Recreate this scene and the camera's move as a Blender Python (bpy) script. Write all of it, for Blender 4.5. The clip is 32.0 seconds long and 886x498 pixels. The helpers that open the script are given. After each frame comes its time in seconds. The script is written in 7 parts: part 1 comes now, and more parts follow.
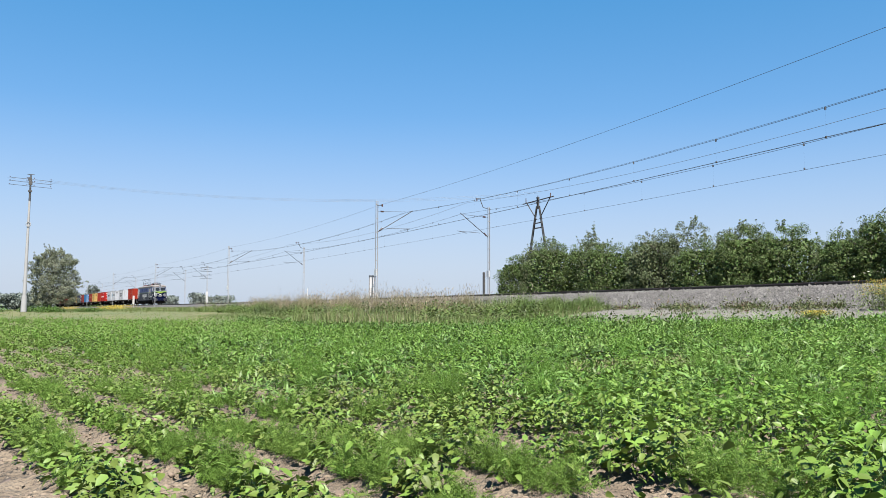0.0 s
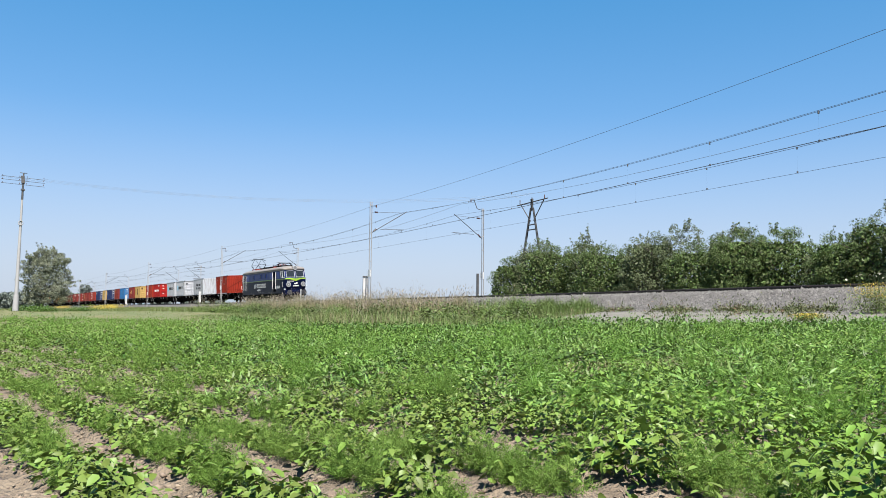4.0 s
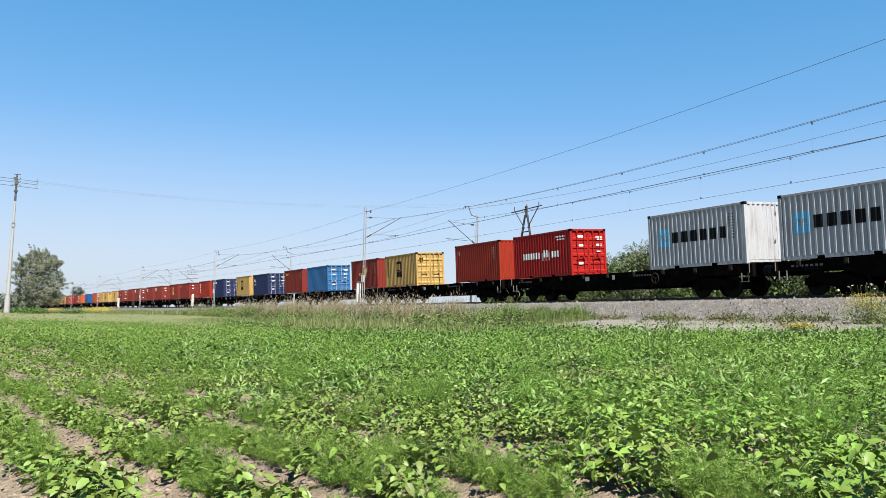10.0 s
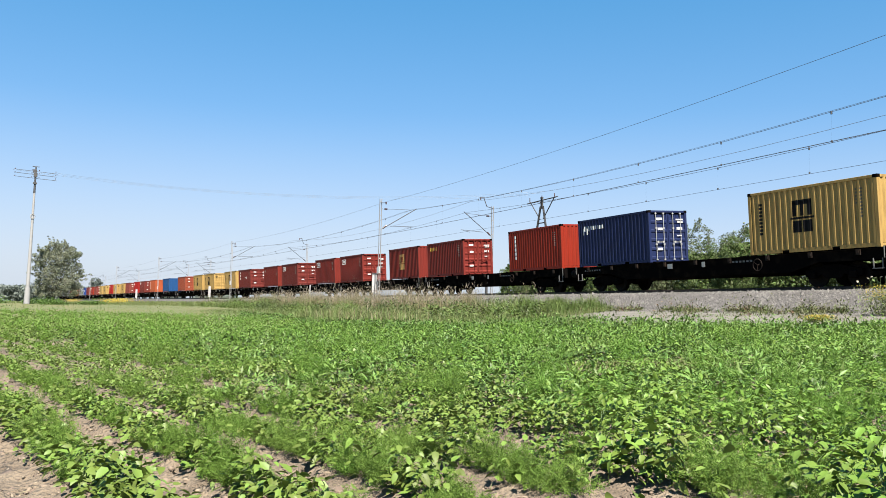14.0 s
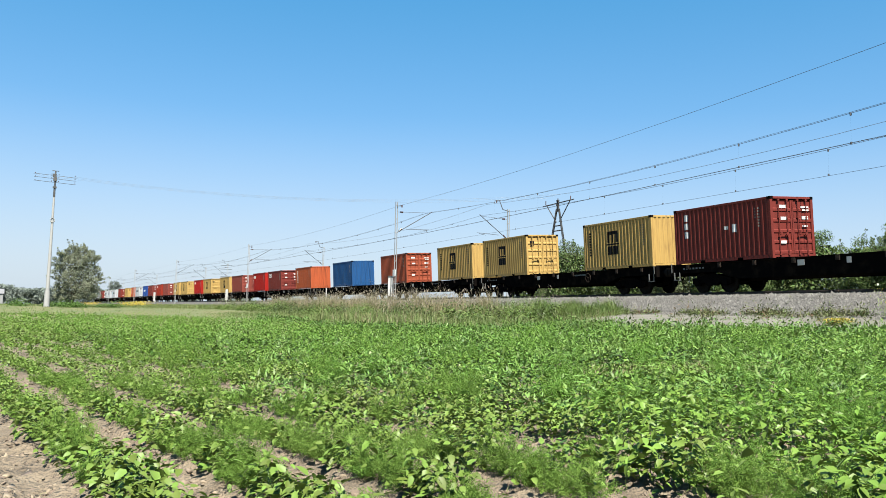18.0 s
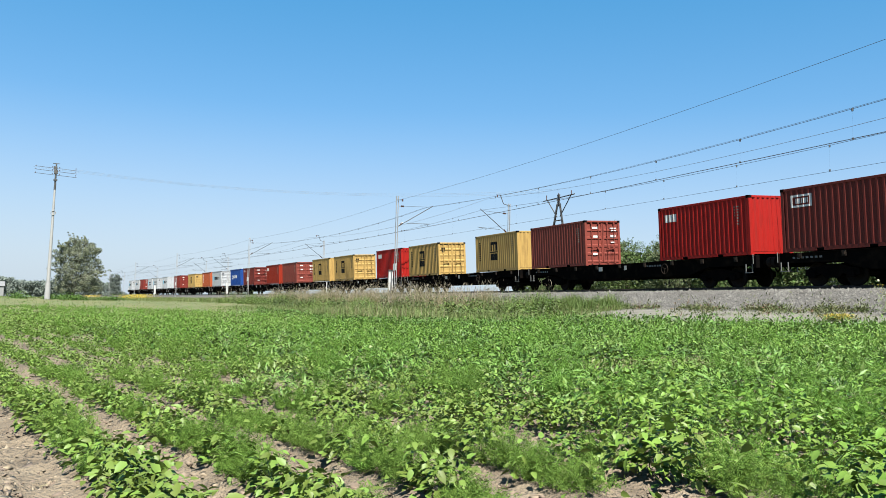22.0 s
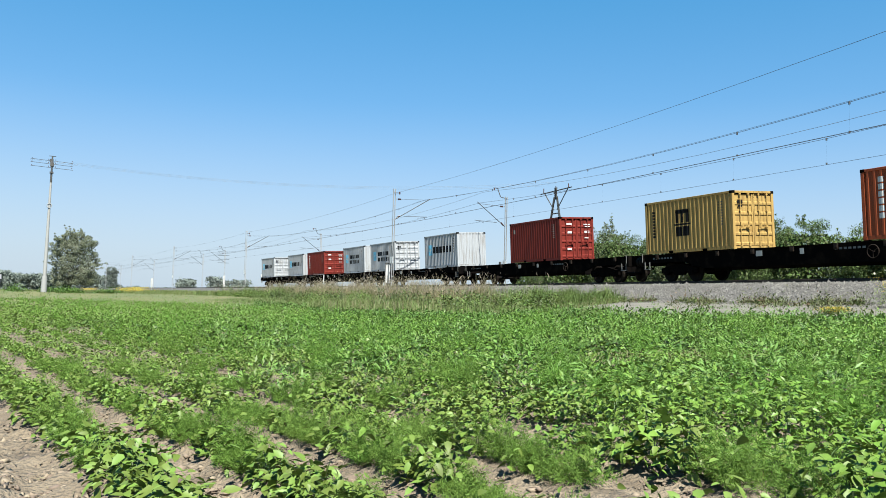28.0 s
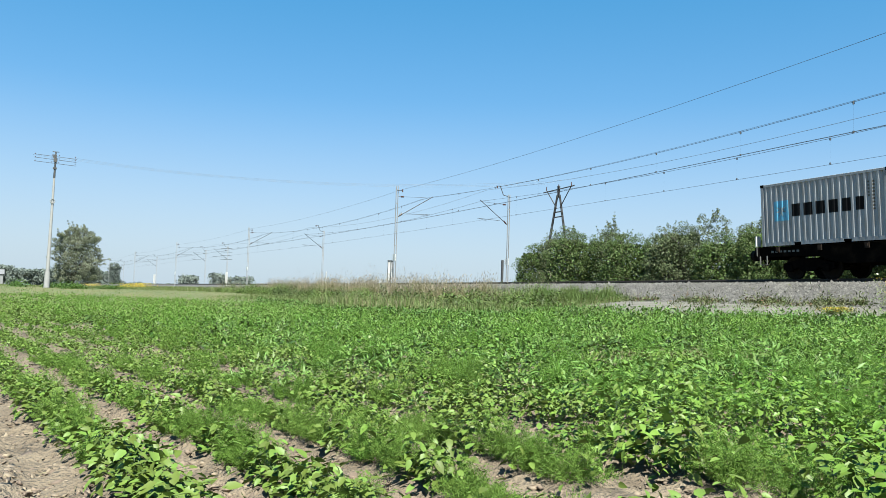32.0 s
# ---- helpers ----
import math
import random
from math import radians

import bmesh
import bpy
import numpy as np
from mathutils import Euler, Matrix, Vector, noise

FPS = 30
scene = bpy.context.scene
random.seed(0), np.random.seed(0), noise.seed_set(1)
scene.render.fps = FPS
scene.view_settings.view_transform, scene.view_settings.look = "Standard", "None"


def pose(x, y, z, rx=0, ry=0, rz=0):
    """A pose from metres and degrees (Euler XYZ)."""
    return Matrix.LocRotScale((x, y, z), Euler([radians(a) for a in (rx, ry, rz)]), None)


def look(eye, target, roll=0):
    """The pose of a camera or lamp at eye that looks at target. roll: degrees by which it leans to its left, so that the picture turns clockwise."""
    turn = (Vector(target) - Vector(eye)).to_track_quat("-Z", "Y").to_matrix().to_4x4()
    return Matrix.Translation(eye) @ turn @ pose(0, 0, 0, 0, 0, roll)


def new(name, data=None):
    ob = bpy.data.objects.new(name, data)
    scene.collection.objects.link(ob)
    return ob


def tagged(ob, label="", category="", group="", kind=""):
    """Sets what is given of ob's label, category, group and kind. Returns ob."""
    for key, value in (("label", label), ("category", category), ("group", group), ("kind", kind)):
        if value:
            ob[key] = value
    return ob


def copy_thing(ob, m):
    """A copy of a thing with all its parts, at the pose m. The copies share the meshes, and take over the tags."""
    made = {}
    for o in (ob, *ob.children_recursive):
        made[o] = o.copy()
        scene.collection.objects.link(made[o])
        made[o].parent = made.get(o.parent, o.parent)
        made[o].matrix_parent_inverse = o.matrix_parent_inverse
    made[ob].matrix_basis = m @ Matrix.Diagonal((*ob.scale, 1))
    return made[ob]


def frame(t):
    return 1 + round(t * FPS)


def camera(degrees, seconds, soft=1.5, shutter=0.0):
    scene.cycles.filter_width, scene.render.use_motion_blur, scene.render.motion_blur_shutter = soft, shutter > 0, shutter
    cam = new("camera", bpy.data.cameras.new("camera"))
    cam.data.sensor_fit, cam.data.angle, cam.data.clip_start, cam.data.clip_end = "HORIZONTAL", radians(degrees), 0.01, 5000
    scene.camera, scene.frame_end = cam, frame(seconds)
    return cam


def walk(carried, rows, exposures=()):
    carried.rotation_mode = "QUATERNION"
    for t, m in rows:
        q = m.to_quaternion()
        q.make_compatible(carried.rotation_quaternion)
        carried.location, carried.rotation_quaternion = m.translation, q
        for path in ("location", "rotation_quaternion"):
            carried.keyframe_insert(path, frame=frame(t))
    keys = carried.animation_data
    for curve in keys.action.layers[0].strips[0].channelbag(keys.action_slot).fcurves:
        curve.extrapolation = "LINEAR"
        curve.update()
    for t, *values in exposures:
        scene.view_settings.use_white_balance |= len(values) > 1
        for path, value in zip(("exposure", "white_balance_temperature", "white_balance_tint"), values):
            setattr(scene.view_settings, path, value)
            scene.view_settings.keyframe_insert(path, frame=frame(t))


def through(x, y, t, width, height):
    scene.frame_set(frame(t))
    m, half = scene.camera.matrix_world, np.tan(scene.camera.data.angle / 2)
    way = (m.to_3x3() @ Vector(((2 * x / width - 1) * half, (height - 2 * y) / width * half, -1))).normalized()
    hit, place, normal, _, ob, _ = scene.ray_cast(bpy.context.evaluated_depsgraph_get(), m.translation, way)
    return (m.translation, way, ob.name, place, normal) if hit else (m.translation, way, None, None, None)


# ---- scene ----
EYE = 1.05  # camera height over the soil at its feet
def facing(yaw, pitch, roll):
    """Camera pose: degrees turned left, tilted up and leaning left."""
    y, p, r = radians(yaw), radians(pitch), radians(roll)
    ahead = Vector((-math.sin(y) * math.cos(p), math.cos(y) * math.cos(p), math.sin(p)))
    side = Vector((math.cos(y), math.sin(y), 0))
    up = side.cross(ahead)
    right, top = side * math.cos(r) + up * math.sin(r), up * math.cos(r) - side * math.sin(r)
    m = Matrix((right, top, -ahead)).transposed().to_4x4()
    m.translation = (0, 0, EYE)
    return m


cam = camera(57.44, 32.0, soft=0.85, shutter=0.0)
EXPO, SKY, SUN = 1.8, 0.085, 5.0
VIEW = [
    (0, 0.80, 4.41, 0.21), (0.5, 0.76, 4.41, 0.33), (1, 0.74, 4.44, 0.61), (1.5, 0.84, 4.26, 0.61), (2, 0.82, 4.45, 0.49),
    (2.5, 0.76, 4.25, 0.72), (3, 0.59, 4.34, 0.84), (3.5, 0.41, 4.45, 0.51), (5.5, 0.18, 4.55, 0.63), (6, 0.13, 4.64, 0.66),
    (6.5, 0.27, 4.64, 0.80), (7, 0.29, 4.40, 1.02), (7.5, -0.03, 4.07, 1.11), (8, -0.14, 3.99, 1.29), (8.5, 0.10, 4.12, 1.11),
    (9, -0.00, 4.62, 0.99), (9.5, -0.06, 4.68, 0.98), (10, -0.06, 4.93, 1.08), (10.5, 0.25, 4.64, 0.81), (11, -0.00, 4.69, 0.88),
    (11.5, 0.18, 4.79, 0.74), (12, 0.19, 4.70, 0.80), (12.5, 0.17, 4.58, 0.86), (13, 0.42, 4.65, 0.93), (13.5, 0.76, 4.48, 1.00),
    (14, 1.02, 4.30, 1.13), (14.5, 1.13, 4.37, 1.14), (15, 1.44, 4.29, 1.22), (15.5, 1.59, 4.23, 1.15), (17.5, 2.08, 4.44, 1.09),
    (18, 2.15, 4.49, 1.15), (18.5, 2.09, 4.64, 1.19), (19, 2.09, 4.75, 1.26), (19.5, 2.28, 4.76, 1.33), (20, 2.20, 4.64, 1.32),
    (20.5, 2.17, 4.87, 1.33), (21, 2.14, 4.62, 1.36), (21.5, 2.49, 4.57, 1.42), (22, 2.18, 4.08, 1.38), (22.5, 2.21, 3.93, 1.48),
    (23, 2.36, 3.93, 1.49), (23.5, 2.14, 4.06, 1.51), (24, 2.21, 4.12, 1.48), (24.5, 2.26, 3.88, 1.46), (25, 2.15, 3.89, 1.49),
    (25.5, 2.02, 4.06, 1.46), (27.5, 2.05, 3.69, 1.58), (28, 1.96, 3.59, 1.39), (28.5, 2.06, 3.62, 1.56), (29, 2.04, 3.68, 1.45),
    (29.5, 2.12, 3.47, 1.47), (30, 2.16, 3.40, 1.54), (30.5, 2.10, 3.51, 1.56), (31, 2.05, 3.47, 1.67), (31.5, 2.11, 3.31, 1.60),
    (32, 2.13, 3.43, 1.73),
]
walk(cam, [(t, facing(a, b, c)) for t, a, b, c in VIEW], exposures=[(0, EXPO - 0.08, 6380, 11), (7, EXPO - 0.06, 6450, 11), (9, EXPO + 0.05, 6700, 10), (11, EXPO + 0.03, 6560, 10), (12, EXPO + 0.05, 6620, 11), (13, EXPO + 0.08, 6740, 12), (15, EXPO + 0.08, 6650, 8), (18, EXPO + 0.08, 6600, 5), (20, EXPO + 0.02, 6500, 4), (25, EXPO + 0.02, 6500, 6), (29, EXPO - 0.02, 6350, 2), (32, EXPO - 0.02, 6350, 1)])

# ---- the line of the track: a curve of 1111 m radius that runs out into a straight ----
AZ, KAPPA, BEND, NEAR = radians(65.81), 0.0009, -134.9, 25.512
UX, UY = math.cos(AZ), -math.sin(AZ)      # the train's way beside the camera
NX, NY = math.sin(AZ), math.cos(AZ)       # away from the camera
RAIL = 1.169 + EYE + 0.042                # rail level at the middle of the near track
CANT = 3.36


def line(s, off):
    """Points of the line at running lengths s, off metres beyond the middle of the near track; and the turn there."""
    s = np.asarray(s, float)
    c = np.maximum(s, BEND)
    th, ds = KAPPA * c, s - c
    al = np.sin(th) / KAPPA + ds * np.cos(th)
    la = -(1 - np.cos(th)) / KAPPA - ds * np.sin(th)
    o = off + 1.298
    x = al * UX + (la + NEAR) * NX + o * (np.cos(th) * NX + np.sin(th) * UX)
    y = al * UY + (la + NEAR) * NY + o * (np.cos(th) * NY + np.sin(th) * UY)
    return x, y, -AZ - th


def cant_at(s):
    return CANT * min(1.0, max(0.0, (s + 240) / 100))


def track_pose(s, off=0.0, z=RAIL):
    x, y, h = line(s, off)
    return Matrix.Translation((float(x), float(y), z)) @ Matrix.Rotation(float(h), 4, "Z") @ Matrix.Rotation(radians(cant_at(s)), 4, "X")


def upright(s, off, z):
    x, y, h = line(s, off)
    return Matrix.Translation((float(x), float(y), z)) @ Matrix.Rotation(float(h), 4, "Z")


def aside(x, y):
    """Distance of points beyond the middle of the near track (negative on the camera's side), and the running length."""
    x, y = np.asarray(x, float), np.asarray(y, float)
    a, b = x * UX + y * UY, x * NX + y * NY
    tb = KAPPA * BEND
    cx, cy = math.sin(tb) / KAPPA, -(1 - math.cos(tb)) / KAPPA + NEAR
    # circle part
    th = np.arctan2(a, b - (NEAR - 1 / KAPPA))
    off_c = np.hypot(a, b - (NEAR - 1 / KAPPA)) - 1 / KAPPA
    # straight part
    da, db = a - cx, b - cy
    along = da * math.cos(tb) - db * math.sin(tb)
    off_s = da * math.sin(tb) + db * math.cos(tb)
    straight = along < 0
    return np.where(straight, off_s, off_c) - 1.298, np.where(straight, BEND + along, th / KAPPA)


def ease(a):
    a = np.clip(a, 0, 1)
    return a * a * (3 - 2 * a)


def soil_height(x, y):
    """The field rises gently towards the railway, and the meadow further off."""
    o, s = aside(x, y)
    r = np.hypot(x, y)
    z = 0.57 * ease((o + 25.5) / 17.5)
    return z + (0.88 - z) * ease((r - 46) / 45)


def bank_height(x, y):
    """Top of the soil with the railway bank on it."""
    z = soil_height(x, y)
    o, s = aside(x, y)
    return z + (1.2 - z) * ease((o + 7.8) / 4.4) * (1 - ease((o - 8.0) / 4.0))


# ---- light ----
world = bpy.data.worlds.new("sky")
scene.world = world
world.use_nodes = True
wn = world.node_tree
sky = wn.nodes.new("ShaderNodeTexSky")
sky.sky_type, sky.sun_disc = "NISHITA", False
SUN_UP, SUN_TURN = radians(56), -8.0
sx = UX * math.cos(radians(SUN_TURN)) + NX * math.sin(radians(SUN_TURN))
sy = UY * math.cos(radians(SUN_TURN)) + NY * math.sin(radians(SUN_TURN))
sky.sun_elevation, sky.sun_rotation = SUN_UP, math.atan2(sx, sy)
sky.air_density, sky.dust_density, sky.ozone_density, sky.altitude = 1.0, 0.25, 4.0, 0
back = wn.nodes["Background"]
back.inputs["Strength"].default_value = SKY
tone = wn.nodes.new("ShaderNodeHueSaturation")
tone.inputs["Saturation"].default_value = 1.4
soften = wn.nodes.new("ShaderNodeGamma")
soften.inputs["Gamma"].default_value = 0.55
wn.links.new(sky.outputs[0], tone.inputs["Color"])
wn.links.new(tone.outputs[0], soften.inputs["Color"])
tint = wn.nodes.new("ShaderNodeMix")
tint.data_type, tint.blend_type = "RGBA", "MULTIPLY"
tint.inputs["Factor"].default_value, tint.inputs["B"].default_value = 1.0, (0.98, 1.01, 1.18, 1)
wn.links.new(soften.outputs[0], tint.inputs["A"])
# summer haze towards the horizon
where = wn.nodes.new("ShaderNodeTexCoord")
split = wn.nodes.new("ShaderNodeSeparateXYZ")
low_air = wn.nodes.new("ShaderNodeMapRange")
low_air.inputs["From Min"].default_value, low_air.inputs["From Max"].default_value = 0.0, 0.24
low_air.inputs["To Min"].default_value, low_air.inputs["To Max"].default_value = 0.95, 0.0
bend = wn.nodes.new("ShaderNodeMath")
bend.operation, bend.inputs[1].default_value = "POWER", 1.3
haze = wn.nodes.new("ShaderNodeMix")
haze.data_type = "RGBA"
haze.inputs["B"].default_value = (1.95, 2.27, 2.72, 1)
wn.links.new(where.outputs["Generated"], split.inputs[0])
wn.links.new(split.outputs["Z"], low_air.inputs["Value"])
wn.links.new(low_air.outputs[0], bend.inputs[0])
wn.links.new(bend.outputs[0], haze.inputs["Factor"])
wn.links.new(tint.outputs["Result"], haze.inputs["A"])
wn.links.new(haze.outputs["Result"], back.inputs["Color"])
lamp = bpy.data.lights.new("sun", "SUN")
lamp.energy, lamp.angle, lamp.color = SUN, radians(0.53), (1.0, 0.95, 0.87)
sun = new("sun", lamp)
sun.matrix_world = look((sx * 100 * math.cos(SUN_UP), sy * 100 * math.cos(SUN_UP), 100 * math.sin(SUN_UP)), (0, 0, 0))


# ---- materials ----
def paint(name, base, rough=0.55, metal=0.0, second=None, amount=0.5, scale=2.0, fine=40.0, bump=0.0, spread=0.0, shine=0.5, stretch=(1, 1, 1), cut=(0.45, 0.7)):
    """A surface of two colours mixed by large noise, toned by fine noise, with a fine relief."""
    m = bpy.data.materials.new(name)
    m.use_nodes = True
    nt = m.node_tree
    N, Lk = nt.nodes, nt.links
    bsdf = N["Principled BSDF"]
    co = N.new("ShaderNodeTexCoord")
    mp = N.new("ShaderNodeMapping")
    mp.inputs["Scale"].default_value = stretch
    Lk.new(co.outputs["Object"], mp.inputs[0])
    big, small = N.new("ShaderNodeTexNoise"), N.new("ShaderNodeTexNoise")
    big.inputs["Scale"].default_value, big.inputs["Detail"].default_value = scale, 6
    small.inputs["Scale"].default_value, small.inputs["Detail"].default_value = fine, 4
    info = N.new("ShaderNodeObjectInfo")
    shift = N.new("ShaderNodeVectorMath")
    shift.operation = "MULTIPLY_ADD"
    shift.inputs[1].default_value = (37, 53, 19)
    Lk.new(info.outputs["Random"], shift.inputs[0])
    Lk.new(mp.outputs[0], shift.inputs[2])
    Lk.new(shift.outputs[0], big.inputs["Vector"])
    Lk.new(mp.outputs[0], small.inputs["Vector"])
    ramp = N.new("ShaderNodeMapRange")
    ramp.inputs["From Min"].default_value, ramp.inputs["From Max"].default_value = cut
    ramp.inputs["To Max"].default_value = amount
    Lk.new(big.outputs["Fac"], ramp.inputs["Value"])
    mix = N.new("ShaderNodeMix")
    mix.data_type = "RGBA"
    sec = second or tuple(c * 0.6 for c in base)
    mix.inputs["A"].default_value, mix.inputs["B"].default_value = (*base, 1), (*sec, 1)
    Lk.new(ramp.outputs[0], mix.inputs["Factor"])
    hsv = N.new("ShaderNodeHueSaturation")
    val = N.new("ShaderNodeMapRange")
    val.inputs["From Min"].default_value, val.inputs["From Max"].default_value = 0.25, 0.75
    val.inputs["To Min"].default_value, val.inputs["To Max"].default_value = 0.86, 1.14
    Lk.new(small.outputs["Fac"], val.inputs["Value"])
    if spread:
        geo = N.new("ShaderNodeNewGeometry")
        sp = N.new("ShaderNodeMapRange")
        sp.inputs["To Min"].default_value, sp.inputs["To Max"].default_value = 1 - spread, 1 + spread
        Lk.new(geo.outputs["Random Per Island"], sp.inputs["Value"])
        mul = N.new("ShaderNodeMath")
        mul.operation = "MULTIPLY"
        Lk.new(val.outputs[0], mul.inputs[0])
        Lk.new(sp.outputs[0], mul.inputs[1])
        Lk.new(mul.outputs[0], hsv.inputs["Value"])
        hue = N.new("ShaderNodeMapRange")
        hue.inputs["To Min"].default_value, hue.inputs["To Max"].default_value = 0.5 - spread * 0.05, 0.5 + spread * 0.05
        Lk.new(geo.outputs["Random Per Island"], hue.inputs["Value"])
        Lk.new(hue.outputs[0], hsv.inputs["Hue"])
    else:
        Lk.new(val.outputs[0], hsv.inputs["Value"])
    Lk.new(mix.outputs["Result"], hsv.inputs["Color"])
    Lk.new(hsv.outputs[0], bsdf.inputs["Base Color"])
    bsdf.inputs["Roughness"].default_value, bsdf.inputs["Metallic"].default_value = rough, metal
    bsdf.inputs["Specular IOR Level"].default_value = shine
    if bump:
        bp = N.new("ShaderNodeBump")
        bp.inputs["Strength"].default_value, bp.inputs["Distance"].default_value = 0.8, bump
        Lk.new(small.outputs["Fac"], bp.inputs["Height"])
        Lk.new(bp.outputs[0], bsdf.inputs["Normal"])
    return m


def leafy(name, base, second, through=0.35, rough=0.5, spread=0.35, scale=0.6):
    """Leaves: they let some light through."""
    m = paint(name, base, rough, second=second, amount=0.9, scale=scale, fine=9, spread=spread, cut=(0.35, 0.65), shine=0.25)
    nt = m.node_tree
    bsdf, out = nt.nodes["Principled BSDF"], nt.nodes["Material Output"]
    tr = nt.nodes.new("ShaderNodeBsdfTranslucent")
    mx = nt.nodes.new("ShaderNodeMixShader")
    mx.inputs[0].default_value = through
    col = bsdf.inputs["Base Color"].links[0].from_socket
    nt.links.new(col, tr.inputs["Color"])
    nt.links.new(bsdf.outputs[0], mx.inputs[1])
    nt.links.new(tr.outputs[0], mx.inputs[2])
    nt.links.new(mx.outputs[0], out.inputs["Surface"])
    return m


def glassy(name, tint, rough=0.05):
    m = paint(name, tint, rough, amount=0.2)
    m.node_tree.nodes["Principled BSDF"].inputs["Specular IOR Level"].default_value = 0.8
    return m


def container_paint(name, base, worn, amount=0.6):
    """Faded paint with long dirty runs down the ribs."""
    return paint(name, base, 0.55, second=worn, amount=amount, scale=1.5, fine=26, stretch=(4.5, 4.5, 0.55), cut=(0.48, 0.72), shine=0.12)


STEEL = {
    "grey": container_paint("grey_container_paint", (0.258, 0.268, 0.285), (0.131, 0.115, 0.1)),
    "yellow": container_paint("yellow_container_paint", (0.275, 0.18, 0.06), (0.12, 0.069, 0.027)),
    "brown": container_paint("red_brown_container_paint", (0.115, 0.0162, 0.0119), (0.0616, 0.0139, 0.0108)),
    "maroon": container_paint("maroon_container_paint", (0.1, 0.0177, 0.0139), (0.0577, 0.0154, 0.0123)),
    "orange": container_paint("orange_red_container_paint", (0.166, 0.0154, 0.00732), (0.077, 0.0123, 0.00693)),
    "rust": container_paint("orange_brown_container_paint", (0.239, 0.0524, 0.02), (0.123, 0.037, 0.0185)),
    "umber": container_paint("faded_brick_container_paint", (0.177, 0.04, 0.02), (0.1, 0.0277, 0.0169)),
    "brick": container_paint("brick_red_container_paint", (0.135, 0.0308, 0.0231), (0.0732, 0.0231, 0.0185)),
    "red": container_paint("bright_red_container_paint", (0.205, 0.0078, 0.0062), (0.105, 0.0085, 0.0068), 0.5),
    "navy": container_paint("navy_container_paint", (0.00963, 0.0162, 0.0524), (0.0154, 0.0185, 0.0347)),
    "blue": container_paint("blue_container_paint", (0.0169, 0.0809, 0.193), (0.0246, 0.0577, 0.115)),
    "deep": container_paint("deep_blue_container_paint", (0.01, 0.0462, 0.131), (0.0169, 0.0347, 0.0693)),
    "royal": container_paint("royal_blue_container_paint", (0.00939, 0.0385, 0.166), (0.0133, 0.027, 0.0924)),
}
M_WHITE = paint("white_marking", (0.444, 0.444, 0.433), 0.5, amount=0.2)
M_DULLWHITE = paint("worn_white_marking", (0.123, 0.108, 0.0924), 0.6, amount=0.4)
M_DULLBLACK = paint("worn_dark_marking", (0.0539, 0.0423, 0.0308), 0.6, amount=0.4)
M_OCHRE = paint("worn_ochre_marking", (0.323, 0.185, 0.0539), 0.55, amount=0.5, scale=5)
M_BLACK = paint("black_marking", (0.00462, 0.00462, 0.00539), 0.6, amount=0.2, shine=0.08)
M_YELLOW = paint("yellow_marking", (0.444, 0.296, 0.0237), 0.5, amount=0.2)
M_SKYBLUE = paint("pale_blue_marking", (0.0924, 0.308, 0.462), 0.5, amount=0.2)
M_ZINC = paint("dull_zinc", (0.277, 0.277, 0.269), 0.45, 0.2, amount=0.3)
M_PLATE = paint("white_enamel_plate", (0.601, 0.601, 0.585), 0.4, amount=0.15)
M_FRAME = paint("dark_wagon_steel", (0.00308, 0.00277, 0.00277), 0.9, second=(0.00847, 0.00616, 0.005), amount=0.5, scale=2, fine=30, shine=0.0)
M_WHEEL = paint("wheel_steel", (0.0077, 0.00693, 0.00616), 0.8, 0.0, second=(0.0185, 0.0123, 0.00924), amount=0.5, shine=0.05)
M_RAIL = paint("rail_steel", (0.0207, 0.0154, 0.013), 0.7, 0.2, second=(0.0296, 0.0202, 0.0148), amount=0.8, scale=4)
M_SLEEPER = paint("sleeper_concrete", (0.119, 0.106, 0.0947), 0.9, second=(0.0711, 0.0592, 0.0474), amount=0.7, bump=0.01)
M_BALLAST = paint("ballast_stone", (0.0711, 0.0664, 0.064), 0.95, second=(0.0444, 0.0403, 0.0367), amount=0.9, scale=14, fine=22, bump=0.05, cut=(0.4, 0.62))
M_STONE = paint("loose_ballast", (0.089, 0.085, 0.0805), 0.9, second=(0.043, 0.0403, 0.0372), amount=0.7, scale=1.5, spread=0.38, shine=0.1)
M_PATH = paint("gravel_path", (0.104, 0.095, 0.082), 0.95, second=(0.062, 0.058, 0.042), amount=0.8, scale=1.2, fine=30, bump=0.02)
M_CLOD = paint("soil_clods", (0.15, 0.115, 0.0847), 0.95, second=(0.0909, 0.0662, 0.0462), amount=0.8, scale=3, spread=0.3)
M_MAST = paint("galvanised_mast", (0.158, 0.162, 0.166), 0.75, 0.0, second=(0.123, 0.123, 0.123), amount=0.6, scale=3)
# same galvanised steel, lightened to paint in the haze over distance
M_HAZEMAST = paint("haze_paled_galvanised_mast", (0.193, 0.196, 0.2), 0.75, 0.0, second=(0.146, 0.146, 0.146), amount=0.6, scale=3)
M_DARKMAST = paint("weathered_mast", (0.0356, 0.0367, 0.0385), 0.7, 0.2, second=(0.0592, 0.0533, 0.0474), amount=0.6, scale=3)
M_WIRE = paint("copper_wire", (0.05, 0.05, 0.052), 0.5, 0.4)
M_THINWIRE = paint("aluminium_wire", (0.13, 0.142, 0.154), 0.5, 0.4)
M_CONCRETE = paint("pole_concrete", (0.208, 0.208, 0.206), 0.85, second=(0.185, 0.182, 0.179), amount=0.7, scale=2, bump=0.005)
M_INSUL = paint("brown_insulator", (0.0592, 0.0296, 0.0207), 0.25, amount=0.3)
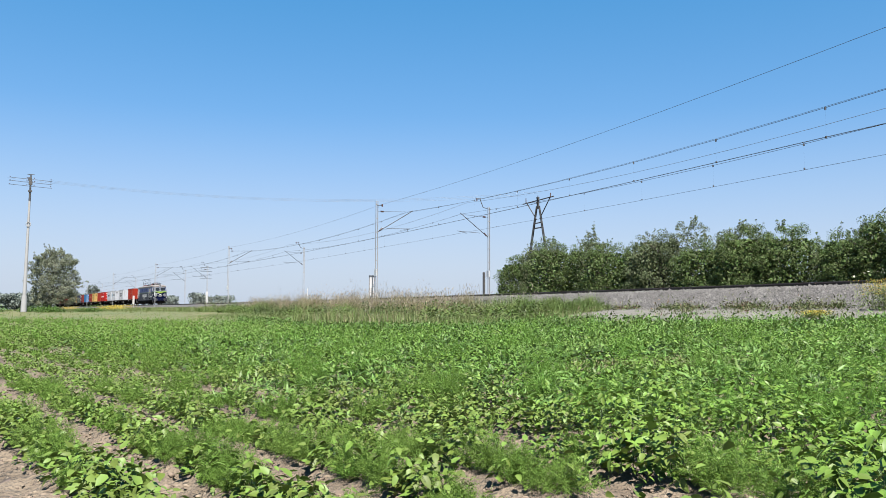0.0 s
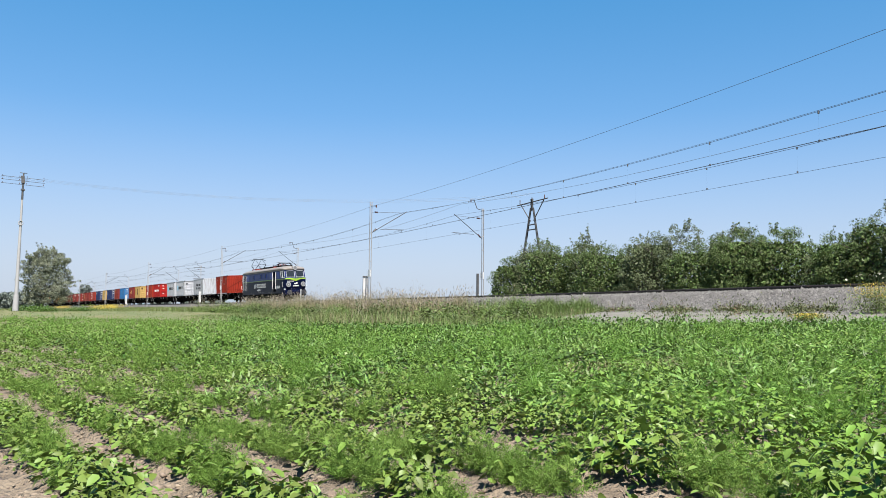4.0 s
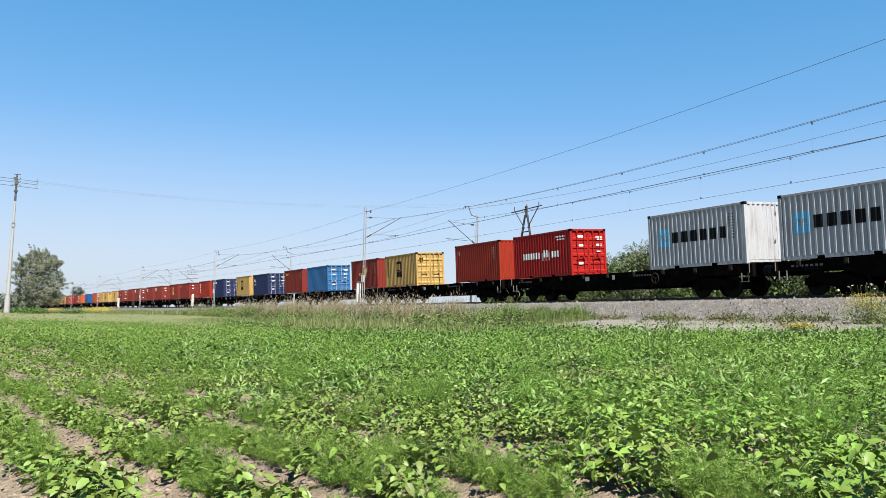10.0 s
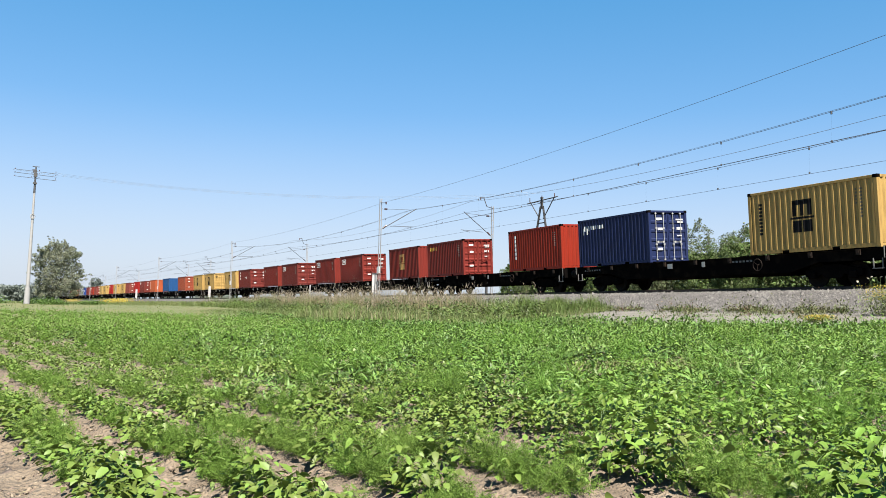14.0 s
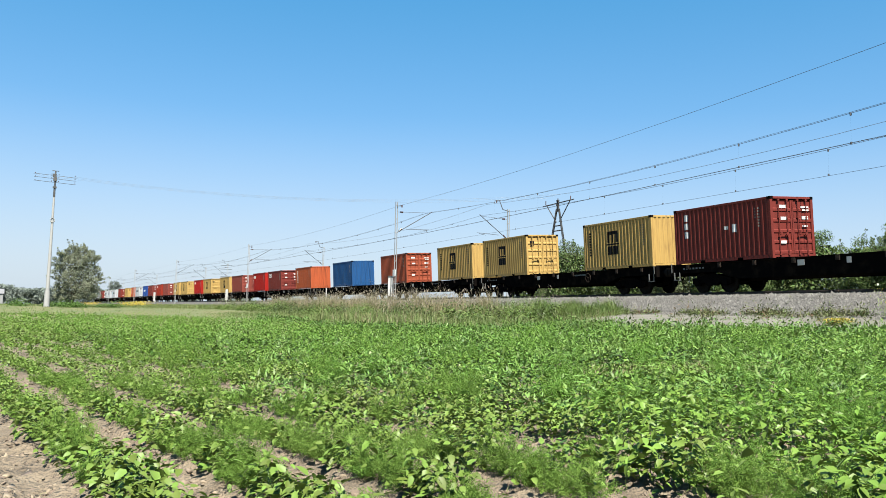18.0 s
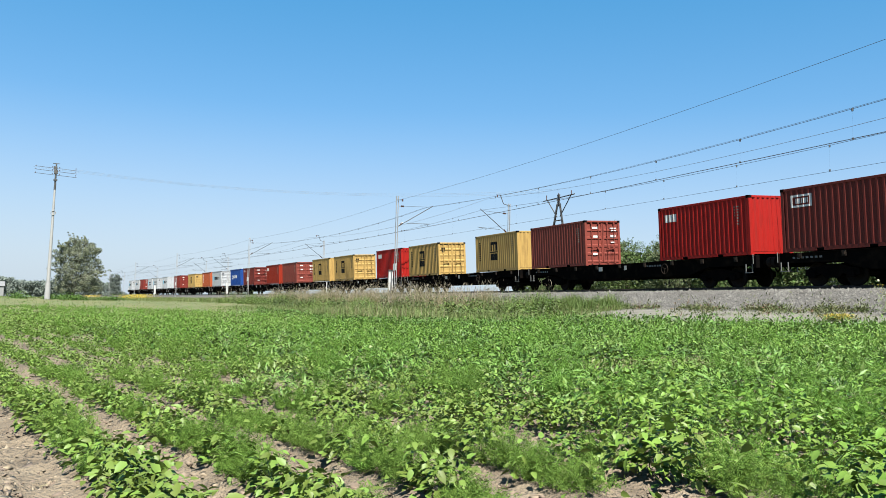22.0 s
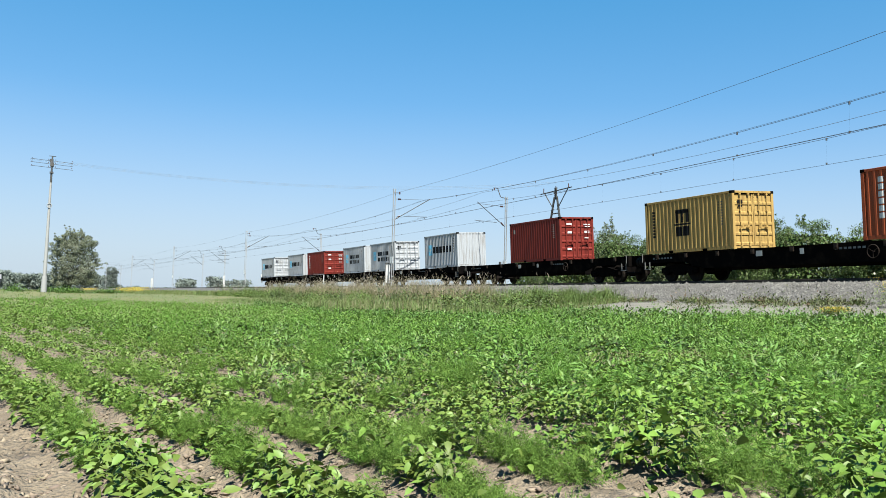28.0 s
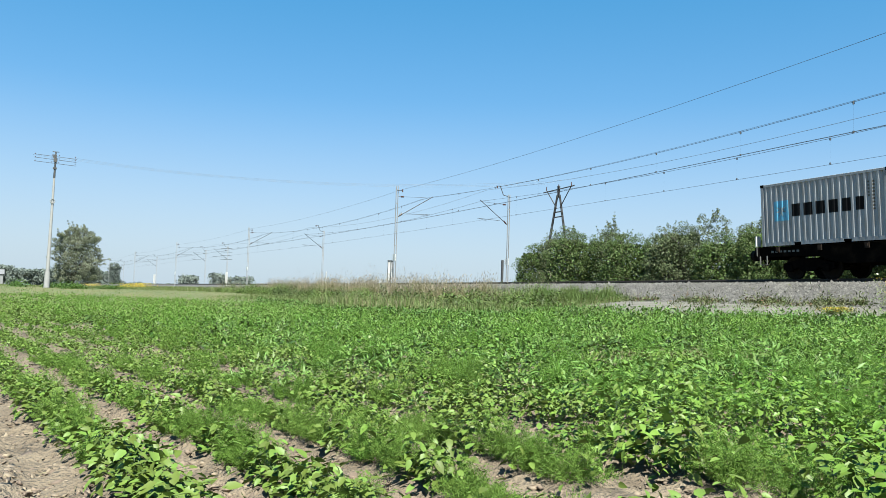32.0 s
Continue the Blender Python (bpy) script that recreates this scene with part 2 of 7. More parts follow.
M_BARK = paint("bark", (0.0533, 0.0414, 0.0326), 0.9, second=(0.0296, 0.0237, 0.0178), amount=0.8, scale=5, bump=0.02, stretch=(1, 1, 0.2))
M_WILLOW = leafy("willow_leaves", (0.047, 0.074, 0.0175), (0.064, 0.09, 0.026), 0.18, 0.6, spread=0.45)
M_GREYWILLOW = leafy("grey_willow_leaves", (0.0585, 0.077, 0.0308), (0.0847, 0.1, 0.0493), 0.18, 0.6, spread=0.45)
M_TREE = leafy("grey_green_leaves", (0.0909, 0.104, 0.0601), (0.142, 0.152, 0.106), 0.16, 0.6)
# greyed and paled leaf green: aerial haze painted into the colour
M_FAR = leafy("haze_paled_far_foliage", (0.0886, 0.108, 0.0924), (0.108, 0.125, 0.112), 0.1, 0.8, spread=0.2, scale=0.1)
M_BEAN = leafy("bean_leaves", (0.075, 0.133, 0.0175), (0.102, 0.157, 0.028), 0.12, 0.45, spread=0.22)
M_DILL = leafy("dill_fronds", (0.083, 0.168, 0.023), (0.106, 0.187, 0.032), 0.34, 0.7, spread=0.16)
M_FRESH = leafy("fresh_long_grass", (0.078, 0.128, 0.028), (0.112, 0.142, 0.04), 0.3, scale=0.8)
M_STEM = leafy("green_stems", (0.0592, 0.101, 0.0356), (0.0832, 0.106, 0.0474), 0.2)
M_WEED = leafy("weed_leaves", (0.0477, 0.0963, 0.0169), (0.0693, 0.115, 0.0246), 0.3)
M_YOUNG = leafy("young_bean_leaves", (0.074, 0.116, 0.0185), (0.1, 0.138, 0.029), 0.12, 0.5, spread=0.3)
M_YOUNGDILL = leafy("young_dill_fronds", (0.083, 0.152, 0.021), (0.105, 0.17, 0.03), 0.34, 0.7, spread=0.16)
M_LONGLEAF = leafy("long_pale_leaves", (0.084, 0.15, 0.03), (0.107, 0.17, 0.043), 0.2, 0.5, spread=0.3)
M_FARCROP = leafy("olive_crop_leaves", (0.078, 0.124, 0.026), (0.104, 0.14, 0.035), 0.2, 0.6, spread=0.2)
# leaf green darkened to stand for the shade under the canopy
M_SHADELEAF = leafy("shade_dark_low_leaves", (0.0308, 0.0616, 0.01), (0.0423, 0.077, 0.0139), 0.12)
M_DOCK = leafy("dark_dock_leaves", (0.0385, 0.0631, 0.0169), (0.0616, 0.0693, 0.0246), 0.2)
M_VERGE = leafy("verge_grass", (0.082, 0.124, 0.031), (0.118, 0.138, 0.049), 0.3, scale=0.5)
M_PATHWEED = leafy("dusty_path_weeds", (0.0577, 0.0809, 0.0246), (0.0886, 0.0924, 0.0385), 0.25, scale=1.2)
M_SORREL = leafy("reddish_weeds", (0.119, 0.0651, 0.0414), (0.101, 0.077, 0.0414), 0.2)
M_MEADOW = paint("meadow_turf", (0.0524, 0.0724, 0.02), 0.95, second=(0.0986, 0.0862, 0.0323), amount=0.9, scale=0.5, fine=9, bump=0.05, cut=(0.35, 0.65))
M_GRASS = leafy("meadow_grass", (0.0886, 0.123, 0.0339), (0.119, 0.132, 0.0477), 0.3, scale=0.25)
M_STRAW = leafy("dry_grass", (0.181, 0.154, 0.0886), (0.146, 0.129, 0.0693), 0.25)
M_FLOWER = leafy("yellow_flowers", (0.323, 0.239, 0.0231), (0.293, 0.231, 0.0385), 0.2)
M_PALE = leafy("pale_flowers", (0.414, 0.403, 0.296), (0.444, 0.427, 0.356), 0.2)


# ---- building helpers ----
def quad_box(bm, x0, x1, y0, y1, z0, z1):
    v = [bm.verts.new(p) for p in ((x0, y0, z0), (x1, y0, z0), (x1, y1, z0), (x0, y1, z0), (x0, y0, z1), (x1, y0, z1), (x1, y1, z1), (x0, y1, z1))]
    for f in ((3, 2, 1, 0), (4, 5, 6, 7), (0, 1, 5, 4), (1, 2, 6, 5), (2, 3, 7, 6), (3, 0, 4, 7)):
        bm.faces.new([v[i] for i in f])


def rod(bm, a, b, r, n=8, r2=None):
    """A round bar from a to b."""
    a, b = Vector(a), Vector(b)
    d = (b - a).normalized()
    e = d.orthogonal().normalized()
    g = d.cross(e)
    rings = []
    for p, rr in ((a, r), (b, r if r2 is None else r2)):
        rings.append([bm.verts.new(p + (e * math.cos(k * math.tau / n) + g * math.sin(k * math.tau / n)) * rr) for k in range(n)])
    for k in range(n):
        f = bm.faces.new((rings[0][k], rings[0][(k + 1) % n], rings[1][(k + 1) % n], rings[1][k]))
        f.smooth = n > 6
    bm.faces.new(rings[0][::-1])
    bm.faces.new(rings[1])
    if n > 6:
        for row in rings:
            for k in range(n):
                bm.edges.get((row[k], row[(k + 1) % n])).smooth = False


def ring(bm, c, axis, r, thick, n=20, m=6):
    """A torus."""
    c, d = Vector(c), Vector(axis).normalized()
    e = d.orthogonal().normalized()
    g = d.cross(e)
    vs = []
    for k in range(n):
        w = e * math.cos(k * math.tau / n) + g * math.sin(k * math.tau / n)
        vs.append([bm.verts.new(c + w * (r + thick * math.cos(j * math.tau / m)) + d * thick * math.sin(j * math.tau / m)) for j in range(m)])
    for k in range(n):
        for j in range(m):
            f = bm.faces.new((vs[k][j], vs[k][(j + 1) % m], vs[(k + 1) % n][(j + 1) % m], vs[(k + 1) % n][j]))
            f.smooth = True


def loft(bm, sections, close=True, caps=True):
    """Skin over a row of sections with equal numbers of points."""
    vs = [[bm.verts.new(p) for p in s] for s in sections]
    n = len(vs[0])
    for a, b in zip(vs, vs[1:]):
        for k in range(n if close else n - 1):
            bm.faces.new((a[k], a[(k + 1) % n], b[(k + 1) % n], b[k]))
    if caps and close:
        bm.faces.new(vs[0][::-1])
        bm.faces.new(vs[-1])
    return vs


def finish(bm, name, material=None, soft=0.0):
    if soft:
        bmesh.ops.bevel(bm, geom=bm.edges[:], offset=soft, segments=1, affect="EDGES", clamp_overlap=True)
    bmesh.ops.recalc_face_normals(bm, faces=bm.faces[:])
    me = bpy.data.meshes.new(name)
    bm.to_mesh(me)
    bm.free()
    me.materials.append(material)
    return me


def part(name, bm, material, parent=None, label="", soft=0.0):
    """Links a bmesh as one mesh object under a thing or a part."""
    ob = new(name, finish(bm, name, material, soft))
    if parent:
        ob.parent = parent
    if label:
        ob["label"] = label
    return ob


def shared(name, mesh, material, parent, label="", at=None):
    """An object of its own on a shared mesh, with its own paint."""
    ob = new(name, mesh)
    ob.parent = parent
    if at:
        ob.matrix_basis = at
    ob.material_slots[0].link = "OBJECT"
    ob.material_slots[0].material = material
    if label:
        ob["label"] = label
    return ob


def boxes(*rows):
    bm = bmesh.new()
    for r in rows:
        quad_box(bm, *r)
    return bm


def rods(*rows):
    bm = bmesh.new()
    for r in rows:
        rod(bm, *r)
    return bm


def thing(name, label, category, group="", kind=""):
    return tagged(new(name), label, category, group, kind)


def fast_mesh(name, verts, faces, material):
    """A mesh from arrays of vertices and of triangles or quads."""
    verts, faces = np.asarray(verts, np.float32), np.asarray(faces, np.int32)
    k = faces.shape[1]
    me = bpy.data.meshes.new(name)
    me.vertices.add(len(verts))
    me.vertices.foreach_set("co", verts.ravel())
    me.loops.add(faces.size)
    me.loops.foreach_set("vertex_index", faces.ravel())
    me.polygons.add(len(faces))
    me.polygons.foreach_set("loop_start", np.arange(0, faces.size, k, dtype=np.int32))
    me.update(calc_edges=True)
    me.materials.append(material)
    return me


def swept(name, profile, s_values, material, label, category):
    """A strip along the track: profile points (off, z) carried along the running lengths."""
    prof = np.array(profile, float)
    rows = []
    for o, z in prof:
        x, y, _ = line(s_values, o)
        rows.append(np.stack([x, y, np.full(len(x), z)], 1))
    V = np.stack(rows, 1)
    n, m = V.shape[:2]
    i, j = np.meshgrid(np.arange(n - 1), np.arange(m - 1), indexing="ij")
    F = np.stack([i * m + j, i * m + j + 1, (i + 1) * m + j + 1, (i + 1) * m + j], -1).reshape(-1, 4)
    ob = new(name, fast_mesh(name, V.reshape(-1, 3), F, material))
    return tagged(ob, label, category, kind="structure")


# ---- ground, bank, ballast ----
def ground_level(x, y):
    """Height of the tilled soil with its furrows."""
    o, s = aside(x, y)
    m = x * ROWN[0] + y * ROWN[1]
    return soil_height(x, y) - 0.02 - np.where((o < -7.5) & (y > -6) & (y < 40), 0.08 * (0.5 + 0.5 * np.cos((m - FURROW) / PITCH * math.tau)), 0)


def build_ground():
    k = np.linspace(-1, 1, 231)
    g = np.sign(k) * (np.abs(k) * 9 + 60 * np.abs(k) ** 3 + 2600 * np.abs(k) ** 9)
    X, Y = np.meshgrid(g - 2, g + 6, indexing="ij")
    Z = soil_height(X, Y)
    near = np.hypot(X, Y) < 60
    rng = np.random.default_rng(3)
    Z = Z - 0.02 + np.where(near, rng.normal(0, 0.02, X.shape), 0)
    o, s = aside(X, Y)
    Z = np.where((o > -5.5) & (o < 12), Z - 0.25, Z)
    # furrows between the crop rows
    m = X * ROWN[0] + Y * ROWN[1]
    Z = Z - np.where((o < -7.5) & (Y > -6) & (Y < 40), 0.08 * (0.5 + 0.5 * np.cos((m - FURROW) / PITCH * math.tau)), 0)
    n = len(g)
    i, j = np.meshgrid(np.arange(n - 1), np.arange(n - 1), indexing="ij")
    F = np.stack([i * n + j, (i + 1) * n + j, (i + 1) * n + j + 1, i * n + j + 1], -1).reshape(-1, 4)
    ob = new("ground", fast_mesh("ground", np.stack([X, Y, Z], -1).reshape(-1, 3), F, M_GROUND))
    tagged(ob, "dry brown field soil and grassy meadow reaching the horizon", "ground", kind="structure")


PITCH, FURROW = 0.75, 1.56
TRACK = FURROW + 8 * PITCH - 0.12      # a wheel track through the crop
ROWN = (math.cos(radians(36.5)), math.sin(radians(36.5)))      # across the crop rows
ROWD = (-math.sin(radians(36.5)), math.cos(radians(36.5)))     # along the crop rows
M_GROUND = paint("field_soil", (0.152, 0.118, 0.082), 0.95, second=(0.085, 0.063, 0.043), amount=0.9, scale=3.2, fine=34, bump=0.09, cut=(0.4, 0.65))
S_LONG = np.concatenate([np.arange(-900, -240, 12.0), np.arange(-240, 60, 2.0), np.arange(60, 640, 12.0)])


def build_bank():
    swept("railway_bank", [(-8.0, 0.2), (-7.5, 0.6), (-6.8, 0.8), (-6.0, 0.95), (-4.6, 1.12), (-3.1, 1.19), (0, 1.19), (6.5, 1.15), (8.2, 1.05), (11.5, 0.85), (13, 0.4)], S_LONG, M_PATH,
          "low earth bank with a grey gravel path below the railway", "bank")
    swept("ballast", [(-3.35, 1.1), (-3.1, 1.2), (-1.98, 1.95), (-1.6, 2.03), (-0.86, 2.085), (-0.6, 2.07), (0.6, 2.11), (0.75, 2.12), (2, 2.0), (4.8, 2.0), (6.2, 1.95), (7.8, 1.0)], S_LONG, M_BALLAST,
          "grey crushed stone ballast bed of the railway", "ballast")


def rail_profile():
    return [(-0.075, 0.0), (0.075, 0.0), (0.075, 0.012), (0.012, 0.03), (0.012, 0.115), (0.036, 0.125), (0.036, 0.16), (0.03, 0.17), (-0.03, 0.17), (-0.036, 0.16), (-0.036, 0.125), (-0.012, 0.115), (-0.012, 0.03), (-0.075, 0.012)]


def build_rails():
    for off0, level in ((0.0, RAIL), (4.0, RAIL - 0.06)):
        tr = tagged(new("railway_track"), "rusty steel rails on grey concrete sleepers in ballast", "railway track", kind="structure")
        for side in (-1, 1):
            prof = rail_profile()
            secs = []
            for s in S_LONG:
                c = radians(cant_at(s)) if off0 == 0 else 0
                ring_pts = []
                for o, z in prof:
                    oo, zz = side * 0.7535 + o, z - 0.17
                    x, y, _ = line(s, off0 + oo * math.cos(c) - zz * math.sin(c))
                    ring_pts.append((float(x), float(y), level + oo * math.sin(c) + zz * math.cos(c)))
                secs.append(ring_pts)
            bm = bmesh.new()
            loft(bm, secs)
            part("rail", bm, M_RAIL, tr)
        me = finish(boxes((-0.13, 0.13, -1.3, 1.3, -0.36, -0.175)), "sleeper", M_SLEEPER, 0.03)
        for k in range(300 if off0 == 0 else 120):
            s = -150 + 0.6 * k
            sl = new("sleeper", me)
            sl.parent = tr
            sl.matrix_basis = track_pose(s, 0.0) if off0 == 0 else upright(s, 4.0, level)


build_ground()
build_bank()


CM = {}   # meshes that several objects share


# ---- overhead line ----
def lattice_mast(s, off, height, foot=1.3, arm=None, reach=1, label="", horn=False, plate=False, bundle=False):
    """A twin-channel mast; arm: height of the tie's wire; reach +1 points away from the camera, -1 towards it."""
    t = thing("catenary_mast", label, "railway mast", "catenary masts")
    t.matrix_basis = upright(s, off, foot)
    h = height - foot
    for sx_ in (-1, 1):
        y = sx_ * 0.085
        bm = boxes((-0.036, -0.028, y - 0.024, y + 0.024, 0, h), (-0.028, 0.028, y + sx_ * 0.016 - 0.008, y + sx_ * 0.016 + 0.008, 0, h), (0.028, 0.036, y - 0.024, y + 0.024, 0, h))
        # masts beyond 100 m carry the distance haze in their colour
        part("channel", bm, M_MAST if s > -100 else M_HAZEMAST, t)
    if "batten" not in CM:
        CM["batten"] = finish(boxes((-0.044, -0.037, -0.1, 0.1, 0, 0.06), (0.037, 0.044, -0.1, 0.1, 0, 0.06)), "batten_plate", M_MAST)
    z = 0.4
    while z < h - 0.1:
        shared("batten_plate", CM["batten"], M_MAST, t, at=Matrix.Translation((0, 0, z)))
        z += 1.2
    part("footing", boxes((-0.4, 0.4, -0.35, 0.35, -0.5, 0.12)), M_CONCRETE, t, "pale concrete footing", 0.04)
    if plate:
        part("number_plate", boxes((-0.3, 0.3, -0.1, -0.08, 2.72, 3.3)), M_PLATE, t, "blank white plate")
    if arm:
        a = arm - foot
        e = reach * 2.75
        part("cantilever_tube", rods(((0, reach * 0.1, a - 0.2), (0, e + reach * (0.6 if reach > 0 else 0.1), a + 1.78), 0.032, 8)), M_DARKMAST, t)
        part("top_tie", rods(((0, reach * 0.1, a + 1.55), (0, e, a + 1.66), 0.014, 6)), M_DARKMAST, t)
        part("registration_arm", rods(((0, reach * 0.9, a + 0.12), (0, e + reach * 0.35, a + 0.2), 0.02, 6), ((0, e + reach * 0.3, a + 0.2), (0, e - reach * 0.55, a + 0.02), 0.014, 6)), M_DARKMAST, t)
        for zz, yy in ((a - 0.09, 0.25), (a + 1.56, 0.35)):
            bm = bmesh.new()
            for q in range(5):
                rod(bm, (0, reach * (yy + q * 0.055), zz + (q * 0.05 if zz < a else 0)), (0, reach * (yy + q * 0.055 + 0.03), zz + (q * 0.05 + 0.02 if zz < a else 0)), 0.07, 10)
            part("insulator", bm, M_INSUL, t, "brown ribbed insulator")
    if horn:
        part("horn", rods(((0, 0.15, h - 0.2), (-0.05, -0.55, h - 0.05), 0.035, 6), ((-0.05, -0.55, h - 0.05), (-0.1, -0.85, h + 0.72), 0.035, 6), ((-0.1, -0.75, h + 0.72), (-0.1, -1.25, h + 0.7), 0.03, 6)), M_DARKMAST, t, "bent steel feeder bracket")
        part("insulator", rods(((-0.1, -1.15, h + 0.5), (-0.1, -1.15, h + 0.72), 0.05, 10)), M_INSUL, t)
    else:
        part("feeder_bracket", rods(((0, 0, h - 0.35), (0.55, 0.3, h - 0.4), 0.025, 6)), M_DARKMAST, t)
        part("insulator", rods(((0.5, 0.28, h - 0.52), (0.5, 0.28, h - 0.3), 0.06, 10)), M_INSUL, t)
    if bundle:
        for q in range(4):
            zz = h - 0.4 - q * 0.75
            part("cross_arm", rods(((-0.5, -1.3, zz), (0.3, 0.8, zz), 0.04, 6)), M_DARKMAST, t)
    return t


FEED = 9.05 + EYE
NEAR_MASTS = [(-278.0, 10.0), (-225.5, 10.6), (-171.2, 10.5), (-118.2, 10.25), (-65.2, 10.15), (-11.0, 10.2)]
FAR_MASTS = [(-318.0, 10.6), (-250.0, 10.4), (-188.0, 10.1), (-168.6, 10.1), (-113.6, 10.15), (-62.8, 10.2), (-10.0, 10.2)]
CONTACT, CONTACT_FAR = 6.93 + EYE, 6.7 + EYE


def build_masts():
    for k, (s, h) in enumerate(NEAR_MASTS):
        lattice_mast(s, -2.9, h + (0.25 if s == -65.2 else 0), arm=CONTACT, reach=1, plate=(k in (2, 3, 4)), label="pale grey twin-channel railway mast with a cantilever arm")
    for k, (s, h) in enumerate(FAR_MASTS):
        lattice_mast(s, 6.7, h, arm=CONTACT_FAR, reach=-1, horn=True, plate=s == -62.8, bundle=s == -168.6, label="grey twin-channel railway mast with a bent feeder bracket")


def wire(name, spans, off, z_at, sag, r, material, label, zig=0.0, drift=0.0):
    """One wire hung from mast to mast."""
    cu = bpy.data.curves.new(name, "CURVE")
    cu.dimensions, cu.bevel_depth, cu.bevel_resolution = "3D", r, 1
    sp = cu.splines.new("POLY")
    pts = []
    for q, (a, b) in enumerate(zip(spans, spans[1:])):
        for k in range(12):
            f = k / 12
            s = a + (b - a) * f
            o = off + zig * ((-1) ** q) * (1 - 2 * f) + drift * max(0.0, (s + 65.2) / 54.2)
            x, y, _ = line(s, o)
            pts.append((float(x), float(y), z_at - sag * 4 * f * (1 - f), 1))
    sp.points.add(len(pts) - 1)
    sp.points.foreach_set("co", [c for p in pts for c in p])
    cu.materials.append(material)
    ob = new(name, cu)
    return tagged(ob, label, "overhead wire", "overhead wires")


def build_wires():
    near = [-600, -546, -492, -438, -384, -331] + [m[0] for m in NEAR_MASTS] + [42, 95, 150, 205]
    far = [-600, -540, -485, -430, -375] + [m[0] for m in FAR_MASTS if m[0] != -188.0] + [43, 96, 150, 205]
    wire("contact_wire", near, 0.0, CONTACT, 0.0, 0.008, M_WIRE, "dark copper contact wire over the near track", 0.2)
    wire("contact_wire", near, 0.05, CONTACT + 0.03, 0.0, 0.0075, M_WIRE, "dark copper contact wire over the near track", 0.2)
    wire("messenger_wire", near, 0.0, CONTACT + 1.68, 0.66, 0.0098, M_WIRE, "dark messenger wire sagging over the near track")
    wire("contact_wire", far, 4.0, CONTACT_FAR, 0.0, 0.0085, M_WIRE, "dark copper contact wire over the far track", 0.2)
    wire("messenger_wire", far, 4.0, CONTACT_FAR + 1.7, 0.55, 0.01, M_WIRE, "dark messenger wire sagging over the far track")
    wire("feeder_wire", near, -2.6, FEED, 0.3, 0.0078, M_WIRE, "thin feeder wire along the mast tops", drift=-1.75)
    wire("messenger_wire", near, -0.5, 8.45 + EYE, 0.6, 0.0072, M_WIRE, "thin second messenger wire over the near track")
    wire("feeder_wire", far, 4.5, 9.4 + EYE, 0.8, 0.01, M_THINWIRE, "thin pale feeder wire above the far track")
    # droppers between messenger and contact wires
    for spans, off, zc_, hh, sag in ((near, 0.0, CONTACT, 1.68, 0.66), (far, 4.0, CONTACT_FAR, 1.7, 0.55)):
        bm = bmesh.new()
        for a, b in zip(spans, spans[1:]):
            if b < -260 or a > 60:
                continue
            for k in range(1, 9):
                f = k / 9
                x, y, _ = line(a + (b - a) * f, off)
                top = zc_ + hh - sag * 4 * f * (1 - f)
                rod(bm, (float(x), float(y), zc_), (float(x), float(y), top), 0.0012, 3)
                quad_box(bm, float(x) - 0.03, float(x) + 0.03, float(y) - 0.03, float(y) + 0.03, top - 0.09, top + 0.03)
                quad_box(bm, float(x) - 0.03, float(x) + 0.03, float(y) - 0.03, float(y) + 0.03, zc_, zc_ + 0.08)
        tagged(part("droppers", bm, M_WIRE), "thin droppers with small clamps between overhead wires", "droppers", kind="stuff")


build_masts()
build_wires()


# ---- containers ----
CL, CW, CH = 6.058, 2.438, 2.591
P_RIB, D_RIB = 0.278, 0.045


def rib_y(u):
    """Depth of the corrugation, 0 at the outer face, at distance u along the wall."""
    q = u % P_RIB
    if q < 0.07:
        return 0.0
    if q < 0.138:
        return D_RIB * (q - 0.07) / 0.068
    if q < 0.21:
        return D_RIB
    return D_RIB * (1 - (q - 0.21) / 0.068)


def rib_breaks(u0, u1):
    out = [u0]
    k = math.floor(u0 / P_RIB)
    while k * P_RIB < u1:
        for q in (0, 0.07, 0.138, 0.21):
            u = k * P_RIB + q
            if u0 + 1e-4 < u < u1 - 1e-4:
                out.append(u)
        k += 1
    return out + [u1]


HALF = CL / 2 - 0.12       # corrugated stretch of a side wall


def ribbed_wall(half, z0, z1, face, axis):
    bm = bmesh.new()
    us = rib_breaks(-half, half)
    outer, inner = [], []
    for u in us:
        d = face - 0.006 - rib_y(u + 10 * P_RIB)
        outer.append((u, -d))
        inner.append((u, -d + 0.012))
    def put(p, z):
        return (p[0], p[1], z) if axis == "x" else (-p[1], p[0], z)
    secs = [[put(p, z) for p in outer + inner[::-1]] for z in (z0, z1)]
    loft(bm, secs)
    return bm


def door_leaf():
    """A right-hand leaf on the rear end, facing -x."""
    bm = bmesh.new()
    x0 = -CL / 2 + 0.03
    w = 1.13
    prof, z = [], 0.17
    ribs = 5
    step = (CH - 0.34) / ribs
    for k in range(ribs):
        z = 0.17 + k * step
        prof += [(0.0, z), (0.0, z + 0.1), (0.034, z + 0.14), (0.034, z + step - 0.04)]
    prof.append((0.0, 0.17 + ribs * step))
    secs = []
    for y in (0.012, 0.012 + w):
        secs.append([(x0 + d, y, zz) for d, zz in prof] + [(x0 + 0.05, y, zz) for d, zz in prof[::-1]])
    loft(bm, secs)
    quad_box(bm, x0 - 0.004, x0 + 0.04, 0.012, 0.09, 0.17, CH - 0.17)
    quad_box(bm, x0 - 0.004, x0 + 0.04, w - 0.06, w + 0.012, 0.17, CH - 0.17)
    return bm


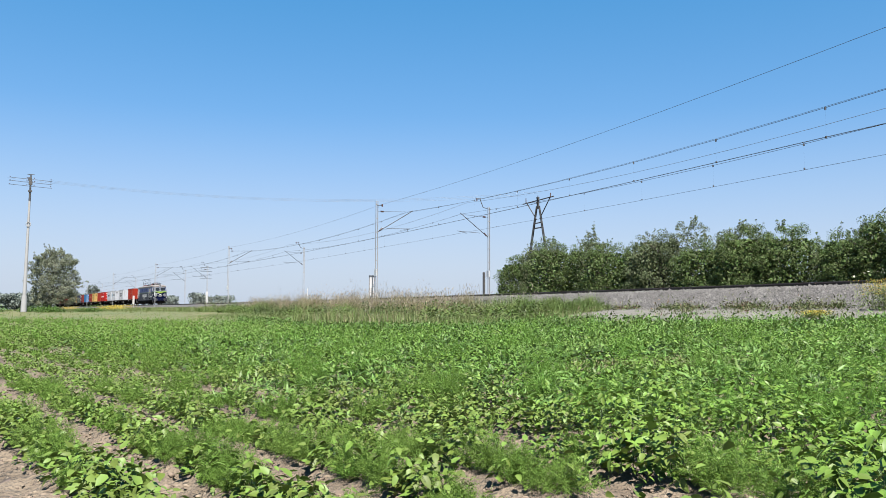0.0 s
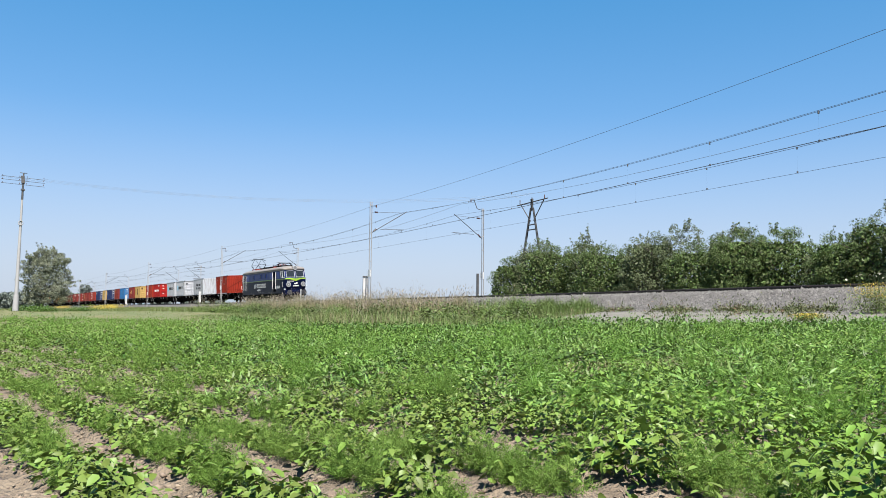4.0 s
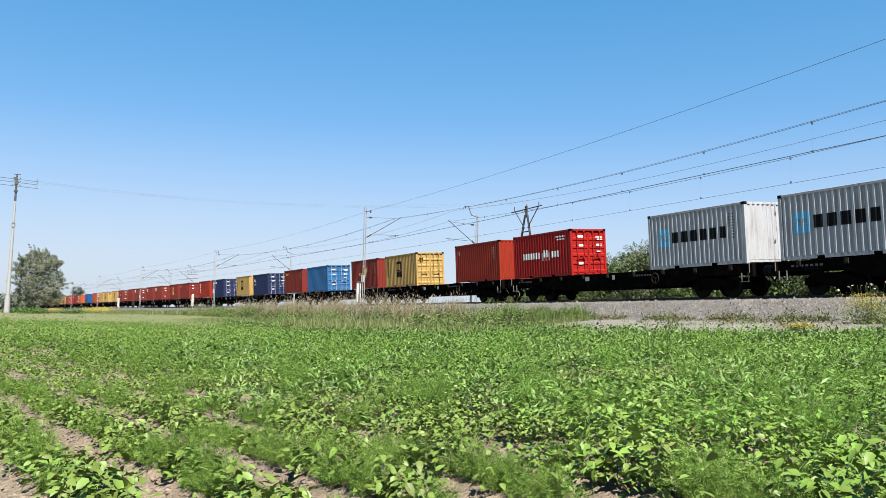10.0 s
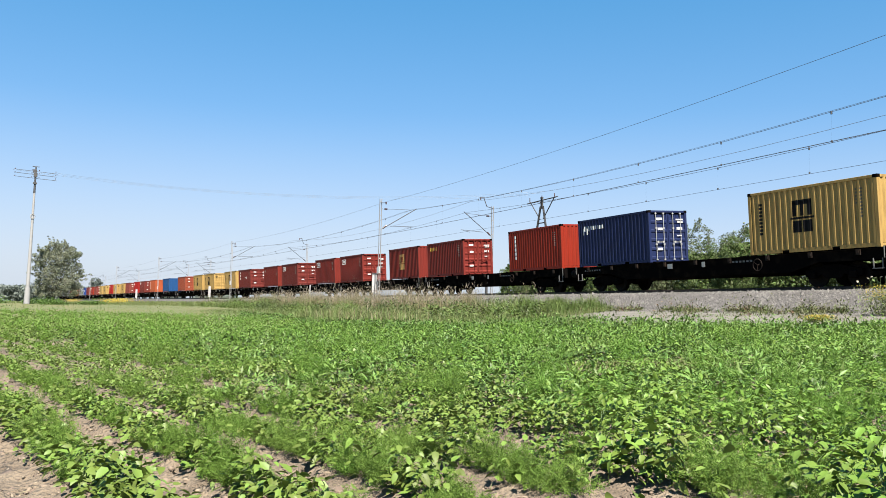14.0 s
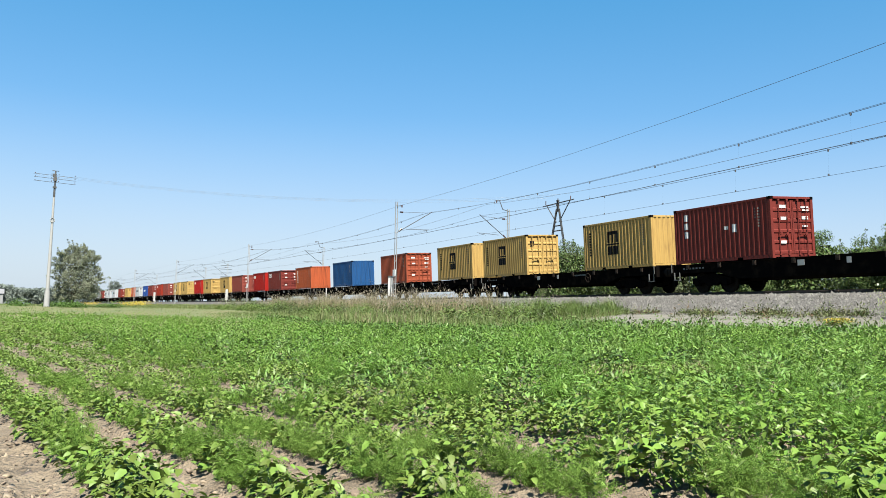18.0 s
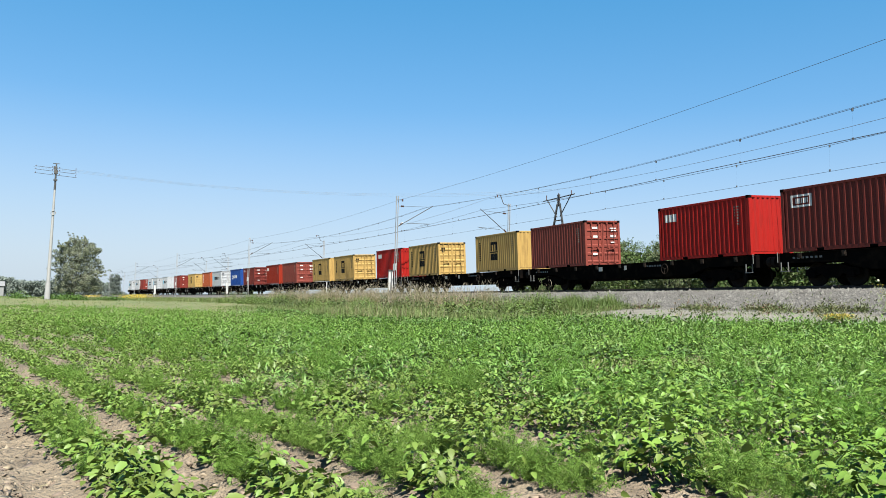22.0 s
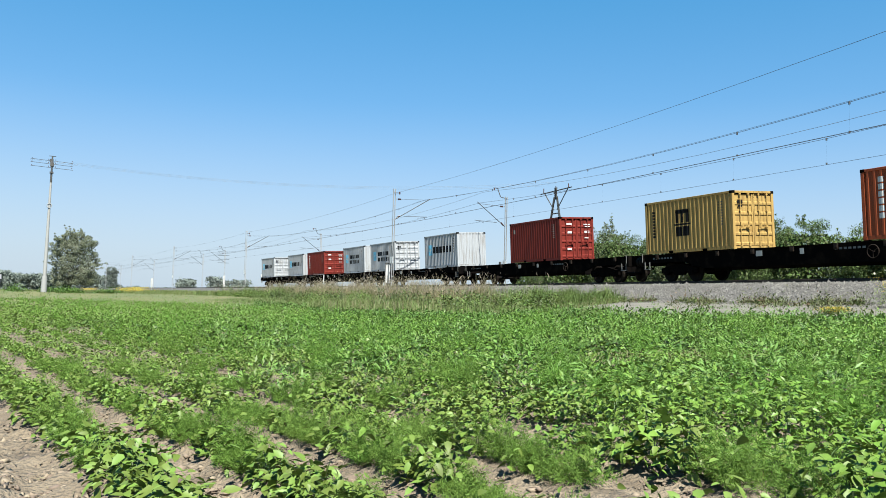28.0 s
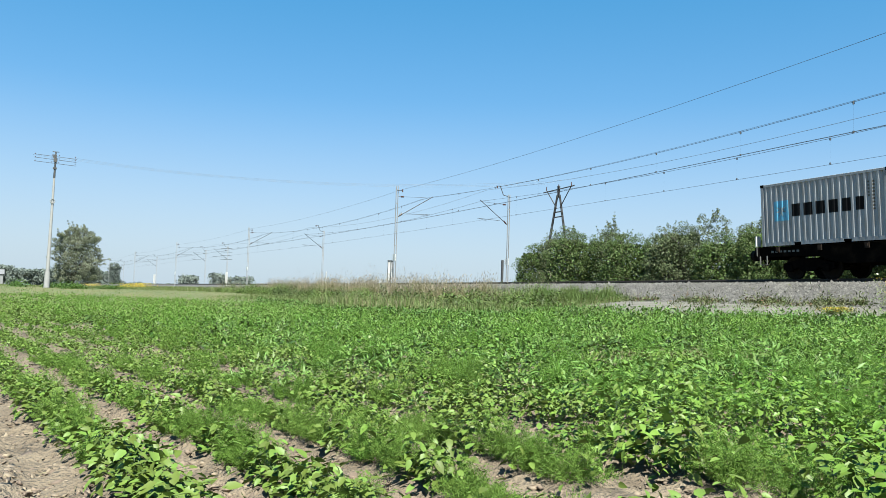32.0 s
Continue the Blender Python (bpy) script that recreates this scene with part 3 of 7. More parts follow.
def lock_rod_bm(y):
    x = -CL / 2 - 0.012
    bm = rods(((x, y, 0.1), (x, y, CH - 0.1), 0.018, 8))
    for z in (0.14, CH - 0.16, 0.9, 1.7):
        quad_box(bm, x - 0.02, x + 0.04, y - 0.05, y + 0.05, z - 0.03, z + 0.03)
    return bm


def handle_bm(y, toward):
    x = -CL / 2 - 0.035
    return boxes((x - 0.012, x + 0.01, min(y, y + toward * 0.42), max(y, y + toward * 0.42), 0.98, 1.03), (x - 0.02, x + 0.03, y + toward * 0.4 - 0.04, y + toward * 0.4 + 0.04, 0.95, 1.06))


def container_meshes():
    hl, hw = CL / 2, CW / 2
    CM["side_wall"] = finish(ribbed_wall(HALF, 0.15, CH - 0.1, hw, "x"), "side_wall")
    CM["front_wall"] = finish(ribbed_wall(hw - 0.12, 0.15, CH - 0.1, hl, "y"), "front_wall")
    bm = bmesh.new()
    us = rib_breaks(-HALF, HALF)
    secs = [[(u, y, CH - 0.03 - rib_y(u) * 0.6) for u in us] + [(u, y, CH - 0.07) for u in us[::-1]] for y in (-hw + 0.04, hw - 0.04)]
    loft(bm, secs)
    CM["roof"] = finish(bm, "roof")
    CM["floor"] = finish(boxes((-hl + 0.03, hl - 0.03, -hw + 0.03, hw - 0.03, 0.05, 0.15)), "floor")
    CM["corner_post"] = finish(boxes((-0.075, 0.075, -0.07, 0.07, 0.11, CH - 0.11)), "corner_post", soft=0.01)
    CM["corner_casting"] = finish(boxes((-0.09, 0.09, -0.082, 0.082, -0.06, 0.06), (-0.05, 0.05, -0.09, 0.09, -0.025, 0.03)), "corner_casting")
    CM["side_rail"] = finish(boxes((-hl + 0.17, hl - 0.17, -0.035, 0.035, -0.05, 0.05)), "side_rail", soft=0.006)
    CM["bottom_rail"] = finish(boxes((-hl + 0.17, -1.35, -0.025, 0.03, -0.075, 0.075), (-1.0, 1.0, -0.025, 0.03, -0.075, 0.075), (1.35, hl - 0.17, -0.025, 0.03, -0.075, 0.075), (-1.36, -0.99, -0.02, 0.03, 0.03, 0.075), (0.99, 1.36, -0.02, 0.03, 0.03, 0.075)), "bottom_rail")
    CM["end_rail"] = finish(boxes((-0.035, 0.035, -hw + 0.16, hw - 0.16, -0.05, 0.05)), "end_rail", soft=0.006)
    CM["door"] = finish(door_leaf(), "door")
    CM["lock_rod"] = [finish(lock_rod_bm(y), "lock_rod") for y in (0.3, 0.78)]
    CM["handle"] = [finish(handle_bm(0.3, 1), "handle"), finish(handle_bm(0.78, -1), "handle")]


def on_wall(blocks, x0, x1, z0, z1):
    """A patch of paint on the near side wall, following its ribs."""
    us = rib_breaks(x0, x1)
    pts = [(u, -(CW / 2 - 0.006 - rib_y(u + 10 * P_RIB)) - 0.004) for u in us]
    one = bmesh.new()
    for (ua, ya), (ub, yb) in zip(pts, pts[1:]):
        one.faces.new([one.verts.new(p) for p in ((ua, ya, z0), (ub, yb, z0), (ub, yb, z1), (ua, ya, z1))])
    bmesh.ops.remove_doubles(one, verts=one.verts[:], dist=0.0005)
    blocks.append(one)


def on_wall_shape(blocks, outline):
    """A filled outline (x, z) painted on the near side wall, cut into strips that follow the ribs."""
    xs = [p[0] for p in outline]
    us = sorted(set(rib_breaks(min(xs), max(xs)) + [min(xs) + 0.03 * k for k in range(int((max(xs) - min(xs)) / 0.03) + 1)] + xs))
    def cuts(u):
        out = []
        for (xa, za), (xb, zb) in zip(outline, outline[1:] + outline[:1]):
            if (xa <= u) != (xb <= u):
                out.append(za + (zb - za) * (u - xa) / (xb - xa))
        return sorted(out)
    one = bmesh.new()
    for ua, ub in zip(us, us[1:]):
        if ub - ua < 1e-4:
            continue
        ca, cb = cuts(ua + 1e-5), cuts(ub - 1e-5)
        if len(ca) != len(cb):
            continue
        ya, yb = (-(CW / 2 - 0.006 - rib_y(u + 10 * P_RIB)) - 0.004 for u in (ua, ub))
        for k in range(0, len(ca) - 1, 2):
            one.faces.new([one.verts.new(p) for p in ((ua, ya, ca[k]), (ub, yb, cb[k]), (ub, yb, cb[k + 1]), (ua, ya, ca[k + 1]))])
    blocks.append(one)


def star_outline(cx, cz, r0, r1, n):
    return [(cx + (r0 if k % 2 == 0 else r1) * math.sin(math.pi * k / n), cz + (r0 if k % 2 == 0 else r1) * math.cos(math.pi * k / n)) for k in range(2 * n)]


def glyphs(bm, x, z, h, n, w, gap):
    """A word as a row of plain upright blocks."""
    for k in range(n):
        a = x + k * (w + gap)
        on_wall(bm, a, a + w * 0.86, z, z + h)


def column(bm, x, z, n, h, w, gap):
    for k in range(n):
        on_wall(bm, x, x + w, z - k * (h + gap), z - k * (h + gap) + h)


def marks(style):
    """Paint on the near side as (colour, mesh) rows."""
    out = []
    def bmn():
        return []
    if style in ("star", "star2", "word2"):
        b = bmn()
        if style == "star":
            glyphs(b, -1.4, 1.16, 0.5, 6, 0.46, 0.13)
        else:
            glyphs(b, -1.25, 1.42, 0.36, 6, 0.38, 0.1)
            glyphs(b, -1.25, 0.9, 0.36, 7, 0.31, 0.1)
        out.append((M_BLACK, b))
        if style != "word2":
            b = bmn()
            on_wall(b, -2.36, -1.58, 1.02, 1.84)
            out.append((M_SKYBLUE, b))
            b = bmn()
            on_wall_shape(b, [(x, z) for x, z in star_outline(-1.97, 1.43, 0.32, 0.11, 7)])
            out.append((M_WHITE, b))
    if style in ("block", "blocky"):
        b = bmn()
        x = -0.75
        for k in range(3):
            on_wall(b, x + 0.35 * k, x + 0.35 * k + 0.2, 1.42, 2.0)
        on_wall(b, x, x + 0.9, 1.86, 2.05)
        on_wall(b, x - 0.12, x + 1.05, 1.3, 1.38)
        for k in range(2):
            a = x + k * 0.5
            on_wall(b, a, a + 0.4, 0.78, 1.24)
        if style == "block":
            column(b, -2.45, 2.0, 9, 0.1, 0.14, 0.05)
        out.append((M_OCHRE if style == "blocky" else M_BLACK, b))
    if style == "column":
        b = bmn()
        column(b, -2.35, 2.05, 6, 0.2, 0.24, 0.06)
        out.append((M_WHITE, b))
    if style in ("word_top", "word_topw", "cai"):
        b = bmn()
        if style == "cai":
            glyphs(b, -2.55, 1.85, 0.36, 3, 0.26, 0.05)
        else:
            glyphs(b, -2.6, 2.0, 0.26, 5, 0.22, 0.05)
        out.append((M_YELLOW if style == "word_top" else M_WHITE, b))
    if style == "label":
        b = bmn()
        on_wall(b, -2.5, -1.5, 1.78, 1.86)
        on_wall(b, -2.5, -1.5, 2.2, 2.28)
        on_wall(b, -2.5, -2.42, 1.86, 2.2)
        on_wall(b, -1.58, -1.5, 1.86, 2.2)
        glyphs(b, -2.3, 1.93, 0.2, 5, 0.11, 0.03)
        out.append((M_WHITE, b))
    if style == "emblem":
        b = bmn()
        for k in range(4):
            on_wall(b, -2.6 + k * 0.16, -2.45 + k * 0.16, 1.75 + (k % 2) * 0.2, 2.1 + (k % 2) * 0.12)
        glyphs(b, -1.85, 2.0, 0.2, 6, 0.15, 0.05)
        out.append((M_WHITE, b))
    if style == "cross":
        b = bmn()
        for k in range(5):
            on_wall(b, -2.5 + k * 0.12, -2.38 + k * 0.12, 1.6 + abs(k - 2) * 0.08, 1.72 + abs(k - 2) * 0.14)
        glyphs(b, -2.55, 1.25, 0.2, 6, 0.12, 0.03)
        out.append((M_WHITE, b))
    if style == "script":
        b = bmn()
        glyphs(b, -1.1, 1.2, 0.45, 5, 0.3, 0.1)
        on_wall(b, -2.0, -1.35, 1.05, 1.2)
        on_wall(b, -1.9, -1.45, 1.5, 1.62)
        on_wall(b, -2.05, -1.9, 1.2, 1.5)
        on_wall(b, -1.45, -1.3, 1.2, 1.5)
        out.append((M_WHITE, b))
    if style == "wideword":
        b = bmn()
        glyphs(b, -1.9, 1.1, 0.36, 7, 0.2, 0.06)
        glyphs(b, 1.1, 1.1, 0.36, 3, 0.2, 0.06)
        for k in range(5):
            on_wall(b, 0.1 + k * 0.16, 0.26 + k * 0.16, 0.95 + k % 2 * 0.2, 1.4 + k % 2 * 0.16)
        on_wall(b, 1.5, 2.5, 2.2, 2.28)
        on_wall(b, 1.7, 2.4, 2.05, 2.12)
        out.append((M_WHITE, b))
    if style == "emblemy":
        b = bmn()
        glyphs(b, -1.2, 1.2, 0.25, 4, 0.22, 0.06)
        on_wall_shape(b, [(-0.1, 1.5), (0.15, 1.75), (0.5, 1.8), (0.75, 1.95), (0.85, 1.7), (0.65, 1.4), (0.5, 1.05), (0.2, 0.95), (0.05, 1.2), (0.3, 1.45), (0.1, 1.5)])
        out.append((M_OCHRE, b))
    if style == "tex":
        b = bmn()
        column(b, -2.35, 2.0, 3, 0.3, 0.26, 0.1)
        on_wall(b, 0.3, 0.55, 1.4, 1.55)
        on_wall(b, 0.75, 1.0, 1.25, 1.6)
        out.append((M_WHITE, b))
    if style in ("plain", "small", "column", "label", "cai", "emblemy", "word_top", "none", "tex"):
        b = bmn()
        column(b, 2.3, 2.12, 7, 0.065, 0.07, 0.06)
        column(b, 2.08, 2.12, 3 if style == "none" else 4, 0.065, 0.07, 0.06)
        if style == "small":
            on_wall(b, -2.6, -2.35, 1.9, 2.15)
        if style == "plain":
            on_wall(b, -2.5, -2.3, 1.9, 2.1)
            on_wall(b, 1.2, 1.5, 1.3, 1.5)
        out.append((M_DULLWHITE, b))
    if style in ("block", "star", "star2", "word2"):
        b = bmn()
        column(b, 2.3, 2.12, 9, 0.065, 0.07, 0.06)
        column(b, 2.08, 2.12, 5, 0.065, 0.07, 0.06)
        out.append((M_DULLBLACK, b))
    return out


MARKS = {}


def end_marks(pale):
    """Small panels of writing on the door end, as plain bars."""
    x = -CL / 2 + 0.024
    rows = ((0.62, 2.02, 0.32, 0.16), (0.66, 1.86, 0.24, 0.1)) if pale else ((-0.95, 2.1, 0.45, 0.07), (-0.95, 1.98, 0.36, 0.06), (0.36, 2.1, 0.36, 0.12), (-0.9, 1.62, 0.36, 0.13), (-0.85, 1.3, 0.3, 0.06), (0.36, 1.6, 0.3, 0.12), (0.4, 0.6, 0.3, 0.12))
    return [boxes((x - 0.016, x - 0.008, y, y + w, z, z + h)) for y, z, w, h in rows]


def container(name_colour, style, label, doors_forward, s_off):
    t = thing("shipping_container", label, "shipping container", "containers on the train")
    m = STEEL[name_colour]
    hl, hw = CL / 2, CW / 2
    turn = Matrix.Rotation(math.pi, 4, "Z")
    shared("side_wall", CM["side_wall"], m, t)
    shared("side_wall", CM["side_wall"], m, t, at=turn)
    shared("front_wall", CM["front_wall"], m, t)
    shared("roof", CM["roof"], m, t)
    shared("floor", CM["floor"], M_FRAME, t)
    for sx_ in (-1, 1):
        for sy_ in (-1, 1):
            shared("corner_post", CM["corner_post"], m, t, at=Matrix.Translation((sx_ * (hl - 0.08), sy_ * (hw - 0.075), 0)))
            for z in (0.06, CH - 0.06):
                shared("corner_casting", CM["corner_casting"], M_FRAME if z > 1 else m, t, at=Matrix.Translation((sx_ * (hl - 0.09), sy_ * (hw - 0.085), z)))
        shared("top_rail", CM["side_rail"], m, t, at=Matrix.Translation((0, sx_ * (hw - 0.04), CH - 0.06)))
        shared("bottom_rail", CM["bottom_rail"], m, t, at=Matrix.Translation((0, sx_ * (hw - 0.035), 0.085)) @ (turn if sx_ > 0 else Matrix()))
        for z in (0.085, CH - 0.06):
            shared("end_rail", CM["end_rail"], m, t, at=Matrix.Translation((sx_ * (hl - 0.045), 0, z)))
    for sy_ in (1, -1):
        flip = Matrix() if sy_ > 0 else Matrix.Diagonal((1, -1, 1, 1))
        d = shared("door", CM["door"], m, t, at=flip)
        rodm = M_ZINC if name_colour in ("navy", "blue", "deep", "royal", "yellow") and style != "block" else m
        for k in range(2):
            shared("lock_rod", CM["lock_rod"][k], rodm, d)
            shared("handle", CM["handle"][k], rodm, d)
    if style not in MARKS:
        MARKS[style] = [(c, finish(b, "marking")) for c, row in marks(style) for b in row]
    pale = name_colour in ("grey", "yellow")
    if pale not in MARKS:
        MARKS[pale] = [finish(b, "door_marking") for b in end_marks(pale)]
    for c, me in MARKS[style]:
        shared("marking", me, c, t, "", turn if doors_forward else None)
    for me in MARKS[pale]:
        shared("door_marking", me, M_BLACK if pale else M_WHITE, t)
    MOVERS.append((t, s_off, 1.39, 180.0 if doors_forward else 0.0))
    return t


MOVERS = []   # thing, distance behind the train's mark, height over the rail, turn
C0, WAGON, SLOT = 15.626, 20.291, 6.2515

WORDS = {"grey": "weathered light grey", "yellow": "faded yellow", "brown": "red-brown", "maroon": "dark maroon", "orange": "orange-red", "rust": "orange-brown", "umber": "faded brick-red", "brick": "faded brick", "deep": "deep blue", "red": "bright red", "navy": "navy blue", "blue": "mid blue", "royal": "royal blue"}
LOAD = [
    ("orange plain",), ("grey word2", "grey star"), ("grey star", "red wideword"), ("orange small", "yellow block"), ("brown emblemy", "blue none"),
    ("brown word_top", "navy cross"), ("yellow block", "navy emblem"), ("orange column", "brown word_top"), ("brown blocky", "brown label"), ("brown label", "maroon label"),
    ("brown small", "maroon tex"), ("yellow block", "yellow block"), ("yellow block", "umber none"), ("deep none",), ("rust column", "maroon label"),
    ("red cai", "brick none"), ("yellow block", "yellow block"), ("red cai", "yellow block"), ("yellow block", "brick none"), ("orange cai", "maroon word_topw"),
    ("royal script", "grey star"), ("rust column", "yellow block"), ("brown small",), ("grey star", "grey star2"), ("grey star2", "brown column"), ("grey star", "grey star"),
]


def build_load():
    container_meshes()
    for i, row in enumerate(LOAD):
        for k, e in enumerate(row):
            colour, style = e.split()
            slot = 0 if len(row) == 1 else (-1, 1)[k]
            doors = (slot == 1) or (i == 22)
            mark = {"none": "without lettering", "plain": "with small white marks", "small": "with a small white mark"}.get(style, "with painted block markings")
            label = WORDS[colour] + " shipping container " + mark + (", doors forward" if doors else "")
            container(colour, style, label, doors, C0 + WAGON * i + SLOT * slot)


# ---- wagons ----
def wheel_bm(r=0.46):
    bm = bmesh.new()
    n = 18
    prof = [(0.06, 0.02), (0.07, 0.12), (0.06, r - 0.09), (0.07, r - 0.06), (0.07, r), (-0.06, r), (-0.06, r + 0.028), (-0.085, r - 0.06), (-0.02, 0.12)]
    secs = []
    for k in range(n):
        a = k * math.tau / n
        secs.append([(math.cos(a) * q, y, math.sin(a) * q) for y, q in prof])
    secs.append(secs[0])
    loft(bm, secs, caps=False)
    bmesh.ops.remove_doubles(bm, verts=bm.verts[:], dist=0.0005)
    return bm


def wagon_thing():
    t = thing("flat_wagon", "dark steel container flat wagon on two bogies", "railway wagon", "wagons of the train")
    half = WAGON / 2
    deck = 1.36
    body = half - 0.62
    for sy_ in (-1, 1):
        y0 = sy_ * 1.2
        secs = []
        for x in (-body, -6.6, -5.2, 5.2, 6.6, body):
            low = 0.95 if abs(x) > 6 else 0.6
            secs.append([(x, y0 - 0.04, low), (x, y0 + 0.04, low), (x, y0 + 0.04, deck - 0.03), (x, y0 - 0.04, deck - 0.03)])
        bm = bmesh.new()
        loft(bm, secs)
        for x0, x1 in ((-body, body),):
            quad_box(bm, x0, x1, y0 - 0.09, y0 + 0.09, deck - 0.03, deck)
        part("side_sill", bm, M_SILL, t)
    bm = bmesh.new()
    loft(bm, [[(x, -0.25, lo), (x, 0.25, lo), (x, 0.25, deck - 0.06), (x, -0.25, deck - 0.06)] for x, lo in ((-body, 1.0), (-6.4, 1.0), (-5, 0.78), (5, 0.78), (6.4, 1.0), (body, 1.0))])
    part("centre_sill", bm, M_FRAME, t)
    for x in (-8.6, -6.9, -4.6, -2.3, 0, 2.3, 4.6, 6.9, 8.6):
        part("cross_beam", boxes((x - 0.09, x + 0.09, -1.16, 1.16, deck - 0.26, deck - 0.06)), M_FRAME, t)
    for x in (-9.2, -3.35, -2.9, 2.9, 3.35, 9.2):
        for y in (-1.13, 1.13):
            part("container_spigot", boxes((x - 0.1, x + 0.1, y - 0.1, y + 0.1, deck - 0.01, deck + 0.03)), M_FRAME, t)
    for sx_ in (-1, 1):
        part("headstock", boxes((sx_ * body - 0.1, sx_ * body + 0.1, -1.33, 1.33, 0.82, deck + 0.02)), M_FRAME, t, soft=0.02)
        for sy_ in (-1, 1):
            bf = part("buffer", rods(((sx_ * (body + 0.08), sy_ * 0.875, 1.04), (sx_ * (body + 0.42), sy_ * 0.875, 1.04), 0.11, 12)), M_FRAME, t)
            part("buffer_head", rods(((sx_ * (body + 0.4), sy_ * 0.875, 1.04), (sx_ * (body + 0.6), sy_ * 0.875, 1.04), 0.23, 16)), M_WHEEL, bf)
            part("corner_step", boxes((sx_ * (body - 0.35) - 0.2, sx_ * (body - 0.35) + 0.2, sy_ * 1.3 - 0.06, sy_ * 1.3 + 0.06, 0.62, 0.65), (sx_ * (body - 0.35) - 0.2, sx_ * (body - 0.35) - 0.17, sy_ * 1.3 - 0.02, sy_ * 1.3 + 0.02, 0.62, 1.0), (sx_ * (body - 0.35) + 0.17, sx_ * (body - 0.35) + 0.2, sy_ * 1.3 - 0.02, sy_ * 1.3 + 0.02, 0.62, 1.0)), paint_plate, t)
        part("coupling", rods(((sx_ * (body + 0.08), 0, 1.02), (sx_ * (body + 0.55), 0, 0.95), 0.05, 8)), M_WHEEL, t)
        bx = sx_ * 7.1
        bm = bmesh.new()
        for y in (-1.0, 1.0):
            secs = []
            for x, lo, hi in ((-1.25, 0.42, 0.66), (-0.9, 0.36, 0.72), (-0.5, 0.5, 0.8), (-0.3, 0.32, 0.85), (0.3, 0.32, 0.85), (0.5, 0.5, 0.8), (0.9, 0.36, 0.72), (1.25, 0.42, 0.66)):
                secs.append([(bx + x, y - 0.08, lo), (bx + x, y + 0.08, lo), (bx + x, y + 0.08, hi), (bx + x, y - 0.08, hi)])
            loft(bm, secs)
        quad_box(bm, bx - 0.25, bx + 0.25, -1.0, 1.0, 0.5, 0.85)
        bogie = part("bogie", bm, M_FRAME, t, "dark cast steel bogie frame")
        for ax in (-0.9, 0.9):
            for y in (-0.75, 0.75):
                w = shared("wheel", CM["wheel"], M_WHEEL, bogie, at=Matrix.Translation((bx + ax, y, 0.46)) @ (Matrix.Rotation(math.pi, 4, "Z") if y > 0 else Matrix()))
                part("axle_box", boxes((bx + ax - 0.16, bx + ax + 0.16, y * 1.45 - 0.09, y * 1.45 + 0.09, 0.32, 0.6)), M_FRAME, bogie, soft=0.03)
            part("axle", rods(((bx + ax, -1.0, 0.46), (bx + ax, 1.0, 0.46), 0.08, 8)), M_WHEEL, bogie)
    # stake pockets along the sills, hoses and a rusty deck edge
    pocket = finish(boxes((-0.09, 0.09, -0.05, 0.05, -0.16, 0.05), (-0.05, 0.05, -0.065, 0.065, -0.1, 0.0)), "stake_pocket", M_RUSTY)
    for k in range(9):
        for y in (-1.27, 1.27):
            shared("stake_pocket", pocket, M_RUSTY, t, at=Matrix.Translation((-8.4 + 2.1 * k, y, deck - 0.06)))
    for sx_ in (-1, 1):
        part("brake_hose", rods(((sx_ * (body + 0.1), -0.4, 0.95), (sx_ * (body + 0.35), -0.4, 0.62), 0.03, 6), ((sx_ * (body + 0.35), -0.4, 0.62), (sx_ * (body + 0.55), -0.4, 0.85), 0.03, 6)), M_FRAME, t)
        part("end_grip", rods(((sx_ * (body - 0.05), -1.36, 1.0), (sx_ * (body - 0.05), -1.36, 1.42), 0.018, 6)), paint_plate, t)
    bm = bmesh.new()
    ring(bm, (3.7, -1.34, 0.98), (0, 1, 0), 0.24, 0.018)
    for k in range(3):
        a = k * math.tau / 3 + 0.5
        rod(bm, (3.7, -1.34, 0.98), (3.7 + 0.24 * math.cos(a), -1.34, 0.98 + 0.24 * math.sin(a)), 0.012, 6)
    rod(bm, (3.7, -1.36, 0.98), (3.7, -1.2, 0.98), 0.02, 6)
    part("brake_wheel", bm, M_RUSTY, t, "dull handbrake wheel")
    for x, w in ((-1.9, 0.34), (0.4, 0.2)):
        part("label_plate", boxes((x, x + w, -1.3, -1.292, 1.02, 1.25)), M_ZINC, t, "small grey label holder")
    bm = bmesh.new()
    for k in range(14):
        x = -8.8 + k * 0.22 if k < 7 else 2.0 + (k - 7) * 0.2
        quad_box(bm, x, x + 0.13, -1.246, -1.242, 1.12, 1.2)
    part("lettering", bm, paint_plate, t, "small pale lettering as bars")
    part("air_reservoir", rods(((-1.6, 0.5, 0.75), (-0.4, 0.5, 0.75), 0.2, 14)), M_FRAME, t)
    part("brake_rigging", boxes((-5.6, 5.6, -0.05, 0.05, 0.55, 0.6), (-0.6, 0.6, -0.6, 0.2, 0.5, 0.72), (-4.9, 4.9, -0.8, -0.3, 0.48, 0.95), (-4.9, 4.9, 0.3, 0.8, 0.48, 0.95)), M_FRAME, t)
    return t


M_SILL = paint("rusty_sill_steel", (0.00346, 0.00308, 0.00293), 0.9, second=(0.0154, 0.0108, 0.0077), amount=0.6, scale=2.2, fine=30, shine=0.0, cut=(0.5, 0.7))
M_RUSTY = paint("rusty_fitting", (0.0185, 0.0146, 0.0123), 0.85, second=(0.0347, 0.0231, 0.0169), amount=0.8, scale=5, shine=0.05)
paint_plate = paint("label_plate_grey", (0.0947, 0.0947, 0.0916), 0.7, amount=0.4)


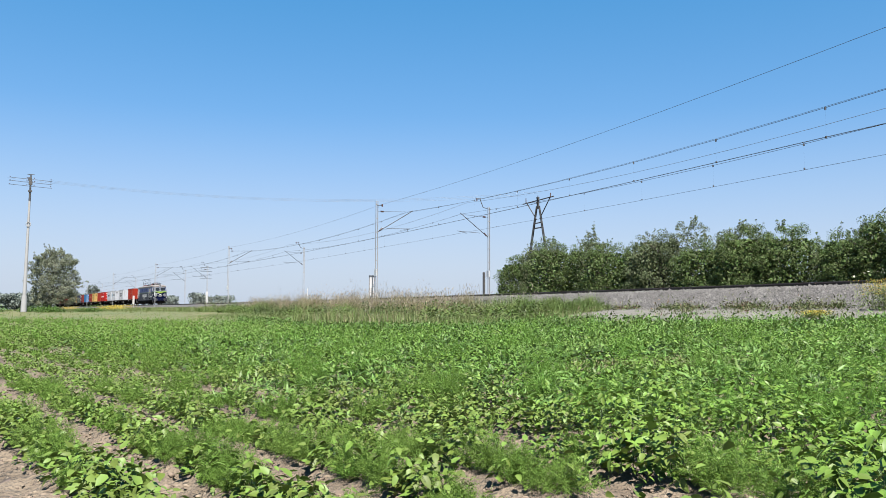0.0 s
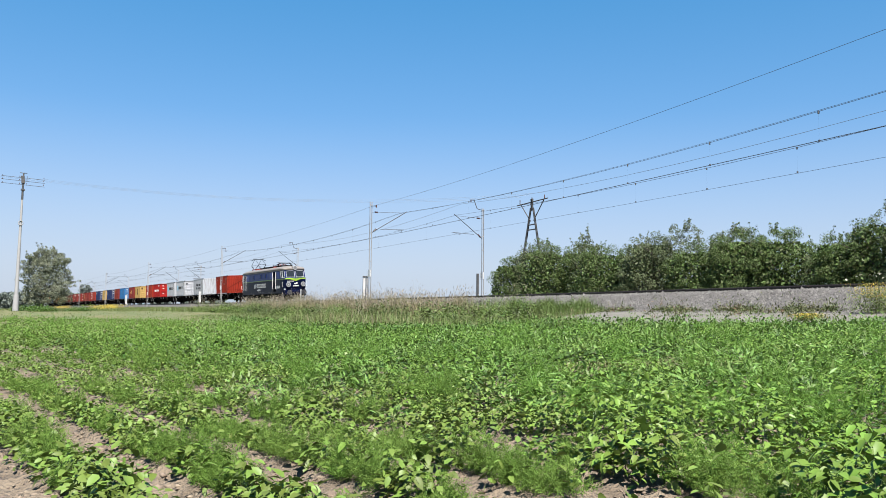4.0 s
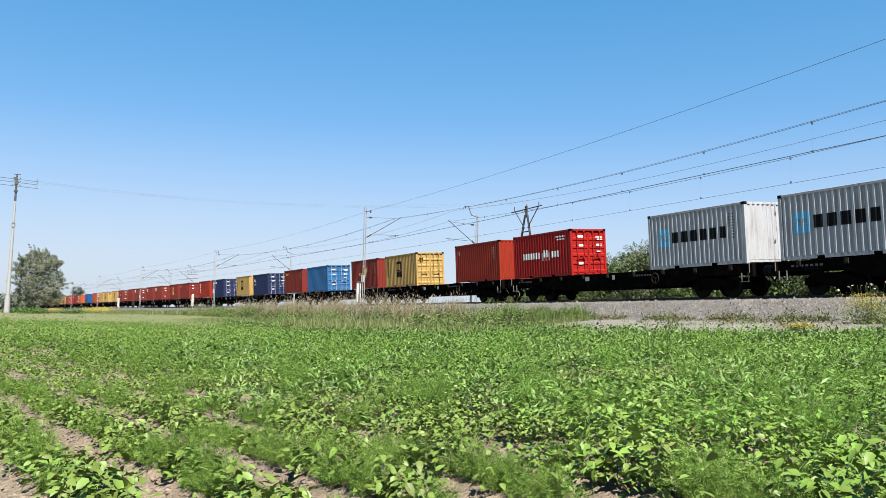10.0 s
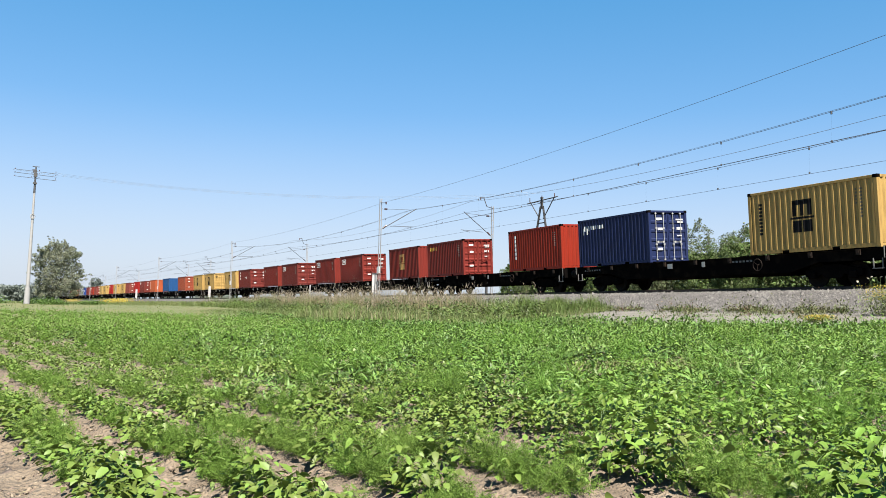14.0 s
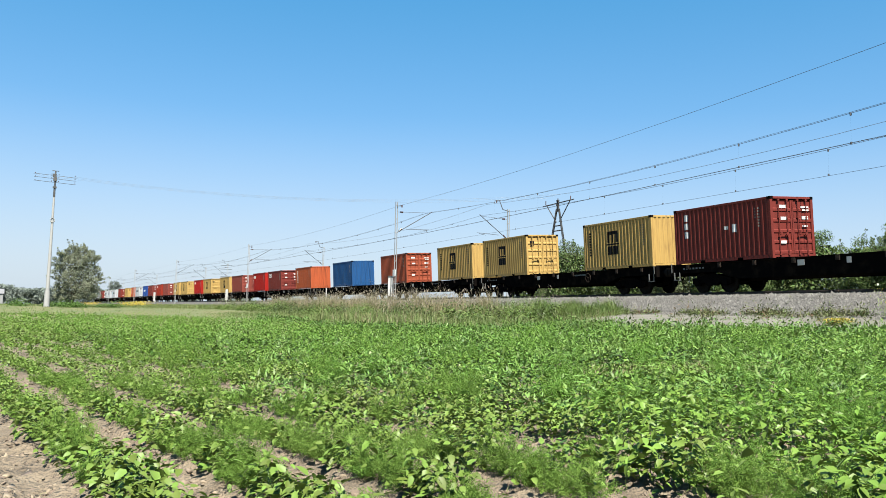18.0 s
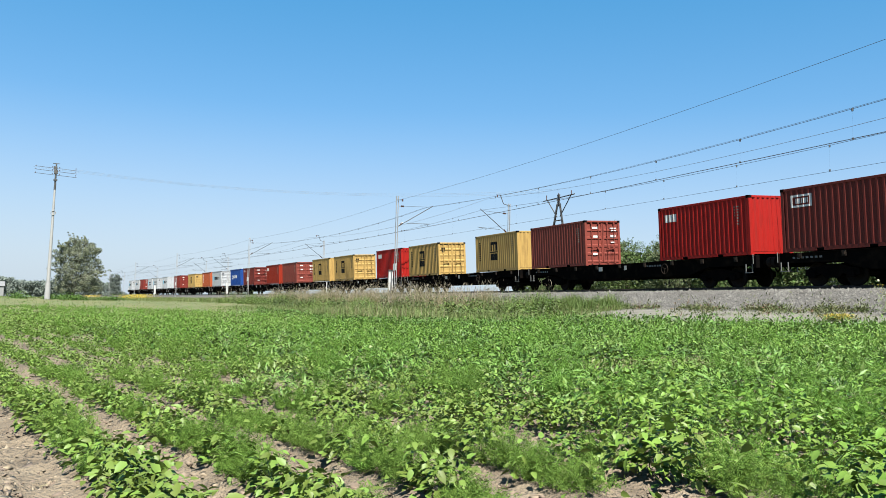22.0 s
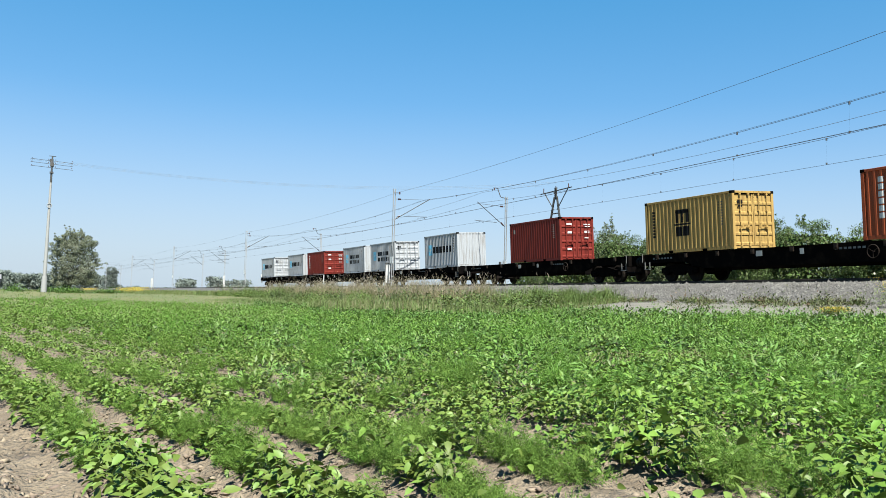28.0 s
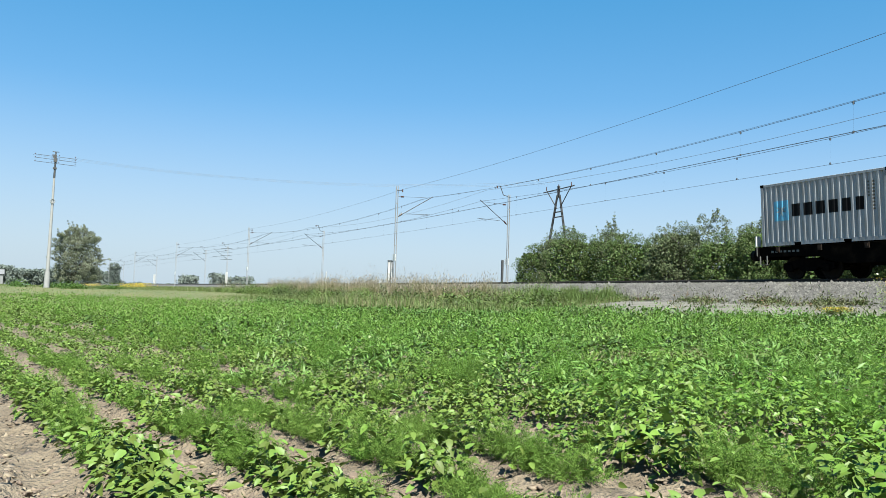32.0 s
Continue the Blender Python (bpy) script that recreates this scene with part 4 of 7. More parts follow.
def build_wagons():
    CM["wheel"] = finish(wheel_bm(), "wheel")
    first = wagon_thing()
    MOVERS.append((first, C0, 0.0, 0.0))
    for i in range(1, len(LOAD)):
        w = copy_thing(first, Matrix())
        MOVERS.append((w, C0 + WAGON * i, 0.0, 0.0))
    # a white tail lamp board on the last wagon
    part("tail_board", boxes((-WAGON / 2 + 0.5, -WAGON / 2 + 0.56, -1.28, -1.02, 1.42, 1.85)), M_WHITE, w, "white reflective tail board")


# ---- locomotive ----
M_LB = paint("deep_blue_loco_paint", (0.00139, 0.00339, 0.0193), 0.4, second=(0.00231, 0.00385, 0.0131), amount=0.5, scale=1.2, fine=20, shine=0.08)
M_UB = paint("upper_blue_loco_paint", (0.0025, 0.0098, 0.068), 0.38, second=(0.00308, 0.01, 0.0577), amount=0.5, scale=1.2, fine=20, shine=0.12)
M_VOID = paint("dark_cab_inside", (0.00308, 0.00308, 0.00385), 0.9, amount=0.3, shine=0.0)
M_LIMELINE = paint("dull_lime_line", (0.0847, 0.127, 0.0385), 0.45, second=(0.115, 0.146, 0.077), amount=0.6, shine=0.2)
M_BUFFER = paint("worn_grey_steel", (0.0154, 0.0154, 0.0185), 0.5, second=(0.0347, 0.0308, 0.0293), amount=0.7, scale=4)
M_FRAMEGREY = paint("pale_window_rubber", (0.36, 0.365, 0.37), 0.5, amount=0.3)
M_PALEPLATE = paint("pale_plate", (0.231, 0.239, 0.254), 0.6, amount=0.4)
M_DOOR = paint("dark_door_paint", (0.00296, 0.00533, 0.0237), 0.5, amount=0.4, shine=0.2)
M_ROOF = paint("dusty_loco_roof", (0.127, 0.115, 0.106), 0.7, second=(0.108, 0.0886, 0.0732), amount=0.8, scale=1.2, fine=20)
M_LIME = paint("lime_stripe", (0.154, 0.239, 0.0193), 0.5, amount=0.2, shine=0.2)
M_GLASS = glassy("dark_cab_glass", (0.014, 0.017, 0.021), 0.06)
M_GLASS.node_tree.nodes["Principled BSDF"].inputs["Specular IOR Level"].default_value = 0.35
M_LAMPGLASS = glassy("lamp_glass", (0.108, 0.108, 0.108), 0.1)
M_REDOX = paint("red_oxide_insulator", (0.249, 0.0414, 0.0296), 0.45, amount=0.4)
M_UNDER = paint("underframe_black", (0.00385, 0.00385, 0.00385), 0.85, second=(0.0108, 0.00847, 0.00693), amount=0.6, scale=3, shine=0.03)

FRONT, REAR, HW = 9.45, -9.1, 1.47   # ends of the body from the middle of the engine, and its half width
WAIST, EAVE = 2.64, 3.7


def hull_plan(z):
    """The body's outline at height z, from the camera-side corner of the front round to the back: raked ends with rounded corners."""
    rake = max(0.0, z - WAIST) * 0.26 + max(0.0, WAIST - z) * 0.13
    w = HW - max(0.0, z - WAIST) * 0.06
    pts = []
    for cx, g in ((FRONT - rake, 1), (REAR + rake, -1)):
        for back_, q in ((1.25, 1.0), (0.55, 0.965), (0.12, 0.86), (0.0, 0.0), (0.12, -0.86), (0.55, -0.965), (1.25, -1.0)):
            pts.append((cx - g * back_, -w * q * g))
    return pts


def hull_band(z0, z1, proud=0.0, steps=1):
    bm = bmesh.new()
    secs = []
    for k in range(steps + 1):
        z = z0 + (z1 - z0) * k / steps
        secs.append([(x + math.copysign(proud, x), y + math.copysign(proud, y) * (abs(y) > 0.1), z) for x, y in hull_plan(z)])
    loft(bm, secs)
    return bm


def hull_point(i, f, z, proud):
    """A point on the skin: f of the way along the outline's edge i, at height z, standing proud of it."""
    p = hull_plan(z)
    (xa, ya), (xb, yb) = p[i], p[(i + 1) % len(p)]
    d = Vector((xb - xa, yb - ya, 0)).normalized()
    out = Vector((d.y, -d.x, 0))
    return Vector((xa + (xb - xa) * f, ya + (yb - ya) * f, z)) + out * proud


def hull_panel(i, f0, f1, z0, z1, proud, depth=0.03):
    """A thin plate laid on the skin, bent at the waist."""
    levels = (z0, WAIST, z1) if z0 < WAIST < z1 else (z0, z1)
    spots = [(f0, z) for z in levels] + [(f1, z) for z in levels[::-1]]
    bm = bmesh.new()
    loft(bm, [[hull_point(i, f, z, proud) for f, z in spots], [hull_point(i, f, z, proud - depth) for f, z in spots]])
    return bm


def hull_frame(i, f0, f1, z0, z1, r=0.025):
    c = [hull_point(i, f, z, 0.015) for f, z in ((f0, z0), (f1, z0), (f1, z1), (f0, z1))]
    return rods(*[(c[k], c[(k + 1) % 4], r, 6) for k in range(4)])


def block_ring(bm, x, z, w, h, t, y):
    """A hollow upright block, standing for one large painted sign."""
    for r in ((x, x + w, z, z + t), (x, x + w, z + h - t, z + h), (x, x + t, z + t, z + h - t), (x + w - t, x + w, z + t, z + h - t)):
        quad_box(bm, r[0], r[1], y - 0.003, y + 0.003, r[2], r[3])


def leaf_emblem(bm, cx, cz, size, y, g):
    """Two plain curved leaves turned about one middle."""
    for q in (1, -1):
        outer = [(-0.05, 0.6), (-0.5, 0.42), (-1.0, 0.0), (-0.62, -0.55), (0.2, -0.78), (-0.2, -0.42), (-0.4, -0.05), (-0.22, 0.2)]
        vs = [bm.verts.new((cx + g * q * u * size, y, cz + q * v * size)) for u, v in outer]
        bm.faces.new(vs if q * g > 0 else vs[::-1])


def build_loco():
    t = thing("electric_locomotive", "dark blue six-axle electric locomotive with lime stripe and dusty grey roof", "locomotive")
    part("lower_body", hull_band(0.98, WAIST - 0.05, 0, 3), M_LB, t)
    part("waist_line", hull_band(WAIST - 0.05, WAIST + 0.05, 0.012), M_LIMELINE, t, "pale lime waist line")
    part("upper_body", hull_band(WAIST + 0.05, EAVE), M_UB, t)
    part("cornice", hull_band(EAVE, EAVE + 0.05, 0.035), M_ROOF, t)
    bm = bmesh.new()
    secs = []
    for x, k in ((REAR + 0.2, 0.3), (REAR + 0.75, 0.72), (REAR + 1.7, 1.0), (FRONT - 1.7, 1.0), (FRONT - 0.75, 0.72), (FRONT - 0.2, 0.3)):
        row = []
        for j in range(13):
            a = math.pi * j / 12
            w = 1.44 * min(1.0, 0.74 + 0.3 * k)
            row.append((x, -w * math.copysign(abs(math.cos(a)) ** 0.7, math.cos(a)), EAVE + 0.05 + 0.47 * k * math.sin(a) ** 0.75))
        secs.append(row)
    loft(bm, secs)
    for f in bm.faces:
        f.smooth = len(f.verts) == 4
    part("roof", bm, M_ROOF, t)
    for sy_, side in ((-1, 13), (1, 6)):
        y = sy_ * (HW - 0.035)
        def along(x):
            """Share of the long side's edge at distance x."""
            p = hull_plan(3.2)
            xa, xb = p[side][0], p[(side + 1) % 14][0]
            return (x - xa) / (xb - xa)
        def plate(x0, x1, z0, z1, proud=0.012):
            f = sorted((along(x0), along(x1)))
            return hull_panel(side, f[0], f[1], z0, z1, proud)
        for x0, x1, mt in ((-6.35, -4.95, M_UB2), (4.0, 5.25, M_UB2), (6.75, 7.6, M_UB2)):
            part("side_panel", plate(x0, x1, 2.78, 3.58), mt, t, "lighter blue painted panel")
        for x0 in (-3.2, -0.15, 2.0):
            w = part("side_window", plate(x0, x0 + 0.62, 2.92, 3.5), M_DOOR, t, "small dark side window")
            f = sorted((along(x0), along(x0 + 0.62)))
            part("window_frame", hull_frame(side, f[0], f[1], 2.92, 3.5, 0.012), M_UB2, w)
        for x0 in (-4.95, 4.0, 0.9):
            part("body_seam", plate(x0 - 0.008, x0 + 0.008, 1.0, 3.6, 0.006), M_DOOR, t)
        # a closed cab door at the back, an open one at the front
        d = part("doorway", plate(5.42, 6.3, 1.22, 3.6), M_VOID, t, "open dark cab doorway")
        part("door_edge", plate(5.74, 5.8, 1.3, 3.55, 0.02), M_DOOR, d)
        for z in (2.42, 2.7, 1.5):
            part("door_fitting", plate(5.62, 5.7, z, z + 0.12, 0.03), M_ZINC, d)
        d = part("cab_door", plate(-7.35, -6.5, 1.22, 3.6), M_DOOR, t, "dark blue cab door")
        part("door_window", plate(-7.15, -6.7, 2.86, 3.5, 0.02), M_VOID, d)
        for d0, d1 in ((5.3, 6.42), (-7.45, -6.42)):
            for x in (d0, d1):
                part("handrail", rods(((x, sy_ * (HW + 0.07), 1.55), (x, sy_ * (HW + 0.01), 3.55), 0.026, 8)), M_WHITE, t, "white handrail")
        part("marker_plate", plate(5.05, 5.18, 3.3, 3.42, 0.02), M_WHITE, t)
        part("marker_plate", plate(-6.25, -6.12, 3.3, 3.42, 0.02), M_WHITE, t)
        # cab windows: one in the side, one on each turned corner
        for i, f0, f1 in (((0, 0.3, 0.97), (1, 0.05, 0.96), (12, 0.03, 0.7), (11, 0.04, 0.95)) if sy_ < 0 else ((5, 0.03, 0.7), (4, 0.04, 0.95), (7, 0.3, 0.97), (8, 0.05, 0.96))):
            w = part("cab_side_window", hull_panel(i, f0, f1, 2.82, 3.58, 0.016), M_GLASS, t)
            part("window_frame", hull_frame(i, f0, f1, 2.82, 3.58, 0.015), M_FRAMEGREY, w)
        part("sill_skirt", boxes((REAR + 0.9, FRONT - 0.9, sy_ * 1.42 - 0.03, sy_ * 1.42 + 0.03, 0.72, 0.98)), M_UNDER, t)
        for x0, x1 in ((FRONT - 1.5, FRONT - 0.55), (REAR + 0.55, REAR + 1.5)):
            part("cab_skirt", boxes((x0, x1, sy_ * 1.37 - 0.03, sy_ * 1.37 + 0.03, 0.66, 0.985)), M_LB, t)
        # plain emblem, blocks and bars on the side
        yl = sy_ * (HW + 0.006)
        bm = bmesh.new()
        leaf_emblem(bm, -2.35, 2.02, 0.46, yl, 1)
        part("emblem", bm, M_WHITE, t, "pale emblem of two turned leaves")
        for k in range(8):
            bm = bmesh.new()
            block_ring(bm, -1.6 + k * 0.505, 1.8, 0.4, 0.5, 0.085, yl)
            part("name_block", bm, M_WHITE, t)
        bars = [(-1.5 + k * 0.155, 0.1, 1.45, 1.62) for k in range(12) if k not in (2, 5, 10)]
        bars += [(-0.9 + k * 0.12, 0.07, 1.26, 1.33) for k in range(4)]
        bars += [(7.48, 0.1, 1.72, 1.77) if k == 4 else (6.8 + k * 0.17, 0.115, 1.58, 1.9) for k in range(7)]
        for x, w, z0, z1 in bars:
            part("number_bar", boxes((x, x + w, yl - 0.003, yl + 0.003, z0, z1)), M_WHITE, t)
        data = part("data_plate", plate(6.48, 6.75, 1.58, 1.84, 0.012), M_PALEPLATE, t, "pale grey data plate")
        part("data_line", plate(6.48, 6.75, 1.46, 1.5, 0.012), M_PALEPLATE, data)
        for x0 in (3.55, -0.2, 1.0, -4.4):
            part("side_label", plate(x0, x0 + 0.2, 1.14, 1.22, 0.008), M_PALEPLATE, t)
    # both cab fronts
    for xe, g, iw in ((FRONT, 1, ((2, 0.14, 0.93, -1), (3, 0.07, 0.86, 1))), (REAR, -1, ((9, 0.14, 0.93, 1), (10, 0.07, 0.86, -1)))):
        for i, f0, f1, sy_ in iw:
            w = part("windscreen", hull_panel(i, f0, f1, 2.84, 3.58, 0.016), M_GLASS, t)
            part("windscreen_frame", hull_frame(i, f0, f1, 2.84, 3.58, 0.02), M_FRAMEGREY, w, "pale window frame")
            a, b = hull_point(i, (f0 + f1) / 2, 3.56, 0.05), hull_point(i, f0 + 0.12, 3.0, 0.05)
            part("wiper", rods((a, b, 0.012, 5)), M_UNDER, w)
            lx = xe - g * 0.12
            lampb = part("headlight", rods(((lx - g * 0.2, sy_ * 0.9, 1.98), (lx + g * 0.13, sy_ * 0.9, 1.98), 0.27, 20)), M_LB, t, "large round headlight")
            part("lamp_glass", rods(((lx + g * 0.125, sy_ * 0.9, 1.98), (lx + g * 0.145, sy_ * 0.9, 1.98), 0.215, 20)), M_LAMPGLASS, lampb)
            bm = bmesh.new()
            ring(bm, (lx + g * 0.14, sy_ * 0.9, 1.98), (1, 0, 0), 0.245, 0.035, 24)
            part("lamp_rim", bm, M_PALEPLATE, lampb, "pale lamp rim")
            part("bulb", rods(((lx + g * 0.145, sy_ * 0.9, 1.98), (lx + g * 0.17, sy_ * 0.9, 1.98), 0.06, 10)), M_PALEPLATE, lampb)
            bx = xe - g * 0.15
            bf = part("buffer", rods(((bx - g * 0.1, sy_ * 0.875, 1.05), (bx + g * 0.4, sy_ * 0.875, 1.05), 0.16, 12)), M_UNDER, t)
            part("buffer_head", rods(((bx + g * 0.38, sy_ * 0.875, 1.05), (bx + g * 0.54, sy_ * 0.875, 1.05), 0.27, 18)), M_BUFFER, bf, "worn grey buffer head")
            hx = xe - g * 0.5
            part("corner_handrail", rods(((hx, sy_ * 1.42, 1.78), (hx + g * 0.04, sy_ * 1.52, 1.8), 0.02, 6), ((hx + g * 0.04, sy_ * 1.52, 1.8), (hx + g * 0.04, sy_ * 1.52, 2.22), 0.022, 6), ((hx + g * 0.04, sy_ * 1.52, 2.22), (hx, sy_ * 1.42, 2.24), 0.02, 6)), M_WHITE, t)
            part("corner_lamp", boxes((xe - g * 0.32 - 0.06, xe - g * 0.32 + 0.06, sy_ * 1.27 - 0.11, sy_ * 1.27 + 0.11, 1.34, 1.52)), M_PALEPLATE, t, "pale square tail lamp", 0.02)
            part("front_step", rods(((xe - g * 0.62, sy_ * 1.45, 0.92), (xe - g * 0.62, sy_ * 1.45, 0.5), 0.022, 6), ((xe - g * 0.36, sy_ * 1.45, 0.92), (xe - g * 0.36, sy_ * 1.45, 0.5), 0.022, 6), ((xe - g * 0.64, sy_ * 1.45, 0.5), (xe - g * 0.34, sy_ * 1.45, 0.5), 0.026, 6), ((xe - g * 0.64, sy_ * 1.45, 0.92), (xe - g * 0.34, sy_ * 1.45, 0.92), 0.022, 6)), M_BUFFER, t)
        # chevron in two halves that follow the skin
        bm = bmesh.new()
        for i, f_mid, f_out in ((iw[0][0], 1.0, 0.02), (iw[1][0], 0.0, 0.98)):
            spots = ((f_mid, 2.36), (f_mid * 0.5 + f_out * 0.5, 2.58), (f_out, 2.62), (f_out, 2.74), (f_mid, 2.74))
            loft(bm, [[hull_point(i, f, z, 0.02) for f, z in spots], [hull_point(i, f, z, -0.02) for f, z in spots]])
        part("chevron", bm, M_LIME, t, "lime green chevron under the windscreens")
        bm = bmesh.new()
        for k in range(7):
            quad_box(bm, xe - 0.3, xe - 0.0, -0.98 * g + k * 0.11 * g, -0.98 * g + k * 0.11 * g + 0.075 * g, 2.28, 2.42)
        for v in bm.verts:
            v.co.x = hull_point(iw[0][0] if v.co.y * g < 0 else iw[1][0], 0.5, v.co.z, 0.012).x + g * (0.06 - 0.105 * abs(v.co.y))
        part("front_number", bm, M_WHITE, t, "white front number as plain bars")
        bm = bmesh.new()
        for k in range(8):
            quad_box(bm, xe - 0.1 + g * 0.06, xe - 0.05 + g * 0.06, -0.36 + k * 0.09, -0.36 + k * 0.09 + 0.065, 1.74, 1.86)
        quad_box(bm, xe - 0.09 + g * 0.05, xe - 0.04 + g * 0.05, -0.19, 0.0, 1.98, 2.12)
        quad_box(bm, xe - 0.09 + g * 0.05, xe - 0.04 + g * 0.05, 0.02, 0.2, 2.04, 2.2)
        part("front_emblem", bm, M_WHITE, t, "white emblem and name as plain bars")
        top = part("roof_lamp", rods(((xe - g * 0.9, 0, EAVE + 0.26), (xe - g * 0.1, 0, EAVE + 0.22), 0.25, 18)), M_ROOF, t, "large round roof headlight")
        part("lamp_glass", rods(((xe - g * 0.105, 0, EAVE + 0.22), (xe - g * 0.085, 0, EAVE + 0.22), 0.2, 18)), M_LAMPGLASS, top)
        bm = bmesh.new()
        ring(bm, (xe - g * 0.1, 0, EAVE + 0.22), (1, 0, 0), 0.23, 0.035, 20)
        part("lamp_rim", bm, M_PALEPLATE, top)
        for yy in (-0.5, 0.5):
            part("horn", rods(((xe - g * 0.75, yy, EAVE + 0.2), (xe - g * 0.42, yy, EAVE + 0.2), 0.05, 10, 0.1)), M_ZINC, t)
        part("bumper_beam", boxes((xe - 0.18 - g * 0.2, xe + 0.08 - g * 0.2, -1.3, 1.3, 0.78, 1.28)), M_LB, t, soft=0.04)
        bm = bmesh.new()
        for sy_ in (-1, 1):
            loft(bm, [[(xe - g * 0.12, sy_ * 0.05, z) for z in (0.25, 0.5)] + [(xe - g * 0.18, sy_ * 0.05, z) for z in (0.5, 0.25)], [(xe - g * 0.55, sy_ * 1.25, z) for z in (0.25, 0.48)] + [(xe - g * 0.61, sy_ * 1.25, z) for z in (0.48, 0.25)]])
        part("snow_plough", bm, M_UNDER, t, "dark snow plough")
        part("coupling", rods(((xe - g * 0.2, 0, 1.05), (xe + g * 0.35, 0, 0.98), 0.07, 8), ((xe + g * 0.3, 0, 1.0), (xe + g * 0.32, 0, 0.55), 0.05, 8)), M_WHEEL, t)
        for yy in (-0.62, -0.45, -0.28, 0.28, 0.45, 0.62):
            part("brake_hose", rods(((xe - g * 0.1, yy, 0.98), (xe + g * 0.14, yy, 0.72), 0.032, 6), ((xe + g * 0.14, yy, 0.72), (xe + g * 0.04, yy * 1.1, 0.4), 0.032, 6)), M_UNDER, t)
    # underframe and bogies
    part("underframe", boxes((REAR + 0.4, FRONT - 0.4, -1.2, 1.2, 0.58, 1.0), (-1.9, 1.9, -1.25, 1.25, 0.3, 0.98)), M_UNDER, t)
    for bx in (-5.2, 5.2):
        bm = bmesh.new()
        for y in (-1.12, 1.12):
            quad_box(bm, bx - 2.7, bx + 2.7, y - 0.09, y + 0.09, 0.5, 0.85)
            for ax in (-1.75, 0, 1.75):
                quad_box(bm, bx + ax - 0.25, bx + ax + 0.25, y - 0.14, y + 0.14, 0.35, 0.72)
            for ax in (-0.9, 0.9):
                rod(bm, (bx + ax, y, 0.4), (bx + ax, y, 0.95), 0.13, 12)
        quad_box(bm, bx - 2.6, bx + 2.6, -1.05, 1.05, 0.5, 0.8)
        bogie = part("bogie", bm, M_UNDER, t, "black three-axle bogie")
        for ax in (-1.75, 0, 1.75):
            for y in (-0.75, 0.75):
                shared("wheel", CM["big_wheel"], M_WHEEL, bogie, at=Matrix.Translation((bx + ax, y, 0.625)) @ (Matrix.Rotation(math.pi, 4, "Z") if y > 0 else Matrix()))
    # roof gear
    bm = bmesh.new()
    for y in (-0.75, 0.75):
        rod(bm, (-4.5, y, 4.34), (6.2, y, 4.34), 0.03, 6)
        for k in range(9):
            x = -4.2 + k * 1.25
            rod(bm, (x, y, 3.95), (x, y, 4.34), 0.02, 6)
    part("roof_busbar", bm, M_UNDER, t)
    for k, x in enumerate((-1.6, -0.4, 0.9, 2.1, 2.9, 3.6)):
        part("roof_insulator", rods(((x, -0.5, 4.05), (x, -0.5, 4.36), 0.09, 10), ((x, -0.5, 4.36), (x, 0.3, 4.46), 0.03, 6)), M_REDOX if k > 3 else M_UNDER, t)
    for x, w, h in ((-3.3, 0.5, 0.26), (-2.3, 0.35, 0.34), (0.2, 0.55, 0.3), (1.3, 0.3, 0.4), (3.3, 0.45, 0.42), (4.2, 0.35, 0.36)):
        box = part("roof_switchgear", boxes((x, x + w, -0.45, 0.15, 4.03, 4.03 + h)), M_UNDER, t, "dark switchgear box on the roof", 0.03)
        part("terminal", rods(((x + w / 2, -0.15, 4.03 + h), (x + w / 2, -0.15, 4.18 + h), 0.05, 8), ((x + w / 2, -0.15, 4.16 + h), (x + w / 2 + 0.4, 0.5, 4.1 + h), 0.02, 6)), M_REDOX if x > 2 else M_UNDER, box)
    part("roof_resistor", boxes((2.0, 2.7, -0.5, 0.5, 4.05, 4.4)), M_UNDER, t, soft=0.03)
    for px_, up in ((-5.45, True), (5.5, False)):
        p = part("pantograph_base", boxes((px_ - 0.9, px_ + 0.9, -0.65, -0.58, 4.3, 4.37), (px_ - 0.9, px_ + 0.9, 0.58, 0.65, 4.3, 4.37), (px_ - 0.9, px_ - 0.83, -0.65, 0.65, 4.3, 4.37), (px_ + 0.83, px_ + 0.9, -0.65, 0.65, 4.3, 4.37)), M_REDOX if up else M_UNDER, t, "red pantograph base frame" if up else "dark pantograph base frame")
        for a in (-0.8, 0.8):
            for y in (-0.6, 0.6):
                part("insulator", rods(((px_ + a, y, 4.0), (px_ + a, y, 4.3), 0.07, 10)), M_REDOX if up else M_UNDER, p)
        bm = bmesh.new()
        top = 5.68 if up else 4.66
        knee = 4.92 if up else 4.52
        kx = 1.7 if up else 1.2
        for y in (-0.55, 0.55):
            for g in (-1, 1):
                rod(bm, (px_ + g * 0.35, y, 4.36), (px_ + g * kx, y * 0.85, knee), 0.035, 6)
                rod(bm, (px_ + g * kx, y * 0.85, knee), (px_ + g * 0.14, y * 0.8, top), 0.022, 6)
        for g in (-1, 1):
            rod(bm, (px_ + g * kx, -0.47, knee), (px_ + g * kx, 0.47, knee), 0.025, 6)
        part("pantograph_arms", bm, M_UNDER, p)
        bm = bmesh.new()
        for g in (-0.14, 0.14):
            rod(bm, (px_ + g, -0.6, top), (px_ + g, 0.6, top), 0.03, 6)
            for y in (-1, 1):
                rod(bm, (px_ + g, y * 0.6, top), (px_ + g, y * 0.95, top - 0.18), 0.022, 6)
        part("collector_head", bm, M_UNDER, p)
    MOVERS.append((t, -4.4, 0.0, 0.0))


